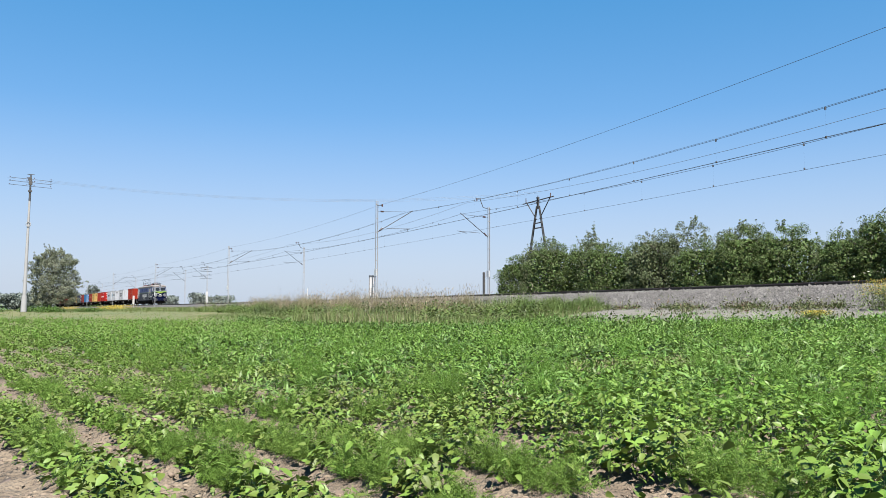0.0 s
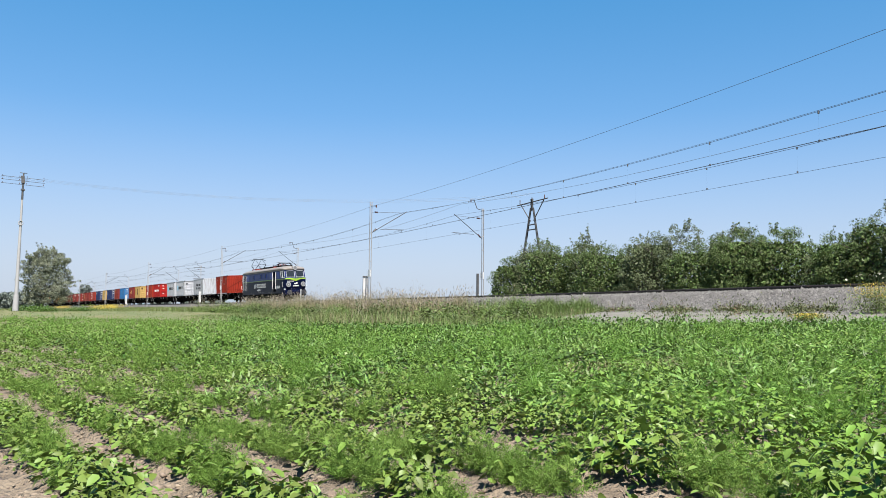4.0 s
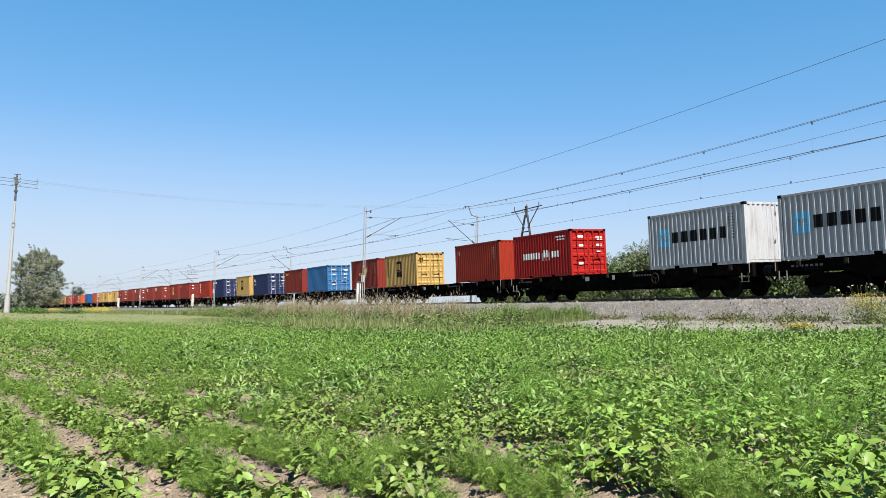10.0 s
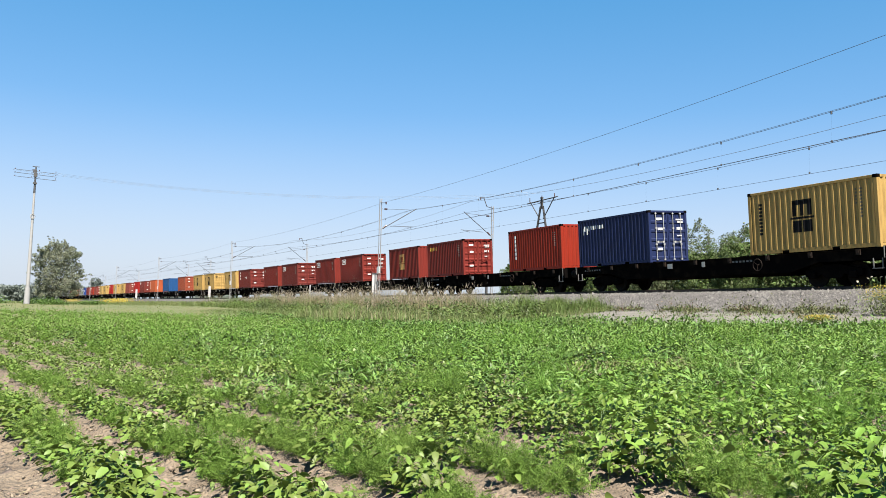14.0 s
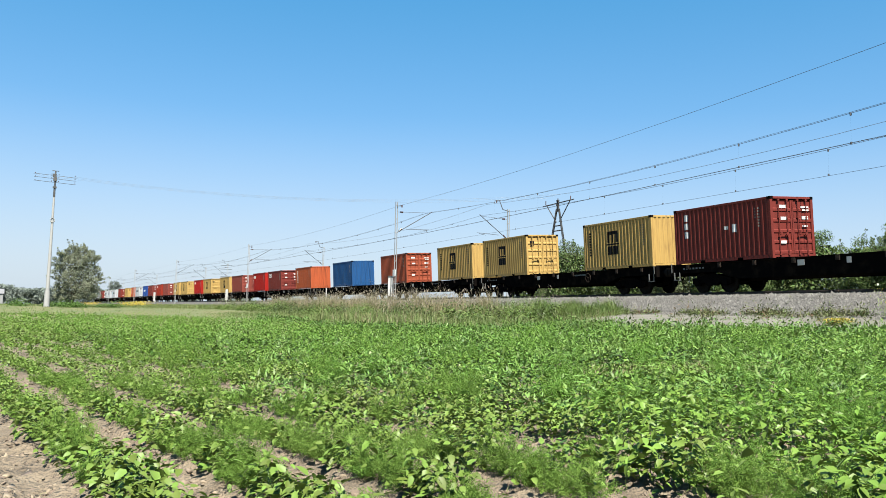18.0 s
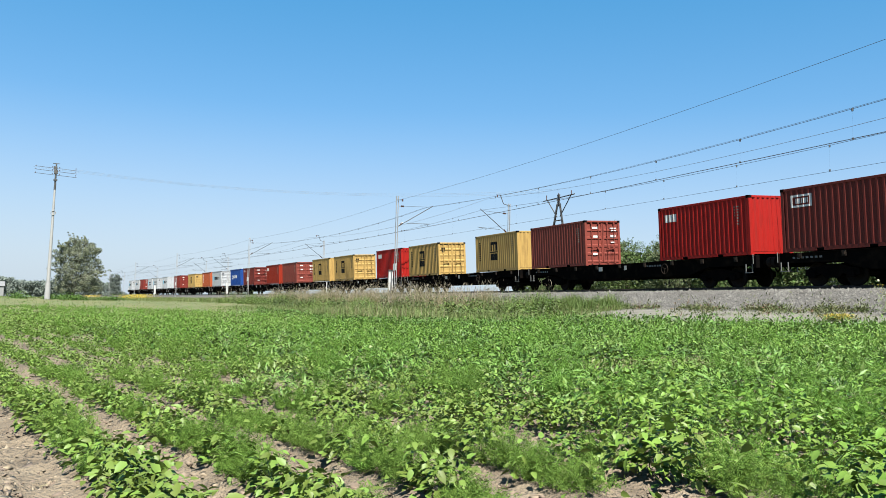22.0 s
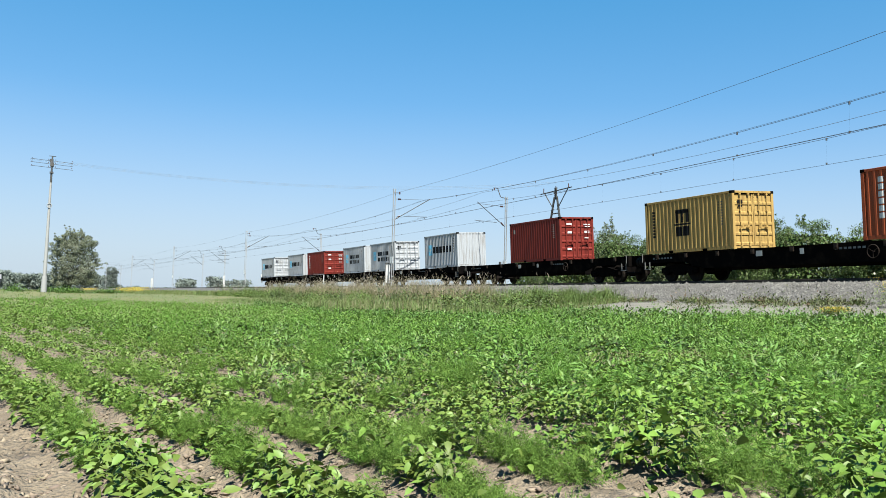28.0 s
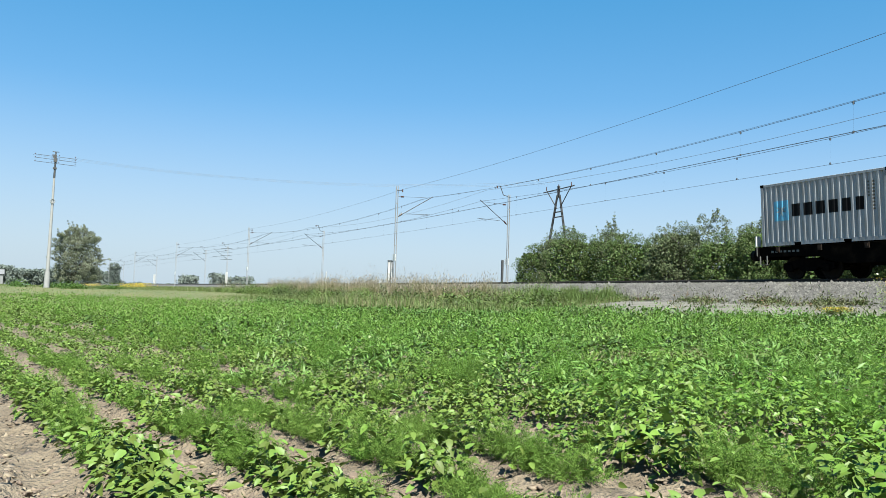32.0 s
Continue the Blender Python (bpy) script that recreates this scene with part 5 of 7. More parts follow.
M_UB2 = paint("lighter_blue_panel", (0.00424, 0.0177, 0.108), 0.36, amount=0.3, shine=0.15)
CM["big_wheel"] = finish(wheel_bm(0.625), "big_wheel")
build_load()
build_wagons()
build_loco()


# ---- plants ----
def leaves(P, az, el, roll, ln, wd, fold=0.12):
    """Folded pointed leaves: base points, heading, rise, roll, length and width; four triangles each."""
    n = len(P)
    d = np.stack([np.cos(az) * np.cos(el), np.sin(az) * np.cos(el), np.sin(el)], 1)
    s0 = np.stack([-np.sin(az), np.cos(az), np.zeros(n)], 1)
    u0 = np.cross(d, s0)
    s = s0 * np.cos(roll)[:, None] + u0 * np.sin(roll)[:, None]
    u = np.cross(d, s)
    L_, W_ = ln[:, None], wd[:, None]
    V = np.stack([P, P + d * L_ * 0.42 + s * W_ * 0.5 + u * W_ * fold, P + d * L_ * 0.42 - s * W_ * 0.5 + u * W_ * fold, P + d * L_ - u * L_ * 0.12, P + d * L_ * 0.5], 1)
    b = np.arange(n)[:, None] * 5
    F = np.concatenate([b + np.array([[0, 4, 1]]), b + np.array([[4, 3, 1]]), b + np.array([[0, 2, 4]]), b + np.array([[4, 2, 3]])], 0)
    return V.reshape(-1, 3), F


def round_leaves(P, az, el, roll, ln, wd, fold=0.14):
    """Rounder folded leaves with a pointed tip; eight triangles each."""
    n = len(P)
    d = np.stack([np.cos(az) * np.cos(el), np.sin(az) * np.cos(el), np.sin(el)], 1)
    s0 = np.stack([-np.sin(az), np.cos(az), np.zeros(n)], 1)
    u0 = np.cross(d, s0)
    s = s0 * np.cos(roll)[:, None] + u0 * np.sin(roll)[:, None]
    u = np.cross(d, s)
    L_, W_ = ln[:, None], wd[:, None]
    def at(f, w, h):
        return P + d * L_ * f + s * W_ * w + u * (W_ * h - L_ * 0.16 * f * f)
    V = np.stack([at(0, 0, 0), at(0.22, 0.45, fold), at(0.6, 0.4, fold * 0.8), at(1, 0, 0), at(0.6, -0.4, fold * 0.8), at(0.22, -0.45, fold), at(0.3, 0, 0), at(0.65, 0, 0)], 1)
    b = np.arange(n)[:, None] * 8
    F = np.concatenate([b + np.array([q]) for q in ((0, 6, 1), (6, 2, 1), (6, 7, 2), (7, 3, 2), (0, 5, 6), (6, 5, 4), (6, 4, 7), (7, 4, 3))], 0)
    return V.reshape(-1, 3), F


def needles(P, az, el, ln, wd):
    """Thread-like leaves of one triangle each."""
    n = len(P)
    d = np.stack([np.cos(az) * np.cos(el), np.sin(az) * np.cos(el), np.sin(el)], 1)
    s = np.cross(d, np.random.default_rng(1).normal(0, 1, (n, 3)))
    s /= np.linalg.norm(s, axis=1)[:, None] + 1e-6
    V = np.stack([P - s * wd[:, None] * 0.5, P + s * wd[:, None] * 0.5, P + d * ln[:, None]], 1)
    return V.reshape(-1, 3), np.arange(n * 3).reshape(-1, 3)


def slips(P, az, el, roll, ln, wd):
    """Plain pointed leaves of one quad each."""
    n = len(P)
    d = np.stack([np.cos(az) * np.cos(el), np.sin(az) * np.cos(el), np.sin(el)], 1)
    s0 = np.stack([-np.sin(az), np.cos(az), np.zeros(n)], 1)
    u0 = np.cross(d, s0)
    s = s0 * np.cos(roll)[:, None] + u0 * np.sin(roll)[:, None]
    V = np.stack([P, P + d * ln[:, None] * 0.45 + s * wd[:, None] * 0.5, P + d * ln[:, None], P + d * ln[:, None] * 0.45 - s * wd[:, None] * 0.5], 1)
    return V.reshape(-1, 3), np.arange(n * 4).reshape(-1, 4)


def blades(P, az, lean, h, wd):
    """Grass blades: upright strips of two segments that bend over."""
    n = len(P)
    d = np.stack([np.cos(az), np.sin(az), np.zeros(n)], 1)
    s = np.stack([-np.sin(az), np.cos(az), np.zeros(n)], 1) * wd[:, None] * 0.5
    up = np.array([0, 0, 1.0])
    mid = P + d * (lean * h * 0.25)[:, None] + up * (h * 0.6)[:, None]
    tip = P + d * (lean * h)[:, None] + up * (h * (1 - 0.3 * lean))[:, None]
    V = np.stack([P - s, P + s, mid + s * 0.8, mid - s * 0.8, tip], 1)
    b = np.arange(n)[:, None] * 5
    F = np.concatenate([b + np.array([[0, 1, 2]]), b + np.array([[0, 2, 3]]), b + np.array([[3, 2, 4]])], 0)
    return V.reshape(-1, 3), F


def tufts(name, arrays, material, label, category, kind="stuff"):
    return tagged(new(name, fast_mesh(name, arrays[0], arrays[1], material)), label, category, kind=kind)


def wavy(x, y, seed):
    """Cheap smooth noise, about 0 to 1."""
    r = np.random.default_rng(seed)
    v = 0
    for k in range(5):
        f, a = r.uniform(0.35, 2.2), r.uniform(0, math.tau)
        v = v + np.sin(f * (x * math.cos(a) + y * math.sin(a)) + r.uniform(0, 6))
    return np.clip(0.5 + v * 0.16, 0, 1)


# how far the crop reaches, by the bearing from the standing point
EDGE = ((-40, -28.8, -24.6, -19.4, -13.8, -9.7, -4.6, -0.2, 3.8, 6.9, 13.5, 19, 26, 40), (65, 65, 64, 60, 48.5, 35, 28.7, 27, 27.3, 27.4, 26.1, 25.8, 24.5, 23))


def crop_reach(x, y):
    b = np.degrees(np.arctan2(x, y))
    return np.interp(b, *EDGE) + 0.35 * np.sin(b * 2.1) + 0.2 * np.sin(b * 5.3)


def in_sight(x, y, margin=3.0):
    """The stretch of field in front of the standing point."""
    return (y > 2.6) & (np.abs(x) < 0.62 * y + margin)


def turned_leaves(P, N, ln, wd, rng, rough_=0.5):
    """Plain pointed leaves of one quad each, lying across the directions N."""
    n = len(P)
    N = N + rng.normal(0, rough_, (n, 3))
    N /= np.linalg.norm(N, axis=1)[:, None] + 1e-6
    d = np.cross(N, rng.normal(0, 1, (n, 3)))
    d /= np.linalg.norm(d, axis=1)[:, None] + 1e-6
    s = np.cross(N, d)
    L_, W_ = ln[:, None], wd[:, None]
    V = np.stack([P - d * L_ * 0.5, P + s * W_ * 0.5 - d * L_ * 0.08, P + d * L_ * 0.5 - N * L_ * 0.1, P - s * W_ * 0.5 - d * L_ * 0.08], 1)
    return V.reshape(-1, 3), np.arange(n * 4).reshape(-1, 4)


def dome(rng, n):
    """Random directions over the upper half of a ball."""
    z = rng.uniform(-0.1, 1, n)
    a = rng.uniform(0, math.tau, n)
    q = np.sqrt(np.clip(1 - z * z, 0, 1))
    return np.stack([q * np.cos(a), q * np.sin(a), z], 1)


def build_crop():
    rng = np.random.default_rng(11)
    PX, PY, RW = [], [], []
    for k in range(-3, 66):
        m = FURROW + PITCH * (k + 0.5)
        a = np.arange(-40, 85, 0.17)
        a = a + rng.uniform(-0.06, 0.06, len(a))
        j = rng.normal(0, 0.03, len(a))
        PX.append((m + j) * ROWN[0] + a * ROWD[0])
        PY.append((m + j) * ROWN[1] + a * ROWD[1])
        RW.append(np.full(len(a), k))
    x, y, row = np.concatenate(PX), np.concatenate(PY), np.concatenate(RW)
    o, s = aside(x, y)
    r = np.hypot(x, y)
    # the crop ends at the path, and at the meadow further off
    keep = (o < -7.3) & in_sight(x, y) & (r < crop_reach(x, y)) & (r > 2.5)
    x, y, row, r = x[keep], y[keep], row[keep], r[keep]
    m = x * ROWN[0] + y * ROWN[1]
    along = x * ROWD[0] + y * ROWD[1]
    gap = wavy(x * 1.7, y * 1.7, 5)
    lush = np.clip(0.75 * ease((m - 3.2) / 4.2) + 0.45 * ease((x - 0.4) / 1.6), 0, 1)      # closed canopy away from the bare corner
    # bare corner, thin dry places and the rare missing plant
    dry = np.hypot((x - 3.4) / 1.6, (y - 13.2) / 1.0) < 1
    dry |= np.hypot((x - 0.3) / 0.55, (y - 6.6) / 0.3) < 1
    track = (np.abs(m - TRACK) < 0.3) & (x < 1.2)
    keep = (gap > 0.1) & ~((m < 0.8) & (x < -0.2)) & ~(dry & (rng.random(len(x)) < 0.6)) & ~(track & (rng.random(len(x)) < 0.35))
    keep &= rng.random(len(x)) < np.where(r < 20, 1.0, np.where(r < 32, 0.8, 0.55))
    x, y, row, r, m, along, lush, track = (q[keep] for q in (x, y, row, r, m, along, lush, track))
    z = ground_level(x, y) - 0.01
    # three kinds of plants in runs along the rows: broad-leaved, feathery and long-leaved
    kind = wavy(along * 4.6 + row * 17.3, row * 5.1, 8) + rng.normal(0, 0.1, len(x))
    long_share = wavy(along * 0.9 + row * 3.1, row * 1.3, 28) + rng.normal(0, 0.16, len(x))
    bean = kind > 0.42 + 0.06 * ease((m - 3.2) / 3.0) - 0.08 * ease((x - 0.6) / 2.0)
    long = (long_share > 0.66 - 0.14 * ease((m - 4.5) / 4.0)) & (r > 7.5) & (x > -0.32 * y) & (bean | (long_share > 0.72))
    bean &= ~long
    R = (0.215 + 0.13 * lush) * rng.uniform(0.8, 1.2, len(x))
    R = np.where(track, R * 0.7, R)
    pinch = 0.9 + 0.25 * lush             # plants keep to their rows near by
    young = lush + rng.normal(0, 0.2, len(x)) < 0.45

    def in_row(D, q):
        """Directions squeezed across the row and drawn out along it."""
        u, v = D[:, 0] * ROWN[0] + D[:, 1] * ROWN[1], D[:, 0] * ROWD[0] + D[:, 1] * ROWD[1]
        u, v = u * pinch[q], v * 1.1
        return np.stack([u * ROWN[0] + v * ROWD[0], u * ROWN[1] + v * ROWD[1], D[:, 2]], 1)

    H = (0.19 + 0.19 * lush) * rng.uniform(0.7, 1.3, len(x)) * (0.45 + 1.0 * wavy(x * 2.2, y * 2.2, 91))
    H = np.where(track, H * 0.55, H)
    # broad-leaved plants: leaves over a low mound, the largest on top
    per = np.where(r < 5.8, 116, np.where(r < 9.5, 126, np.where(r < 13, 92, np.where(r < 20, 60, np.where(r < 32, 30, 20)))))
    stray = np.where(~bean & ~long & (r < 13))[0]                 # a few broad leaves stand in the feathery runs too
    ix = np.concatenate([np.repeat(np.where(bean)[0], per[bean]), np.repeat(stray, 9)])
    n = len(ix)
    D = in_row(dome(rng, n), ix)
    f = np.where(bean[ix], rng.uniform(0.45, 1.1, n), rng.uniform(0.95, 1.25, n))
    P = np.stack([x[ix] + R[ix] * D[:, 0] * f, y[ix] + R[ix] * D[:, 1] * f, z[ix] + H[ix] * (0.16 + 1.0 * np.clip(D[:, 2], 0, 1) * f)], 1)
    az = np.arctan2(D[:, 1], D[:, 0]) + rng.normal(0, 0.9, n)
    el = rng.normal(-0.12, 0.42, n)
    big = np.where(r < 8, 1.0, np.where(r < 20, 0.85, np.where(r < 32, 1.0, 1.2)))[ix]
    ln = (0.046 + 0.066 * rng.beta(1.2, 1.9, n)) * big * np.where(r[ix] < 5.8, 0.9 + 0.12 * ease((x[ix] - 0.3) / 1.2), 0.8)
    wd = ln * rng.uniform(0.48, 0.7, n)
    roll = rng.normal(0, 0.42, n)
    close, mid = r[ix] < 9.5, (r[ix] >= 9.5) & (r[ix] < 13)
    for q, shape in ((close, round_leaves), (mid, leaves), (~close & ~mid, slips)):
        for yg in (True, False):
            w = q & (young[ix] == yg)
            tufts("bean_crop", shape(P[w], az[w], el[w], roll[w], ln[w], wd[w]), M_YOUNG if yg else M_BEAN, "young yellow-green bean plants in low rows" if yg else "thick green bean plants closing over their rows", "crop plants")
    # long-leaved plants: arching pale leaves that rise from the foot
    per = np.where(r < 13, 26, np.where(r < 20, 18, np.where(r < 32, 12, 8)))
    ix = np.repeat(np.where(long)[0], per[long])
    n = len(ix)
    th, f = rng.uniform(0, math.tau, n), rng.uniform(0.1, 0.75, n)
    P = np.stack([x[ix] + R[ix] * np.cos(th) * f, y[ix] + R[ix] * np.sin(th) * f, z[ix] + H[ix] * rng.uniform(0.3, 1.0, n)], 1)
    ln = rng.uniform(0.06, 0.135, n) * np.where(r[ix] < 20, 1.0, 1.25)
    wd = ln * rng.uniform(0.2, 0.32, n)
    el = rng.normal(0.55, 0.38, n)
    near = r[ix] < 14
    for q, shape in ((near, leaves), (~near, slips)):
        tufts("long_leaved_crop", shape(P[q], th[q] + rng.normal(0, 0.5, q.sum()), el[q], rng.normal(0, 0.4, q.sum()), ln[q], wd[q]), M_LONGLEAF, "pale green long-leaved plants in the thick of the crop", "crop plants")
    # low leaves and seedlings that close the ground in the thick part, coloured dark as canopy shade
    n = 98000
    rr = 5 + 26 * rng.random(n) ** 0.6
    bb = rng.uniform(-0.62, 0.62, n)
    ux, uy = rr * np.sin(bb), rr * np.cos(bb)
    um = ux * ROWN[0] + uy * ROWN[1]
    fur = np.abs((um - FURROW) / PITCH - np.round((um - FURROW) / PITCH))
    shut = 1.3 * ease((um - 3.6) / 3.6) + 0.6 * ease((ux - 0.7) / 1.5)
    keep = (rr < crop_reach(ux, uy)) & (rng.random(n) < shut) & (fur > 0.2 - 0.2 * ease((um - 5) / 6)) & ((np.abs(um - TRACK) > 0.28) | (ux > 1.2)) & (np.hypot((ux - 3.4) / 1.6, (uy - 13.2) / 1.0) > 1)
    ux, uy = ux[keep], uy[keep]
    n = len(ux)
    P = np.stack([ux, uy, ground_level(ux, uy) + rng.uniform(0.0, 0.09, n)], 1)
    tufts("low_weeds", slips(P, rng.uniform(0, 6.28, n), rng.normal(0.15, 0.35, n), rng.normal(0, 0.4, n), np.where(np.hypot(ux, uy) < 8.5, 0.9, 1.25) * rng.uniform(0.08, 0.15, n), np.where(np.hypot(ux, uy) < 8.5, 0.75, 1.25) * rng.uniform(0.05, 0.085, n)), M_SHADELEAF, "low leaves coloured dark as canopy shade, closing the ground between plants", "weeds")
    n = 46000
    rr = 27 + 38 * rng.random(n) ** 1.2
    bb = rng.uniform(-0.62, 0.1, n)
    ux, uy = rr * np.sin(bb), rr * np.cos(bb)
    keep = rr < crop_reach(ux, uy)
    ux, uy = ux[keep], uy[keep]
    n = len(ux)
    P = np.stack([ux, uy, ground_level(ux, uy) + rng.uniform(0.0, 0.12, n)], 1)
    tufts("low_weeds", slips(P, rng.uniform(0, 6.28, n), rng.normal(0.15, 0.35, n), rng.normal(0, 0.4, n), rng.uniform(0.1, 0.2, n), rng.uniform(0.05, 0.1, n)), M_FARCROP, "low green weeds closing the far part of the field", "weeds")
    # stems of the near broad-leaved plants
    near = np.where(bean & (r < 10))[0]
    ix = np.repeat(near, 7)
    th = rng.uniform(0, math.tau, len(ix))
    P = np.stack([x[ix], y[ix], z[ix] - 0.01], 1)
    tufts("bean_stems", blades(P, th, rng.uniform(0.2, 0.8, len(ix)), H[ix] * 0.85, np.full(len(ix), 0.006)), M_STEM, "thin green stems of the bean plants", "stems")
    # feathery plants: plumes that fan out from the foot, each set with fine threads
    fi = ~bean & ~long
    plumes = np.where(r < 9, 30, np.where(r < 13, 24, np.where(r < 20, 13, np.where(r < 32, 8, 6))))
    jx = np.repeat(np.where(fi)[0], plumes[fi])
    k = len(jx)
    D = in_row(dome(rng, k), jx)
    D[:, 2] = np.abs(D[:, 2])
    base = np.stack([x[jx], y[jx], z[jx]], 1)
    tip = base + np.stack([R[jx] * D[:, 0], R[jx] * D[:, 1], H[jx] * (0.3 + 0.95 * D[:, 2])], 1) * rng.uniform(0.75, 1.2, k)[:, None]
    foot = base + (tip - base) * np.array([0.3, 0.3, 0.15])
    rj = r[jx]
    per = np.where(rj < 7, 96, np.where(rj < 9, 80, np.where(rj < 13, 44, np.where(rj < 20, 22, np.where(rj < 32, 11, 6)))))
    px_ = np.repeat(np.arange(k), per)
    n = len(px_)
    f = rng.uniform(0.1, 1.0, n)
    P = foot[px_] + (tip - foot)[px_] * f[:, None] + rng.normal(0, 0.012, (n, 3))
    ax = (tip - foot)[px_]
    ax = ax / (np.linalg.norm(ax, axis=1)[:, None] + 1e-6)
    dv = ax * 0.45 + rng.normal(0, 0.65, (n, 3)) + np.array([0, 0, 0.1])
    az, el = np.arctan2(dv[:, 1], dv[:, 0]), np.arctan2(dv[:, 2], np.hypot(dv[:, 0], dv[:, 1]))
    thick = np.where(rj < 7, 0.0042, np.where(rj < 9, 0.0055, np.where(rj < 13, 0.009, np.where(rj < 20, 0.018, np.where(rj < 32, 0.034, 0.056)))))[px_]
    ln = rng.uniform(0.022, 0.05, n) * (1.15 - 0.5 * f) * np.where(rj < 13, 1.0, np.where(rj < 20, 1.3, 1.7))[px_]
    for yg in (True, False):
        w = young[jx][px_] == yg
        tufts("dill_crop", needles(P[w], az[w], el[w], ln[w], thick[w]), M_YOUNGDILL if yg else M_DILL, "soft feathery dill plants in the crop rows", "crop plants")
    # a band of darker weeds along the far edge of the crop
    n = 15000
    b = rng.uniform(-15, 32, n)
    d = crop_reach(np.sin(np.radians(b)), np.cos(np.radians(b))) + rng.normal(-0.4, 0.7, n)
    wx, wy = np.sin(np.radians(b)) * d, np.cos(np.radians(b)) * d
    kz = wavy(wx * 0.8, wy * 0.8, 21)
    P = np.stack([wx, wy, bank_height(wx, wy) + rng.uniform(0.02, 0.5, n) * (0.3 + 0.7 * kz)], 1)
    tufts("edge_weeds", slips(P, rng.uniform(0, 6.28, n), rng.normal(0.2, 0.5, n), rng.normal(0, 0.4, n), rng.uniform(0.09, 0.17, n), rng.uniform(0.045, 0.085, n)), M_WEED, "dark green weeds along the edge of the crop", "weeds")
    # withered weeds and dead stalks in the thin dry place
    n = 2600
    wx, wy = 3.4 + rng.normal(0, 0.95, n), 13.2 + rng.normal(0, 0.65, n)
    P = np.stack([wx, wy, soil_height(wx, wy) - 0.03], 1)
    for q, mt in ((np.arange(n) < 1500, M_GRASS), (np.arange(n) >= 1500, M_STRAW)):
        tufts("dry_weeds", blades(P[q], rng.uniform(0, 6.28, q.sum()), rng.beta(3, 2, q.sum()), rng.uniform(0.05, 0.16, q.sum()), rng.uniform(0.008, 0.018, q.sum())), mt, "dry withered weeds on a bare spot of the field", "weeds")


def build_clods():
    rng = np.random.default_rng(5)
    n = 27000
    y = 3.4 + 11 * rng.random(n) ** 1.5
    x = rng.uniform(-0.66, 0.3, n) * y
    m = (x * ROWN[0] + y * ROWN[1] - FURROW) / PITCH
    f = np.abs(m - np.round(m))
    keep = (f < 0.27) | ((m < -0.8) & (x < 0))
    x, y = x[keep], y[keep]
    n = len(x)
    size = np.minimum(rng.gamma(1.6, 0.0085, n) + 0.004, 0.042)
    c = np.stack([x, y, ground_level(x, y) - size * 0.08], 1)
    octa = np.array([[1, 0, 0], [-1, 0, 0], [0, 1, 0], [0, -1, 0], [0, 0, 0.42], [0, 0, -0.42]], float)
    V = c[:, None] + (octa[None] * rng.uniform(0.5, 1.4, (n, 6, 1)) + rng.normal(0, 0.32, (n, 6, 3))) * size[:, None, None]
    f8 = np.array([[0, 2, 4], [2, 1, 4], [1, 3, 4], [3, 0, 4], [2, 0, 5], [1, 2, 5], [3, 1, 5], [0, 3, 5]])
    F = (np.arange(n)[:, None, None] * 6 + f8[None]).reshape(-1, 3)
    tufts("soil_clods", (V.reshape(-1, 3), F), M_CLOD, "dry crumbly clods of soil between the crop rows", "soil")
    n = 1600
    y = 3.0 + 9 * rng.random(n) ** 1.4
    x = rng.uniform(-0.66, 0.3, n) * y
    P = np.stack([x, y, ground_level(x, y) + 0.012], 1)
    tufts("straw_bits", slips(P, rng.uniform(0, 6.28, n), rng.normal(0, 0.15, n), rng.uniform(-0.4, 0.4, n), rng.uniform(0.02, 0.09, n), rng.uniform(0.003, 0.008, n)), M_STRAW, "dry straw bits scattered on the soil", "straw")


def build_stones():
    rng = np.random.default_rng(6)
    n = 34000
    s = -12 - 90 * rng.random(n) ** 1.5
    f = rng.random(n)
    o = -3.4 + 2.3 * f
    x, y, _ = line(s, o)
    z = np.interp(o, (-3.4, -3.35, -3.1, -1.98, -1.6, -0.86), (1.05, 1.1, 1.2, 1.95, 2.03, 2.085))
    size = rng.gamma(4.0, 0.0085, n) + 0.012
    c = np.stack([x, y, z], 1)
    shape = np.array([[1, 0, -0.3], [0, 1, -0.3], [-1, 0, -0.3], [0, -1, -0.3], [0, 0, 0.8]], float)
    V = c[:, None] + (shape[None] * rng.uniform(0.55, 1.35, (n, 5, 1)) + rng.normal(0, 0.15, (n, 5, 3))) * size[:, None, None]
    f4 = np.array([[0, 1, 4], [1, 2, 4], [2, 3, 4], [3, 0, 4]])
    F = (np.arange(n)[:, None, None] * 5 + f4[None]).reshape(-1, 3)
    tufts("ballast_stones", (V.reshape(-1, 3), F), M_STONE, "loose grey crushed stones on the ballast slope", "stones")


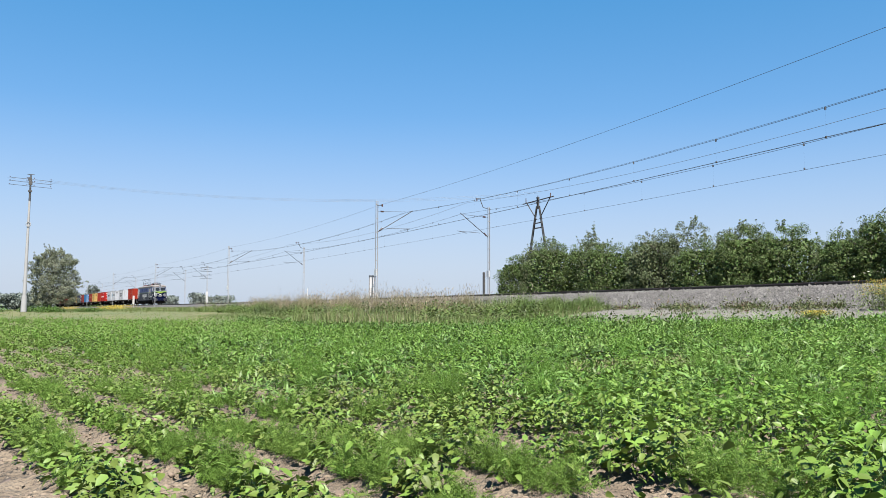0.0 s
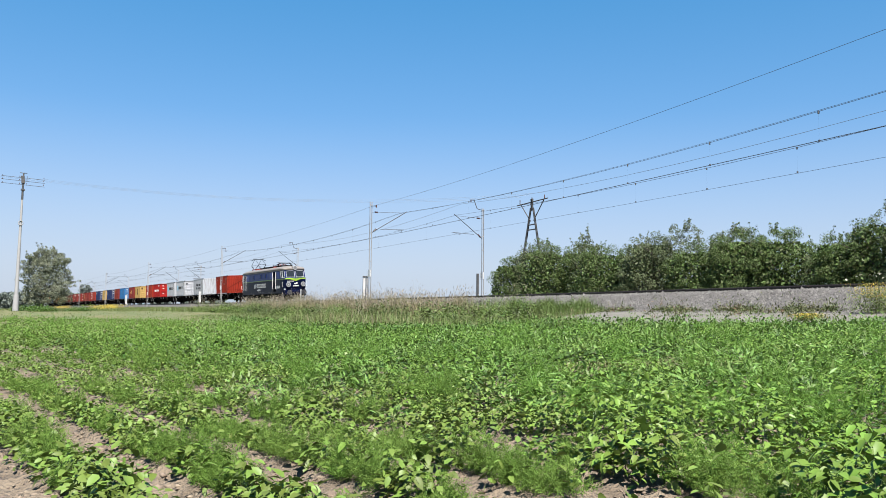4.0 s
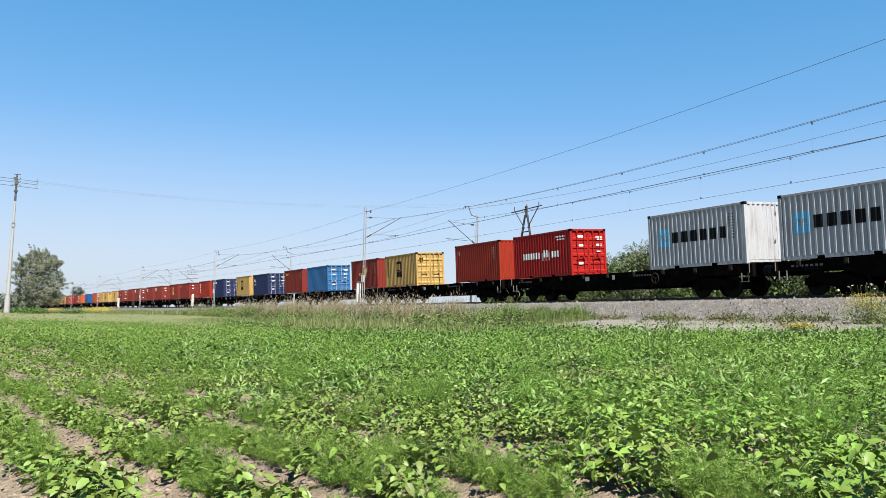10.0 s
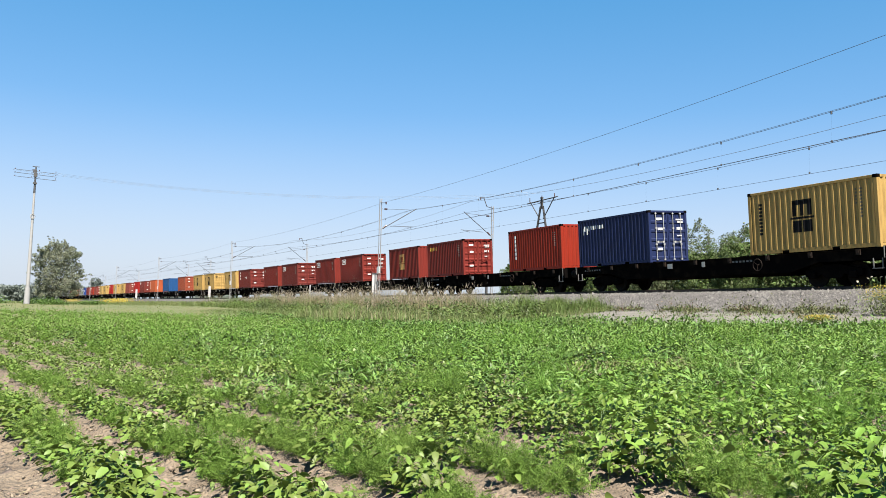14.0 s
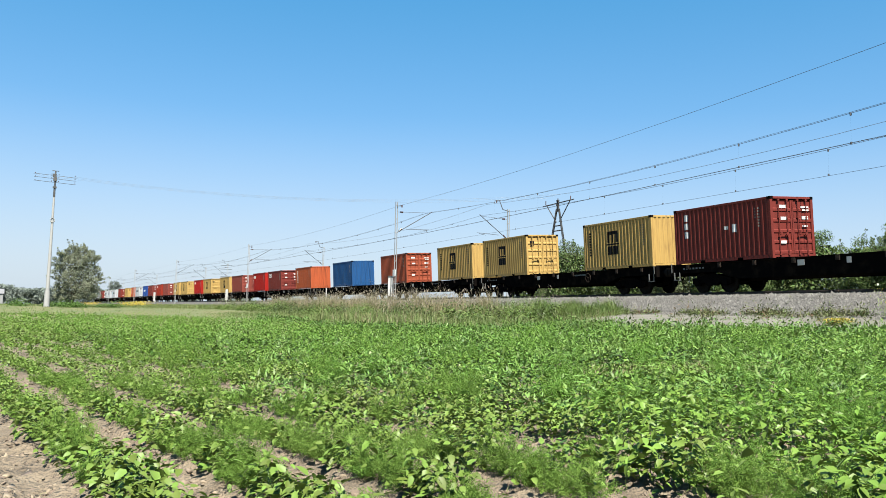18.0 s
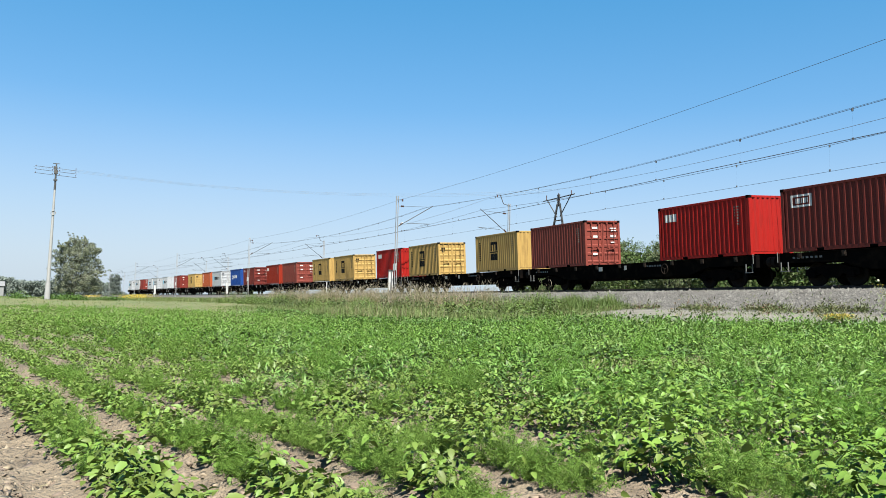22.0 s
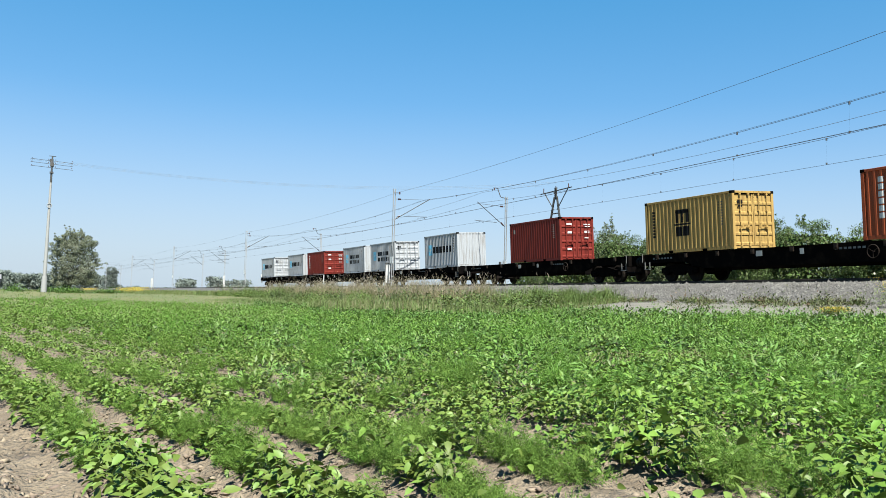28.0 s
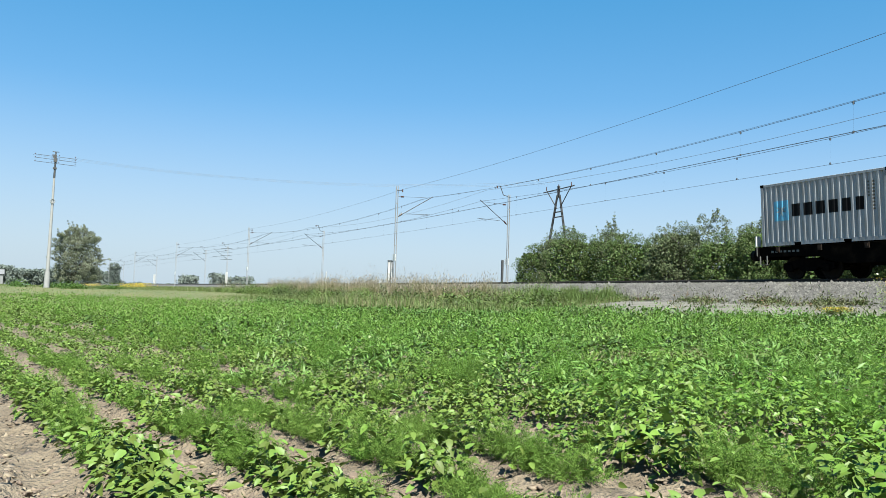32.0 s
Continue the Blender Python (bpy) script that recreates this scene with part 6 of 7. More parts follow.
def build_meadow():
    b = np.radians(np.linspace(-62, 20, 165))
    f = np.linspace(0, 1, 60)
    r0 = crop_reach(np.sin(b), np.cos(b)) + 0.1
    Rr = r0[:, None] + f[None] * 60 + 2300 * f[None] ** 5
    X, Y = np.sin(b)[:, None] * Rr, np.cos(b)[:, None] * Rr
    Z = soil_height(X, Y) + 0.01 + np.random.default_rng(8).uniform(0, 0.03, X.shape)
    o, s = aside(X, Y)
    Z = np.where(o > -7.0, Z - 0.4, Z)
    n, m = X.shape
    i, j = np.meshgrid(np.arange(n - 1), np.arange(m - 1), indexing="ij")
    F = np.stack([i * m + j, i * m + j + 1, (i + 1) * m + j + 1, (i + 1) * m + j], -1).reshape(-1, 4)
    tagged(new("meadow", fast_mesh("meadow", np.stack([X, Y, Z], -1).reshape(-1, 3), F, M_MEADOW)), "low olive-green meadow turf beyond the crop field", "meadow", kind="structure")
    swept("verge", [(-8.0, 0.25), (-7.5, 0.64), (-6.8, 0.84), (-6.0, 0.99), (-4.6, 1.15), (-3.6, 1.2)], np.concatenate([np.arange(-900, -240, 12.0), np.arange(-240, -36, 2.0)]), M_MEADOW, "grassy turf on the slope below the railway", "verge")


def build_verge():
    """Tall grass between crop and track, weeds on the path, and the meadow further off."""
    rng = np.random.default_rng(9)
    def strip(name, n, s0, s1, o0, o1, h0, h1, w, mat_, label, seed, cut=0.0, dense=None):
        s = rng.uniform(s0, s1, n)
        o = rng.uniform(o0, o1, n)
        x, y, _ = line(s, o)
        c = wavy(x * 1.1, y * 1.1, seed)
        keep = c > cut
        if dense is not None:
            keep &= rng.random(n) < np.interp(s, *dense)
        x, y, c = x[keep], y[keep], c[keep]
        k = len(x)
        P = np.stack([x, y, bank_height(x, y) - 0.03], 1)
        h = (h0 * 0.5 + (h1 - h0 * 0.5) * rng.beta(1.6, 1.8, k)) * (0.22 + 1.35 * c ** 1.7)
        tufts(name, blades(P, rng.uniform(0, 6.28, k), rng.beta(2, 2.6, k), h, w * rng.uniform(0.7, 1.4, k)), mat_, label, "grass")
        return P, h
    den = ((-130, -100, -80, -50, -43, -37, -33, -28), (0.35, 0.5, 1.0, 1.0, 0.6, 0.5, 0.3, 0.0))
    strip("tall_grass", 40000, -125, -36, -7.3, -3.6, 0.4, 1.35, 0.012, M_VERGE, "tall green grass on the verge below the railway", 3, 0.1, den)
    P, h = strip("dry_grass", 13500, -125, -37, -7.0, -3.7, 0.9, 1.9, 0.008, M_STRAW, "tall dry straw-coloured grass on the railway verge", 4, 0.28, den)
    strip("fresh_grass", 24000, -39.5, -31.5, -6.8, -3.7, 0.4, 1.15, 0.012, M_FRESH, "bright green clump of long grass below the ballast", 14, 0.2, ((-38.5, -37, -32.5, -30.5), (0.3, 1.0, 0.8, 0.1)))
    P, h = P[::2], h[::2]
    k = len(P)
    T = P + np.stack([rng.normal(0, 0.04, k), rng.normal(0, 0.04, k), h * 0.9], 1)
    tufts("grass_heads", slips(T, rng.uniform(0, 6.28, k), rng.uniform(0.8, 1.4, k), rng.uniform(0, 3, k), rng.uniform(0.12, 0.22, k), rng.uniform(0.018, 0.035, k)), M_HEAD, "pale feathery seed heads of the tall grass", "grass")
    # rough grass between the crop and the bank
    n = 125000
    x, y = rng.uniform(-32, 14, n), rng.uniform(24, 66, n)
    o, s = aside(x, y)
    c = wavy(x * 0.5, y * 0.5, 55)
    keep = (o < -6.8) & (np.hypot(x, y) > crop_reach(x, y) - 0.4) & (x > -0.36 * y) & (x < 0.17 * y)
    x, y, c = x[keep], y[keep], c[keep]
    k = len(x)
    P = np.stack([x, y, bank_height(x, y) - 0.03], 1)
    low = 0.12 + 0.88 * ease((x + 0.36 * y) / (0.16 * y))
    dry = rng.random(k) < 0.015 + (0.04 + 0.16 * (c > 0.55)) * ease((x + 0.27 * y) / (0.14 * y))
    for name, q, mt, lab in (("rough_grass", ~dry, M_VERGE, "rough green grass between crop and railway"), ("straw_grass", dry, M_STRAW, "dry straw-coloured grass between crop and railway")):
        h = (0.15 + 0.75 * rng.beta(1.6, 1.8, k))[q] * (0.35 + 0.9 * c[q]) * low[q] * (1.0 if name == "rough_grass" else 1.15)
        tufts(name, blades(P[q], rng.uniform(0, 6.28, q.sum()), rng.beta(2, 2.6, q.sum()), h, rng.uniform(0.008, 0.019, q.sum())), mt, lab, "grass")
    # leafy weeds in the tall grass: upright stalks set with leaves
    n = 230
    s, o = rng.uniform(-95, -30, n), rng.uniform(-12.0, -6.0, n)
    x, y, _ = line(s, o)
    keep = (np.hypot(x, y) > crop_reach(x, y) - 0.3) & (x < 0.16 * y)
    ix = np.repeat(np.where(keep)[0], 34)
    n = len(ix)
    tall = (0.3 + 1.1 * wavy(x * 0.7, y * 0.7, 33) * rng.uniform(0.4, 1.0, len(x)))[ix]
    f = rng.random(n) ** 0.8
    P = np.stack([x[ix] + rng.normal(0, 0.11, n) * (1.1 - 0.7 * f), y[ix] + rng.normal(0, 0.11, n) * (1.1 - 0.7 * f), bank_height(x, y)[ix] + f * tall], 1)
    tufts("verge_weeds", leaves(P, rng.uniform(0, 6.28, n), rng.normal(0.3, 0.5, n), rng.normal(0, 0.4, n), rng.uniform(0.09, 0.19, n), rng.uniform(0.04, 0.08, n)), M_DOCK, "dark green docks and thistles in the tall verge grass", "weeds")
    # separate tufts of tall pale stalks that stand above the rest
    n = 125
    cs, co = -100 + 56 * rng.random(n) ** 0.9, rng.uniform(-7.0, -3.9, n)
    ix = np.repeat(np.arange(n), 110)
    k = len(ix)
    wide = rng.uniform(0.2, 0.7, n)[ix]
    x, y, _ = line(cs[ix] + rng.normal(0, 1, k) * wide, co[ix] + rng.normal(0, 0.25, k))
    P = np.stack([x, y, bank_height(x, y) - 0.03], 1)
    h = rng.uniform(0.7, 1.9, n)[ix] * rng.uniform(0.55, 1.05, k)
    az = rng.uniform(0, 6.28, k)
    tufts("stalk_tufts", blades(P, az, rng.beta(1.6, 5, k), h, rng.uniform(0.008, 0.014, k)), M_STRAW, "tufts of tall pale stalks on the railway verge", "grass")
    T = P[::3] + np.stack([rng.normal(0, 0.05, len(P[::3])), rng.normal(0, 0.05, len(P[::3])), h[::3] * 0.88], 1)
    tufts("stalk_heads", slips(T, rng.uniform(0, 6.28, len(T)), rng.uniform(0.7, 1.4, len(T)), rng.uniform(0, 3, len(T)), rng.uniform(0.14, 0.26, len(T)), rng.uniform(0.025, 0.05, len(T))), M_HEAD, "feathery heads of the pale stalks", "grass")
    # leafy green bushes of nettle and dock among them
    cs, co = rng.uniform(-92, -33, 120), rng.uniform(-13.0, -5.0, 120)
    x0, y0, _ = line(cs, co)
    cs, co = (q[np.hypot(x0, y0) > crop_reach(x0, y0) + 0.3] for q in (cs, co))
    n = len(cs)
    big = rng.uniform(0.35, 1.15, n)
    ix = np.repeat(np.arange(n), 240)
    k = len(ix)
    D = dome(rng, k)
    x0, y0, _ = line(cs, co)
    f = rng.uniform(0.4, 1.0, k)
    x, y = x0[ix] + D[:, 0] * f * big[ix] * 0.8, y0[ix] + D[:, 1] * f * big[ix] * 0.6
    P = np.stack([x, y, bank_height(x0, y0)[ix] + np.abs(D[:, 2]) * f * big[ix]], 1)
    dark = (np.arange(n) % 5 == 0)[ix]
    for q, mt, lab in ((dark, M_DOCK, "dark green bushy docks on the railway verge"), (~dark, M_FRESH, "green bushy nettles on the railway verge")):
        tufts("verge_bushes", slips(P[q], np.arctan2(D[q, 1], D[q, 0]) + rng.normal(0, 0.8, q.sum()), rng.normal(0.1, 0.5, q.sum()), rng.normal(0, 0.5, q.sum()), rng.uniform(0.1, 0.19, q.sum()), rng.uniform(0.04, 0.085, q.sum())), mt, lab, "weeds")
    # low weeds at the foot of the ballast and on the path
    n = 2600
    s, o = rng.uniform(-55, -12, n), rng.normal(-3.4, 0.28, n)
    o = np.where(rng.random(n) < 0.5, rng.uniform(-6.6, -3.5, n), o)
    x, y, _ = line(s, o)
    c = wavy(x * 1.1, y * 1.1, 44)
    keep = c > 0.48
    x, y = np.repeat(x[keep], 18), np.repeat(y[keep], 18)
    n = len(x)
    big = np.repeat(rng.gamma(2.0, 0.5, n // 18), 18)
    dx, dy = rng.normal(0, 0.1, n) * (0.6 + 0.6 * big), rng.normal(0, 0.1, n) * (0.6 + 0.6 * big)
    P = np.stack([x + dx, y + dy, bank_height(x + dx, y + dy) - 0.02], 1)
    h = (0.08 + 0.42 * big * np.exp(-(dx * dx + dy * dy) / 0.03)) * rng.uniform(0.4, 1.2, n)
    red = np.repeat(rng.random(n // 18) < 0.12, 18)
    for q, mt, lab in ((~red, M_PATHWEED, "sparse low green weeds at the foot of the ballast"), (red, M_SORREL, "sparse reddish dry weeds at the foot of the ballast")):
        tufts("path_weeds", leaves(P[q] + np.array([0, 0, 1]) * (h * rng.uniform(0, 0.9, n))[q][:, None], np.arctan2(dy, dx)[q] + rng.normal(0, 0.7, q.sum()), rng.uniform(0.1, 1.3, q.sum()), rng.normal(0, 0.5, q.sum()), rng.uniform(0.07, 0.18, q.sum()), rng.uniform(0.02, 0.045, q.sum())), mt, lab, "weeds")
    # loose gravel strewn over the path
    n = 9000
    s, o = -12 - 45 * rng.random(n) ** 1.4, rng.uniform(-6.4, -3.3, n)
    x, y, _ = line(s, o)
    size = rng.gamma(3.0, 0.007, n) + 0.008
    c = np.stack([x, y, bank_height(x, y)], 1)
    shape = np.array([[1, 0, -0.3], [0, 1, -0.3], [-1, 0, -0.3], [0, -1, -0.3], [0, 0, 0.8]], float)
    V = c[:, None] + (shape[None] * rng.uniform(0.55, 1.35, (n, 5, 1)) + rng.normal(0, 0.15, (n, 5, 3))) * size[:, None, None]
    F = (np.arange(n)[:, None, None] * 5 + np.array([[0, 1, 4], [1, 2, 4], [2, 3, 4], [3, 0, 4]])[None]).reshape(-1, 3)
    tufts("path_gravel", (V.reshape(-1, 3), F), M_STONE, "loose grey gravel strewn over the path", "gravel")
    # meadow beyond the crop
    n = 42000
    x, y = rng.uniform(-75, 10, n), rng.uniform(40, 135, n)
    o, s = aside(x, y)
    keep = (o < -4.5) & (np.abs(x) < 0.68 * y) & (np.hypot(x, y) > crop_reach(x, y) - 0.5)
    x, y = x[keep], y[keep]
    n = len(x)
    P = np.stack([x, y, bank_height(x, y) - 0.04], 1)
    c = wavy(x * 0.12, y * 0.12, 71)
    tufts("meadow_grass", blades(P, rng.uniform(0, 6.28, n), rng.beta(2, 3, n), rng.uniform(0.12, 0.36, n) * (0.35 + 0.9 * c), rng.uniform(0.02, 0.05, n)), M_GRASS, "rough green meadow beyond the crop field", "grass")
    n = 16000
    s, o = rng.uniform(-290, -95, n), rng.uniform(-9, -2.9, n)
    x, y, _ = line(s, o)
    P = np.stack([x, y, bank_height(x, y) - 0.04], 1)
    tufts("bank_grass", blades(P, rng.uniform(0, 6.28, n), rng.beta(2, 3, n), rng.uniform(0.3, 0.75, n), rng.uniform(0.03, 0.08, n)), M_GRASS, "rough grass on the railway bank", "grass")
    # low dark weeds round the foot of the power pole and the lone tree
    n = 26
    cx, cy = -39.0 + rng.normal(0, 2.6, n), 76.0 + rng.normal(0, 2.4, n)
    big = rng.uniform(0.35, 0.95, n)
    ix = np.repeat(np.arange(n), 170)
    D = dome(rng, len(ix))
    f = rng.uniform(0.3, 1.0, len(ix))
    P = np.stack([cx[ix] + D[:, 0] * f * big[ix] * 1.4, cy[ix] + D[:, 1] * f * big[ix], bank_height(cx, cy)[ix] + np.abs(D[:, 2]) * f * big[ix]], 1)
    k = len(ix)
    tufts("meadow_weeds", slips(P, rng.uniform(0, 6.28, k), rng.normal(0.2, 0.5, k), rng.normal(0, 0.5, k), rng.uniform(0.12, 0.24, k), rng.uniform(0.06, 0.12, k)), M_WEED, "low dark green weeds round the power pole", "weeds")
    # yellow flowers on the bank
    for name, cs, n, sp, base, mt, lab in (("yellow_flowers", (-196, -7), 1500, (9, 1.3), 1.15, M_FLOWER, "bright yellow flowers on the distant bank"), ("yellow_flowers", (-285, -7), 700, (9, 1.2), 1.15, M_FLOWER, "bright yellow flowers on the distant bank")):
        s, o = rng.normal(cs[0], sp[0], n), rng.normal(cs[1], sp[1], n)
        x, y, _ = line(s, o)
        P = np.stack([x, y, bank_height(x, y) + rng.uniform(0.3, base, n)], 1)
        tufts(name, slips(P, rng.uniform(0, 6.28, n), rng.normal(0.2, 0.5, n), rng.uniform(0, 3, n), rng.uniform(0.11, 0.22, n), rng.uniform(0.09, 0.18, n)), mt, lab, "flowers")


def flower_bush(s, o, h, w, label, seed, pale=False):
    rng = np.random.default_rng(seed)
    x, y, _ = line(s, o)
    z = float(bank_height(x, y))
    t = thing("flowering_weed", label, "weed")
    t.location = (float(x), float(y), z)
    n = 1700
    P = np.stack([rng.normal(0, w, n), rng.normal(0, w, n), rng.uniform(0, h, n) * rng.uniform(0.5, 1, n)], 1)
    ob = new("foliage", fast_mesh("foliage", *leaves(P, rng.uniform(0, 6.28, n), rng.normal(0.5, 0.5, n), rng.normal(0, 0.5, n), rng.uniform(0.06, 0.14, n), rng.uniform(0.015, 0.035, n)), M_GRASS))
    ob.parent = t
    n = 800
    P = np.stack([rng.normal(0, w, n), rng.normal(0, w, n), h * rng.uniform(0.5, 1.05, n)], 1)
    ob = new("blossoms", fast_mesh("blossoms", *slips(P, rng.uniform(0, 6.28, n), rng.normal(0.3, 0.6, n), rng.uniform(0, 3, n), rng.uniform(0.022, 0.045, n), rng.uniform(0.02, 0.035, n)), M_FLOWER))
    ob.parent = t
    if pale:
        n = 14
        P = np.stack([rng.normal(0, w * 0.9, n), rng.normal(0, w * 0.9, n), h * rng.uniform(1.1, 1.4, n)], 1)
        for k in range(n):
            q = slice(k, k + 1)
            ob = new("daisy_head", fast_mesh("daisy_head", *slips(P[q], rng.uniform(0, 6.28, 1), rng.normal(0, 0.4, 1), rng.uniform(0, 3, 1), np.full(1, 0.09), np.full(1, 0.08)), M_PALE))
            ob.parent = t
            ob["label"] = "white daisy head"
        for p in P:
            part("stalk", rods(((p[0] * 0.5, p[1] * 0.5, 0), tuple(p), 0.006, 3)), M_STEM, t)


def limb(bm, a, b, r0, r1, rg, steps=4):
    """A crooked tapered branch; returns points along it."""
    a, b = Vector(a), Vector(b)
    pts = [a]
    for k in range(1, steps + 1):
        p = a.lerp(b, k / steps)
        if k < steps:
            p = p + Vector((rg.gauss(0, 1), rg.gauss(0, 1), rg.gauss(0, 0.6))) * (b - a).length * 0.05
        pts.append(p)
    for k in range(steps):
        f0, f1 = k / steps, (k + 1) / steps
        rod(bm, pts[k], pts[k + 1], r0 + (r1 - r0) * f0, 4, r0 + (r1 - r0) * f1)
    return pts


def woody(name, label, category, place, height, radius, seed, stems=5, clumps=60, per=150, leaf=0.11, slim=0.5, material=None, low=0.05, belly=0.45, clump=0.4, group="", trunk_r=0.07, shoots=10, side_limbs=(), inner=60):
    """A shrub or tree: stems, limbs and a crown of leaves in many uneven clumps, dense and dark inside."""
    rg = random.Random(seed)
    rng = np.random.default_rng(seed)
    t = thing(name, label, category, group)
    t.location = place
    C, R = [], []
    for k in range(stems):
        bm = bmesh.new()
        a = k * math.tau / stems + rg.uniform(-0.5, 0.5)
        reach = radius * rg.uniform(0.2, 0.6) if stems > 1 else 0.1
        top = height * rg.uniform(0.55, 0.85)
        pts = limb(bm, (rg.uniform(-0.3, 0.3) * (stems > 1), rg.uniform(-0.3, 0.3) * (stems > 1), -0.15), (reach * math.cos(a), reach * math.sin(a), top), trunk_r, trunk_r * 0.22, rg, 5)
        for p in pts[1:]:
            for q in range(2):
                e = p + Vector((rg.gauss(0, 1), rg.gauss(0, 1), rg.uniform(0.1, 0.9))).normalized() * radius * rg.uniform(0.35, 0.6)
                limb(bm, p, e, trunk_r * 0.4, trunk_r * 0.08, rg, 3)
        if k < stems - 1:
            part("stem", bm, M_BARK, t)
    def width(f):
        return math.sqrt(max(0.02, 1 - (abs(f - belly) / (1 - belly if f > belly else belly * 1.6)) ** 2))
    for k in range(clumps):
        f = rg.uniform(low, 0.97) if k % 4 else (rg.uniform(0.6, 0.98) if k % 8 else rg.uniform(low, 0.35))
        a = rg.uniform(0, math.tau)
        w = radius * width(f) * rg.uniform(0.5, 1.0) ** 0.5
        C.append((w * math.cos(a), w * math.sin(a), f * height))
        R.append(clump * rg.uniform(0.6, 1.25))
    for a, f, w in side_limbs:
        e = (w * math.cos(a), w * math.sin(a), f * height)
        limb(bm, (0, 0, f * height * 0.75), e, trunk_r * 0.4, trunk_r * 0.1, rg, 4)
        for q in range(3):
            C.append((e[0] * (1 - 0.15 * q), e[1] * (1 - 0.15 * q), e[2] - 0.12 * q))
            R.append(clump * 0.55)
    part("stem" if stems > 1 else "trunk", bm, M_BARK, t)
    # thin upright shoots above the crown
    bm = bmesh.new()
    for k in range(shoots):
        f = rg.uniform(0.75, 1.0)
        a, w = rg.uniform(0, math.tau), radius * width(f) * rg.uniform(0.2, 0.95)
        b0 = Vector((w * math.cos(a), w * math.sin(a), f * height - 0.3))
        b1 = b0 + Vector((rg.gauss(0, 0.2), rg.gauss(0, 0.2), rg.uniform(0.4, 1.15)))
        rod(bm, b0, b1, 0.012, 4, 0.005)
        for q in range(3):
            C.append(tuple(b0.lerp(b1, 0.45 + 0.27 * q)))
            R.append(0.1 + 0.05 * (2 - q))
    part("shoots", bm, M_BARK, t)
    C, R = np.array(C), np.array(R)
    share = (R / clump) ** 2 + 0.05
    ix = rng.choice(len(C), clumps * per, p=share / share.sum())
    n = len(ix)
    N = rng.normal(0, 1, (n, 3))
    N[:, 2] += 0.25
    N /= np.linalg.norm(N, axis=1)[:, None]
    P = C[ix] + N * (R[ix] * rng.uniform(0.35, 1.0, n) ** 0.5)[:, None] * np.array([1, 1, 0.8])
    P[:, 2] = np.maximum(P[:, 2], 0.05)
    ln = leaf * rng.uniform(0.6, 1.35, n)
    A = turned_leaves(P, N, ln, ln * slim, rng)
    # coarse twigs and leaves inside, in the crown's own shade
    k = inner * clumps
    f = rng.uniform(low, 0.85, k)
    w = radius * 0.86 * np.sqrt(rng.random(k)) * np.array([width(q) for q in f])
    a = rng.uniform(0, math.tau, k)
    Q = np.stack([w * np.cos(a), w * np.sin(a), f * height], 1)
    B = turned_leaves(Q, rng.normal(0, 1, (k, 3)), np.full(k, clump * 0.55), np.full(k, clump * 0.32), rng)
    ob = new("crown", fast_mesh("crown", np.concatenate([A[0], B[0]]), np.concatenate([A[1], B[1] + len(A[0])]), material or M_WILLOW))
    ob.parent = t
    return t


def build_bushes():
    rows = [(-68.3, 13.2, 5.0, 1.9, 0), (-65.5, 14.3, 6.5, 2.3, 0), (-62.4, 13.2, 5.9, 2.3, 0), (-60.2, 15.5, 6.0, 2.0, 0), (-57.6, 14.0, 6.6, 1.5, 1), (-54.6, 13.3, 5.2, 2.4, 0), (-51.5, 14.2, 5.0, 2.3, 0),
            (-49.0, 13.4, 5.8, 2.2, 0), (-46.3, 14.2, 6.5, 1.7, 1), (-44.0, 13.3, 5.0, 2.2, 0), (-42.2, 15.0, 5.8, 2.2, 0), (-40.0, 13.3, 5.5, 2.4, 0), (-37.3, 13.8, 5.3, 2.3, 0), (-34.9, 14.2, 3.8, 1.2, 1),
            (-32.6, 13.6, 4.8, 1.9, 0), (-30.2, 14.0, 5.8, 2.3, 0), (-27.3, 13.6, 6.1, 2.5, 0), (-23.8, 14.2, 6.0, 2.6, 0), (-20.0, 13.8, 5.6, 2.6, 0)]
    for k, (s, o, h, w, thin) in enumerate(rows):
        x, y, _ = line(s, o)
        w *= 1.22
        woody("willow_bush", "thin grey-green willow bush with bare shoots" if thin else "dense grey-green willow bush behind the railway", "bush", (float(x), float(y), 0.85), h + (0.55 if s < -44 else 0.25), w, 100 + k, low=0.02, belly=0.4, stems=6 if not thin else 4, clumps=84 if not thin else 30, per=145 if not thin else 130,
              leaf=0.108, slim=0.42, clump=0.46 if not thin else 0.32, inner=66, group="willow bushes", shoots=13, material=M_GREYWILLOW if thin or k % 3 == 1 else M_WILLOW)
    # the round tree in the meadow and a smaller one far behind
    woody("tree", "round grey-green tree standing alone in the meadow", "tree", TREE_AT, 6.1, 2.45, 41, stems=1, clumps=150, per=160, leaf=0.115, inner=40, material=M_TREE, low=0.13, belly=0.56, clump=0.34, trunk_r=0.17, shoots=40, side_limbs=((0.35, 0.5, 3.0), (0.2, 0.42, 2.7), (3.3, 0.5, 2.8), (3.0, 0.66, 2.3), (0.6, 0.3, 2.2), (2.8, 0.28, 1.9)))
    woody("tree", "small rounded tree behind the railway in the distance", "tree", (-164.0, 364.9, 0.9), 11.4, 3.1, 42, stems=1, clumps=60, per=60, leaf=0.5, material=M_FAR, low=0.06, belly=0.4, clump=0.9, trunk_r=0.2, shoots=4)


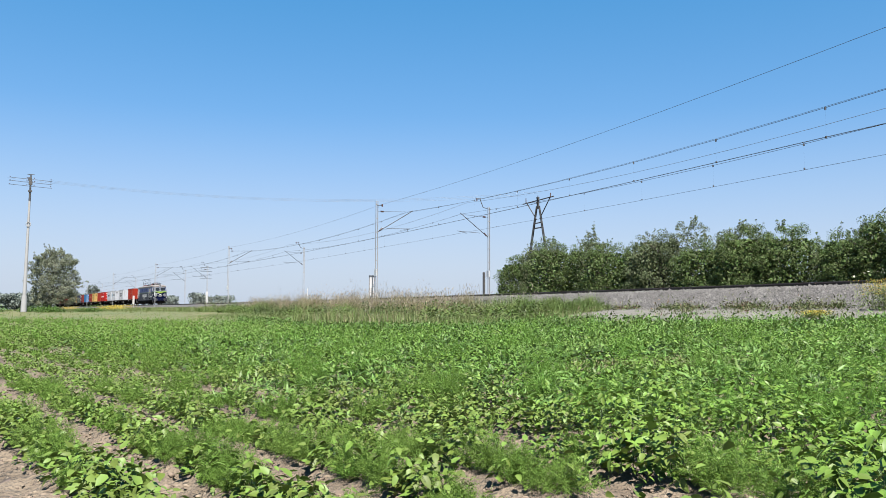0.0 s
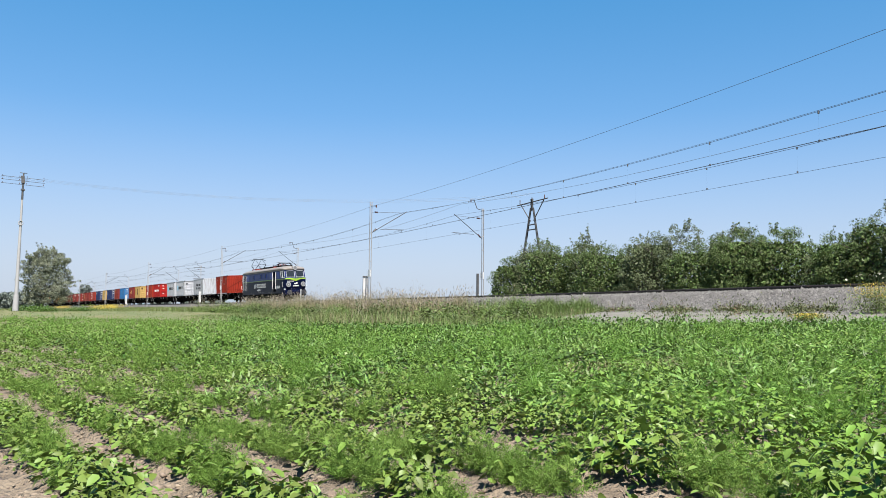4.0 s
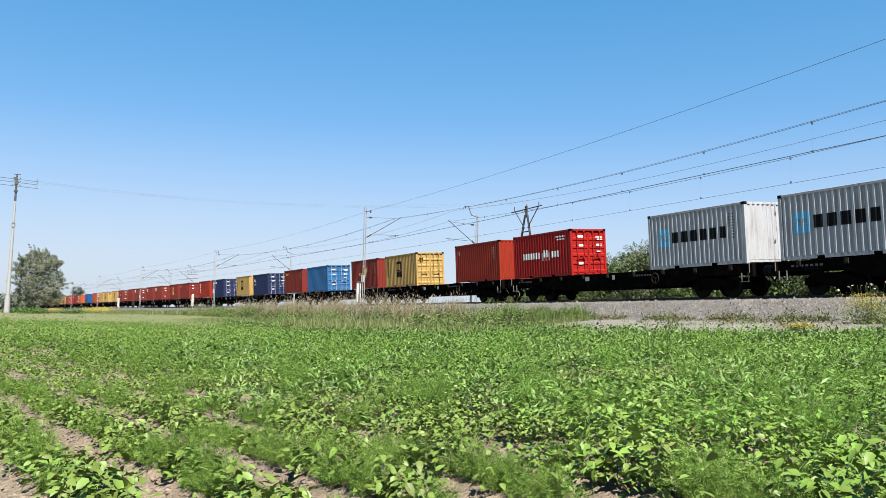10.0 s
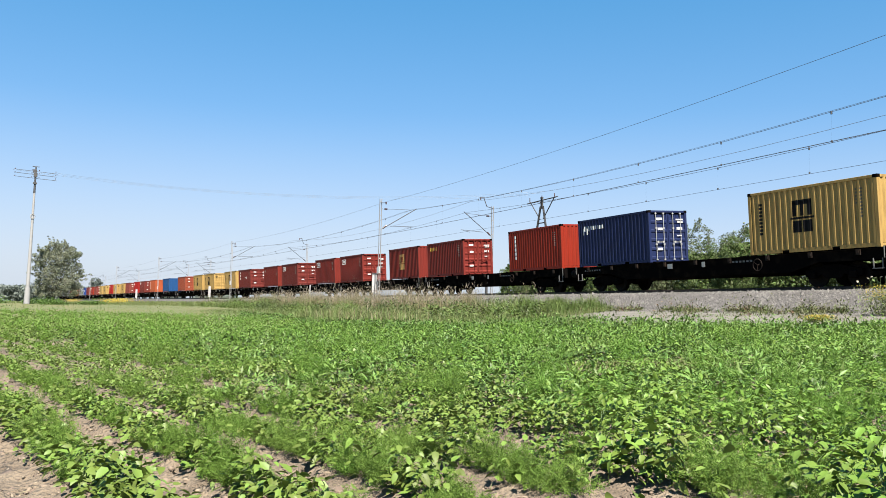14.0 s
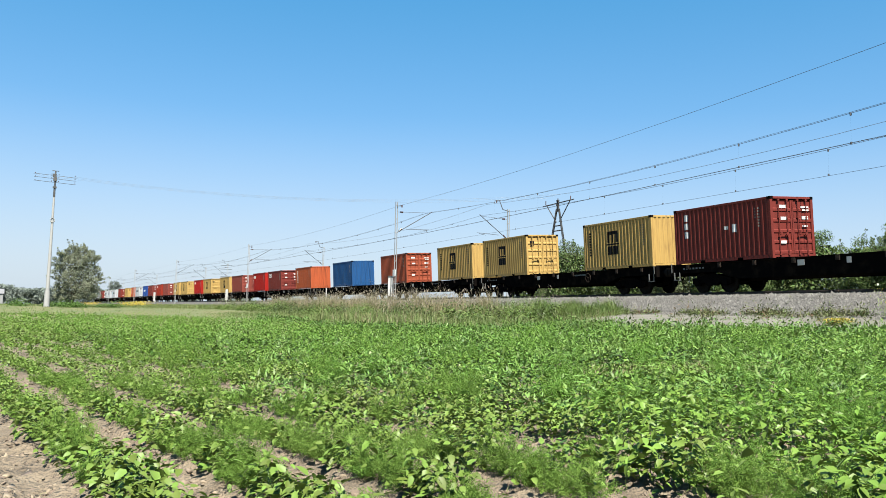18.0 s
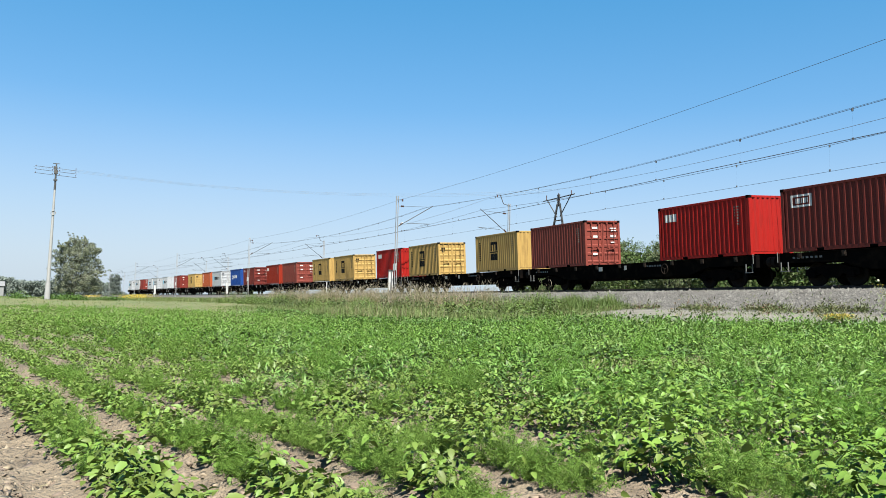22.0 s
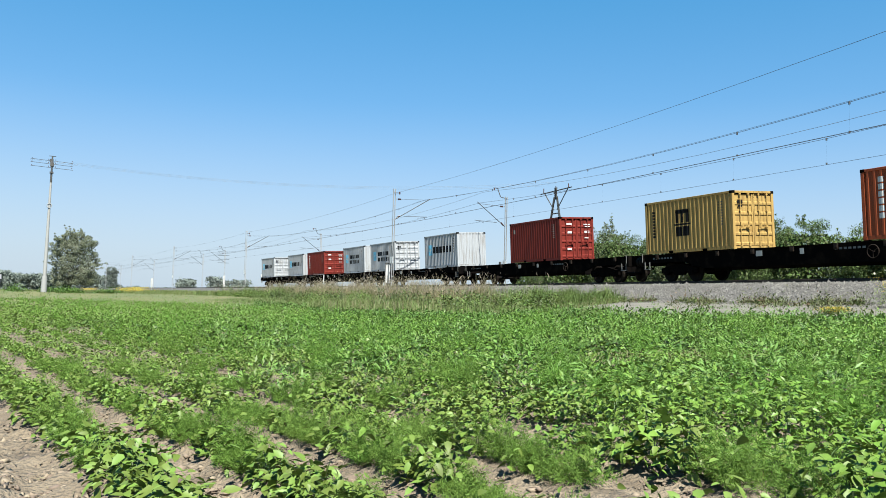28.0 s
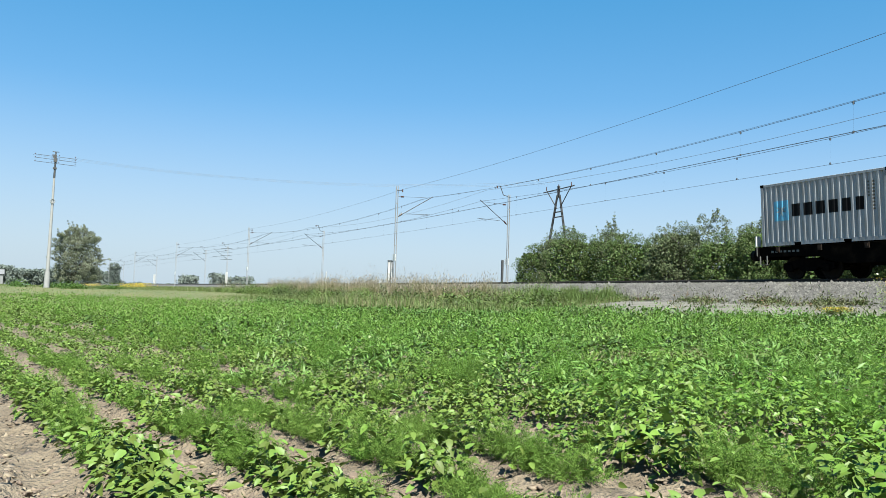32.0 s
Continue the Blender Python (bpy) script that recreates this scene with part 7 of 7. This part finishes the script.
def build_far():
    """Woods and hedges near the horizon, with aerial haze in their leaf colour."""
    rng = np.random.default_rng(77)
    rows = [(-38, -31.8, 11, 420, 60), (-31.0, -27.6, 10.5, 420, 80), (-27.6, -24.6, 9, 420, 46), (-24.2, -20.4, 4.0, 520, 24), (-20.1, -19.0, 9.5, 420, 22), (-18.0, -16.8, 10.5, 420, 24), (-16.5, -15.5, 10, 420, 20), (-15.3, -12.0, 5, 430, 20), (-8.0, -4.5, 6, 420, 26), (-4.3, -0.5, 4, 480, 18), (0.5, 5.5, 7, 420, 30), (5.5, 14, 6, 420, 20), (14, 40, 8, 400, 30)]
    for a0, a1, h, dist, clumps in rows:
        k = clumps * 3
        ang = np.radians(rng.uniform(a0, a1, k))
        dd = dist + rng.uniform(-25, 25, k)
        hh = h * (0.7 + 0.3 * wavy(np.degrees(ang) * 1.3, ang * 0, 12))
        zc = hh * rng.random(k) ** 0.75 * 0.88
        rr = rng.uniform(1.1, 2.1, k)
        ix = np.repeat(np.arange(k), 42)
        n = len(ix)
        N = rng.normal(0, 1, (n, 3))
        N /= np.linalg.norm(N, axis=1)[:, None]
        C = np.stack([np.sin(ang) * dd, np.cos(ang) * dd, 0.8 + zc], 1)
        P = C[ix] + N * (rr[ix] * rng.uniform(0.3, 1, n) ** 0.5)[:, None] * np.array([1.3, 1.3, 0.8])
        tufts("far_woods", turned_leaves(P, N, rng.uniform(0.6, 1.2, n), rng.uniform(0.5, 0.9, n), rng), M_FAR, "distant trees near the horizon, their green paled for haze", "woods")
    far_house(-31.35, 395, "small pale distant house with a grey roof")
    far_house(3.2, 400, "small pale distant house behind the willow bushes")


def far_house(bearing, dist, label):
    t = thing("house", label, "house")
    a = radians(bearing)
    t.matrix_basis = Matrix.Translation((math.sin(a) * dist, math.cos(a) * dist, 0.8)) @ Matrix.Rotation(-a, 4, "Z")
    part("wall", boxes((-5.2, 5.2, -3.5, 3.5, -0.3, 4.6)), M_HOUSE, t)
    bm = bmesh.new()
    loft(bm, [[(x, -3.9, 4.5), (x, 3.9, 4.5), (x, 0, 6.6)] for x in (-5.6, 5.6)])
    part("roof", bm, M_HOUSEROOF, t, "grey pitched roof")
    for x in (-3.6, -0.6, 2.4):
        w = part("window", boxes((x, x + 1.3, -3.56, -3.47, 1.6, 3.2)), M_WINDOW, t)
        part("sill", boxes((x - 0.1, x + 1.4, -3.66, -3.5, 1.48, 1.58)), M_HOUSE, w)


M_HOUSE = paint("pale_house_plaster", (0.154, 0.154, 0.158), 0.85, second=(0.131, 0.131, 0.131), amount=0.4)
M_HOUSEROOF = paint("grey_roof_sheet", (0.119, 0.119, 0.125), 0.7, amount=0.4)
M_WINDOW = glassy("dark_window", (0.0296, 0.0356, 0.0414))
TREE_AT = (-39.9, 80.1, 0.85)


# ---- poles, pylon and signs ----
def build_poles():
    t = thing("utility_pole", "tall pale concrete power pole with crossarms and insulators", "power pole")
    px_, py_ = -0.4716 * 84, 0.8818 * 84
    t.matrix_basis = Matrix.Translation((px_, py_, 0.75)) @ Matrix.Rotation(radians(28), 4, "Z") @ Matrix.Rotation(radians(0.6), 4, "Y")
    part("pole_shaft", rods(((0, 0, -0.3), (0, 0, 10.6), 0.19, 16, 0.085)), M_CONCRETE, t, "tapered white concrete shaft")
    part("base_sleeve", rods(((0, 0, -0.3), (0, 0, 1.6), 0.27, 16, 0.23)), M_CONCRETE, t)
    part("steel_top", rods(((0, 0, 10.4), (0, 0, 12.9), 0.1, 8, 0.06)), M_DARKMAST, t)
    bm = bmesh.new()
    ring(bm, (0, -0.14, 8.2), (0, 1, 0), 0.2, 0.03)
    part("hoop", bm, M_CONCRETE, t)
    for z in (12.5, 12.2, 11.85):
        a = part("crossarm", rods(((-1.8, 0, z), (1.8, 0, z - 0.12), 0.02, 6)), M_DARKMAST, t, "thin steel crossarm")
        for x in (-1.7, -0.3, 0.3, 1.7):
            part("insulator", rods(((x, 0, z), (x, 0, z + 0.1), 0.03, 8)), M_INSUL, a)
    part("bracket", boxes((-0.16, 0.16, -0.12, 0.12, 11.9, 12.3), (-0.22, 0.1, -0.1, 0.1, 12.3, 12.62), (-0.3, 0.3, -0.04, 0.04, 12.86, 12.92)), M_DARKMAST, t, soft=0.02)
    part("collar", boxes((-0.17, 0.17, -0.15, 0.15, 11.25, 11.4)), M_DARKMAST, t)
    # dark lattice A-frame behind the railway
    x, y, hd = line(-69.0, 16.0)
    t = thing("power_pylon", "dark steel A-frame power pylon with a braced crossarm", "power pylon")
    t.matrix_basis = Matrix.Translation((float(x), float(y), 0.9)) @ Matrix.Rotation(float(hd), 4, "Z")
    H = 11.6
    for g in (-1, 1):
        bm = bmesh.new()
        a, b = Vector((g * 3.1 - 0.1, 0, -0.2)), Vector((g * 0.2, 0, H - 0.9))
        for dx, dy in ((-0.1, -0.1), (0.1, -0.1), (0.1, 0.1), (-0.1, 0.1)):
            rod(bm, a + Vector((dx, dy, 0)), b + Vector((dx * 0.5, dy * 0.5, 0)), 0.032, 5)
        for k in range(14):
            p, q = a.lerp(b, k / 14), a.lerp(b, (k + 1) / 14)
            w = 0.1 * (1 - 0.5 * k / 14)
            rod(bm, p + Vector((-w, -w, 0)), q + Vector((w, -w, 0)), 0.02, 4)
            rod(bm, p + Vector((w, w, 0)), q + Vector((-w, w, 0)), 0.02, 4)
        part("leg", bm, M_DARKMAST, t, "dark latticed leg")
    part("mast_head", boxes((-0.15, -0.09, -0.06, 0.06, H - 1.2, H), (0.09, 0.15, -0.06, 0.06, H - 1.2, H), (-0.16, 0.16, -0.08, 0.08, H - 0.16, H)), M_DARKMAST, t)
    part("tie_bars", rods(((-0.7, 0, H - 2.6), (0.7, 0, H - 2.6), 0.06, 6), ((-0.9, 0, H - 3.1), (0.9, 0, H - 3.1), 0.06, 6)), M_DARKMAST, t)
    part("crossarm", rods(((-2.75, 0, H - 0.4), (2.75, 0, H - 0.25), 0.055, 6)), M_DARKMAST, t)
    for g in (-1, 1):
        part("brace", rods(((g * 2.1, 0, H - 0.32), (g * 0.3, 0, H - 2.2), 0.05, 6)), M_DARKMAST, t)
    for x_ in (-2.2, 0.0, 2.2):
        part("insulator", rods(((x_, 0, H - 0.3), (x_, 0, H + 0.15), 0.045, 8)), M_INSUL, t)
    # the thin power lines from pole to pylon
    top = Matrix.Translation((float(x), float(y), 0.9)) @ Matrix.Rotation(float(hd), 4, "Z")
    for k in range(3):
        a = Vector((px_ + (k - 1) * 1.6, py_ + (k - 1) * 0.8, 13.2))
        b = top @ Vector(((k - 1) * 2.0, 0, H + 0.4))
        cu = bpy.data.curves.new("power_line", "CURVE")
        cu.dimensions, cu.bevel_depth, cu.bevel_resolution = "3D", 0.006, 0
        sp = cu.splines.new("POLY")
        sp.points.add(24)
        for q in range(25):
            f = q / 24
            p = a.lerp(b, f)
            sp.points[q].co = (p.x, p.y, p.z - 1.3 * 4 * f * (1 - f), 1)
        cu.materials.append(M_THINWIRE)
        tagged(new("power_line", cu), "thin sagging power line from pole to pylon", "power line", "power lines")


M_BOARD = paint("weathered_white_board", (0.323, 0.323, 0.323), 0.6, second=(0.262, 0.258, 0.25), amount=0.5)


def board(s, off, z0, z1, w, label):
    t = thing("track_sign", label, "railway sign", "white track signs")
    g = 1.0
    t.matrix_basis = upright(s, off, g)
    part("board", boxes((-0.02, 0.02, -w / 2, w / 2, z0 - g, z1 - g), (-w / 2, w / 2, -0.02, 0.02, z0 - g, z1 - g)), M_BOARD, t, soft=0.005)
    part("post", rods(((0.05, 0.03, -0.2), (0.05, 0.03, z1 - g - 0.05), 0.035, 8)), M_ZINC, t)
    return t


def build_signs():
    t = board(-66.6, -2.75, 2.35, 4.02, 0.44, "tall narrow white trackside board with dark edges and cap")
    for g in (-1, 1):
        part("edge_strip", boxes((-0.03, 0.03, g * 0.225 - 0.012, g * 0.225 + 0.012, 1.3, 3.05)), M_DARKMAST, t)
    part("cap", boxes((-0.08, 0.08, -0.24, 0.24, 3.03, 3.12)), M_DARKMAST, t, "dark cap plate", 0.01)
    board(-131.0, -2.75, 2.3, 4.0, 0.36, "tall narrow white trackside board on a post")
    board(-196.0, -2.75, 2.4, 4.3, 0.42, "tall narrow white trackside board on a post")
    t = thing("marker_post", "thin white marker post beside the track", "marker post")
    t.matrix_basis = upright(-84.5, -2.75, 1.0)
    part("post", boxes((-0.05, 0.05, -0.05, 0.05, -0.2, 2.4)), M_BOARD, t, soft=0.02)
    t = thing("relay_cabinet", "dark narrow trackside cabinet beside the far mast", "cabinet")
    t.matrix_basis = upright(-63.5, 6.6, 1.0)
    part("cabinet_body", boxes((-0.09, 0.09, -0.09, 0.09, 0, 3.5)), M_DARKMAST, t, soft=0.02)


M_HEAD = leafy("grass_seed_heads", (0.231, 0.196, 0.154), (0.193, 0.166, 0.131), 0.3)
build_crop()
build_clods()
build_stones()
build_meadow()
build_verge()
flower_bush(-17.6, -4.2, 0.9, 0.36, "tall yellow-flowering weed with white daisies by the path", 61, True)
flower_bush(-18.6, -6.0, 0.3, 0.2, "low yellow-flowering weed at the edge of the path", 62)
flower_bush(-15.6, -5.0, 0.85, 0.4, "tall yellow-flowering weed by the path", 63)
build_bushes()
build_far()
build_poles()
build_signs()
build_rails()


# ---- the train runs ----
RUN = [(0, -194.16), (0.1, -192.01), (1, -172.63), (2, -151.06), (3, -129.51), (4, -108.21), (5, -86.87), (6, -65.34), (7, -43.52), (8, -21.71), (9, 0.00), (10, 21.64), (11, 43.42), (12, 65.12), (13, 86.22), (14, 108.08), (15, 129.95), (16, 151.91), (17, 173.92), (18, 195.93), (19, 218.14), (20, 240.17), (21, 261.58), (22, 283.64), (23, 305.88), (24, 328.09), (25, 350.31), (26, 372.57), (27, 394.84), (28, 417.09), (29, 438.95), (30, 461.04), (31, 483.39), (31.9, 503.53), (32, 505.76)]


def motions():
    for t, back_by, h, turn in MOVERS:
        spin = Matrix.Translation((0, 0, h)) @ Matrix.Rotation(radians(turn), 4, "Z")
        walk(t, [(when, track_pose(run - back_by) @ spin) for when, run in RUN])


motions()
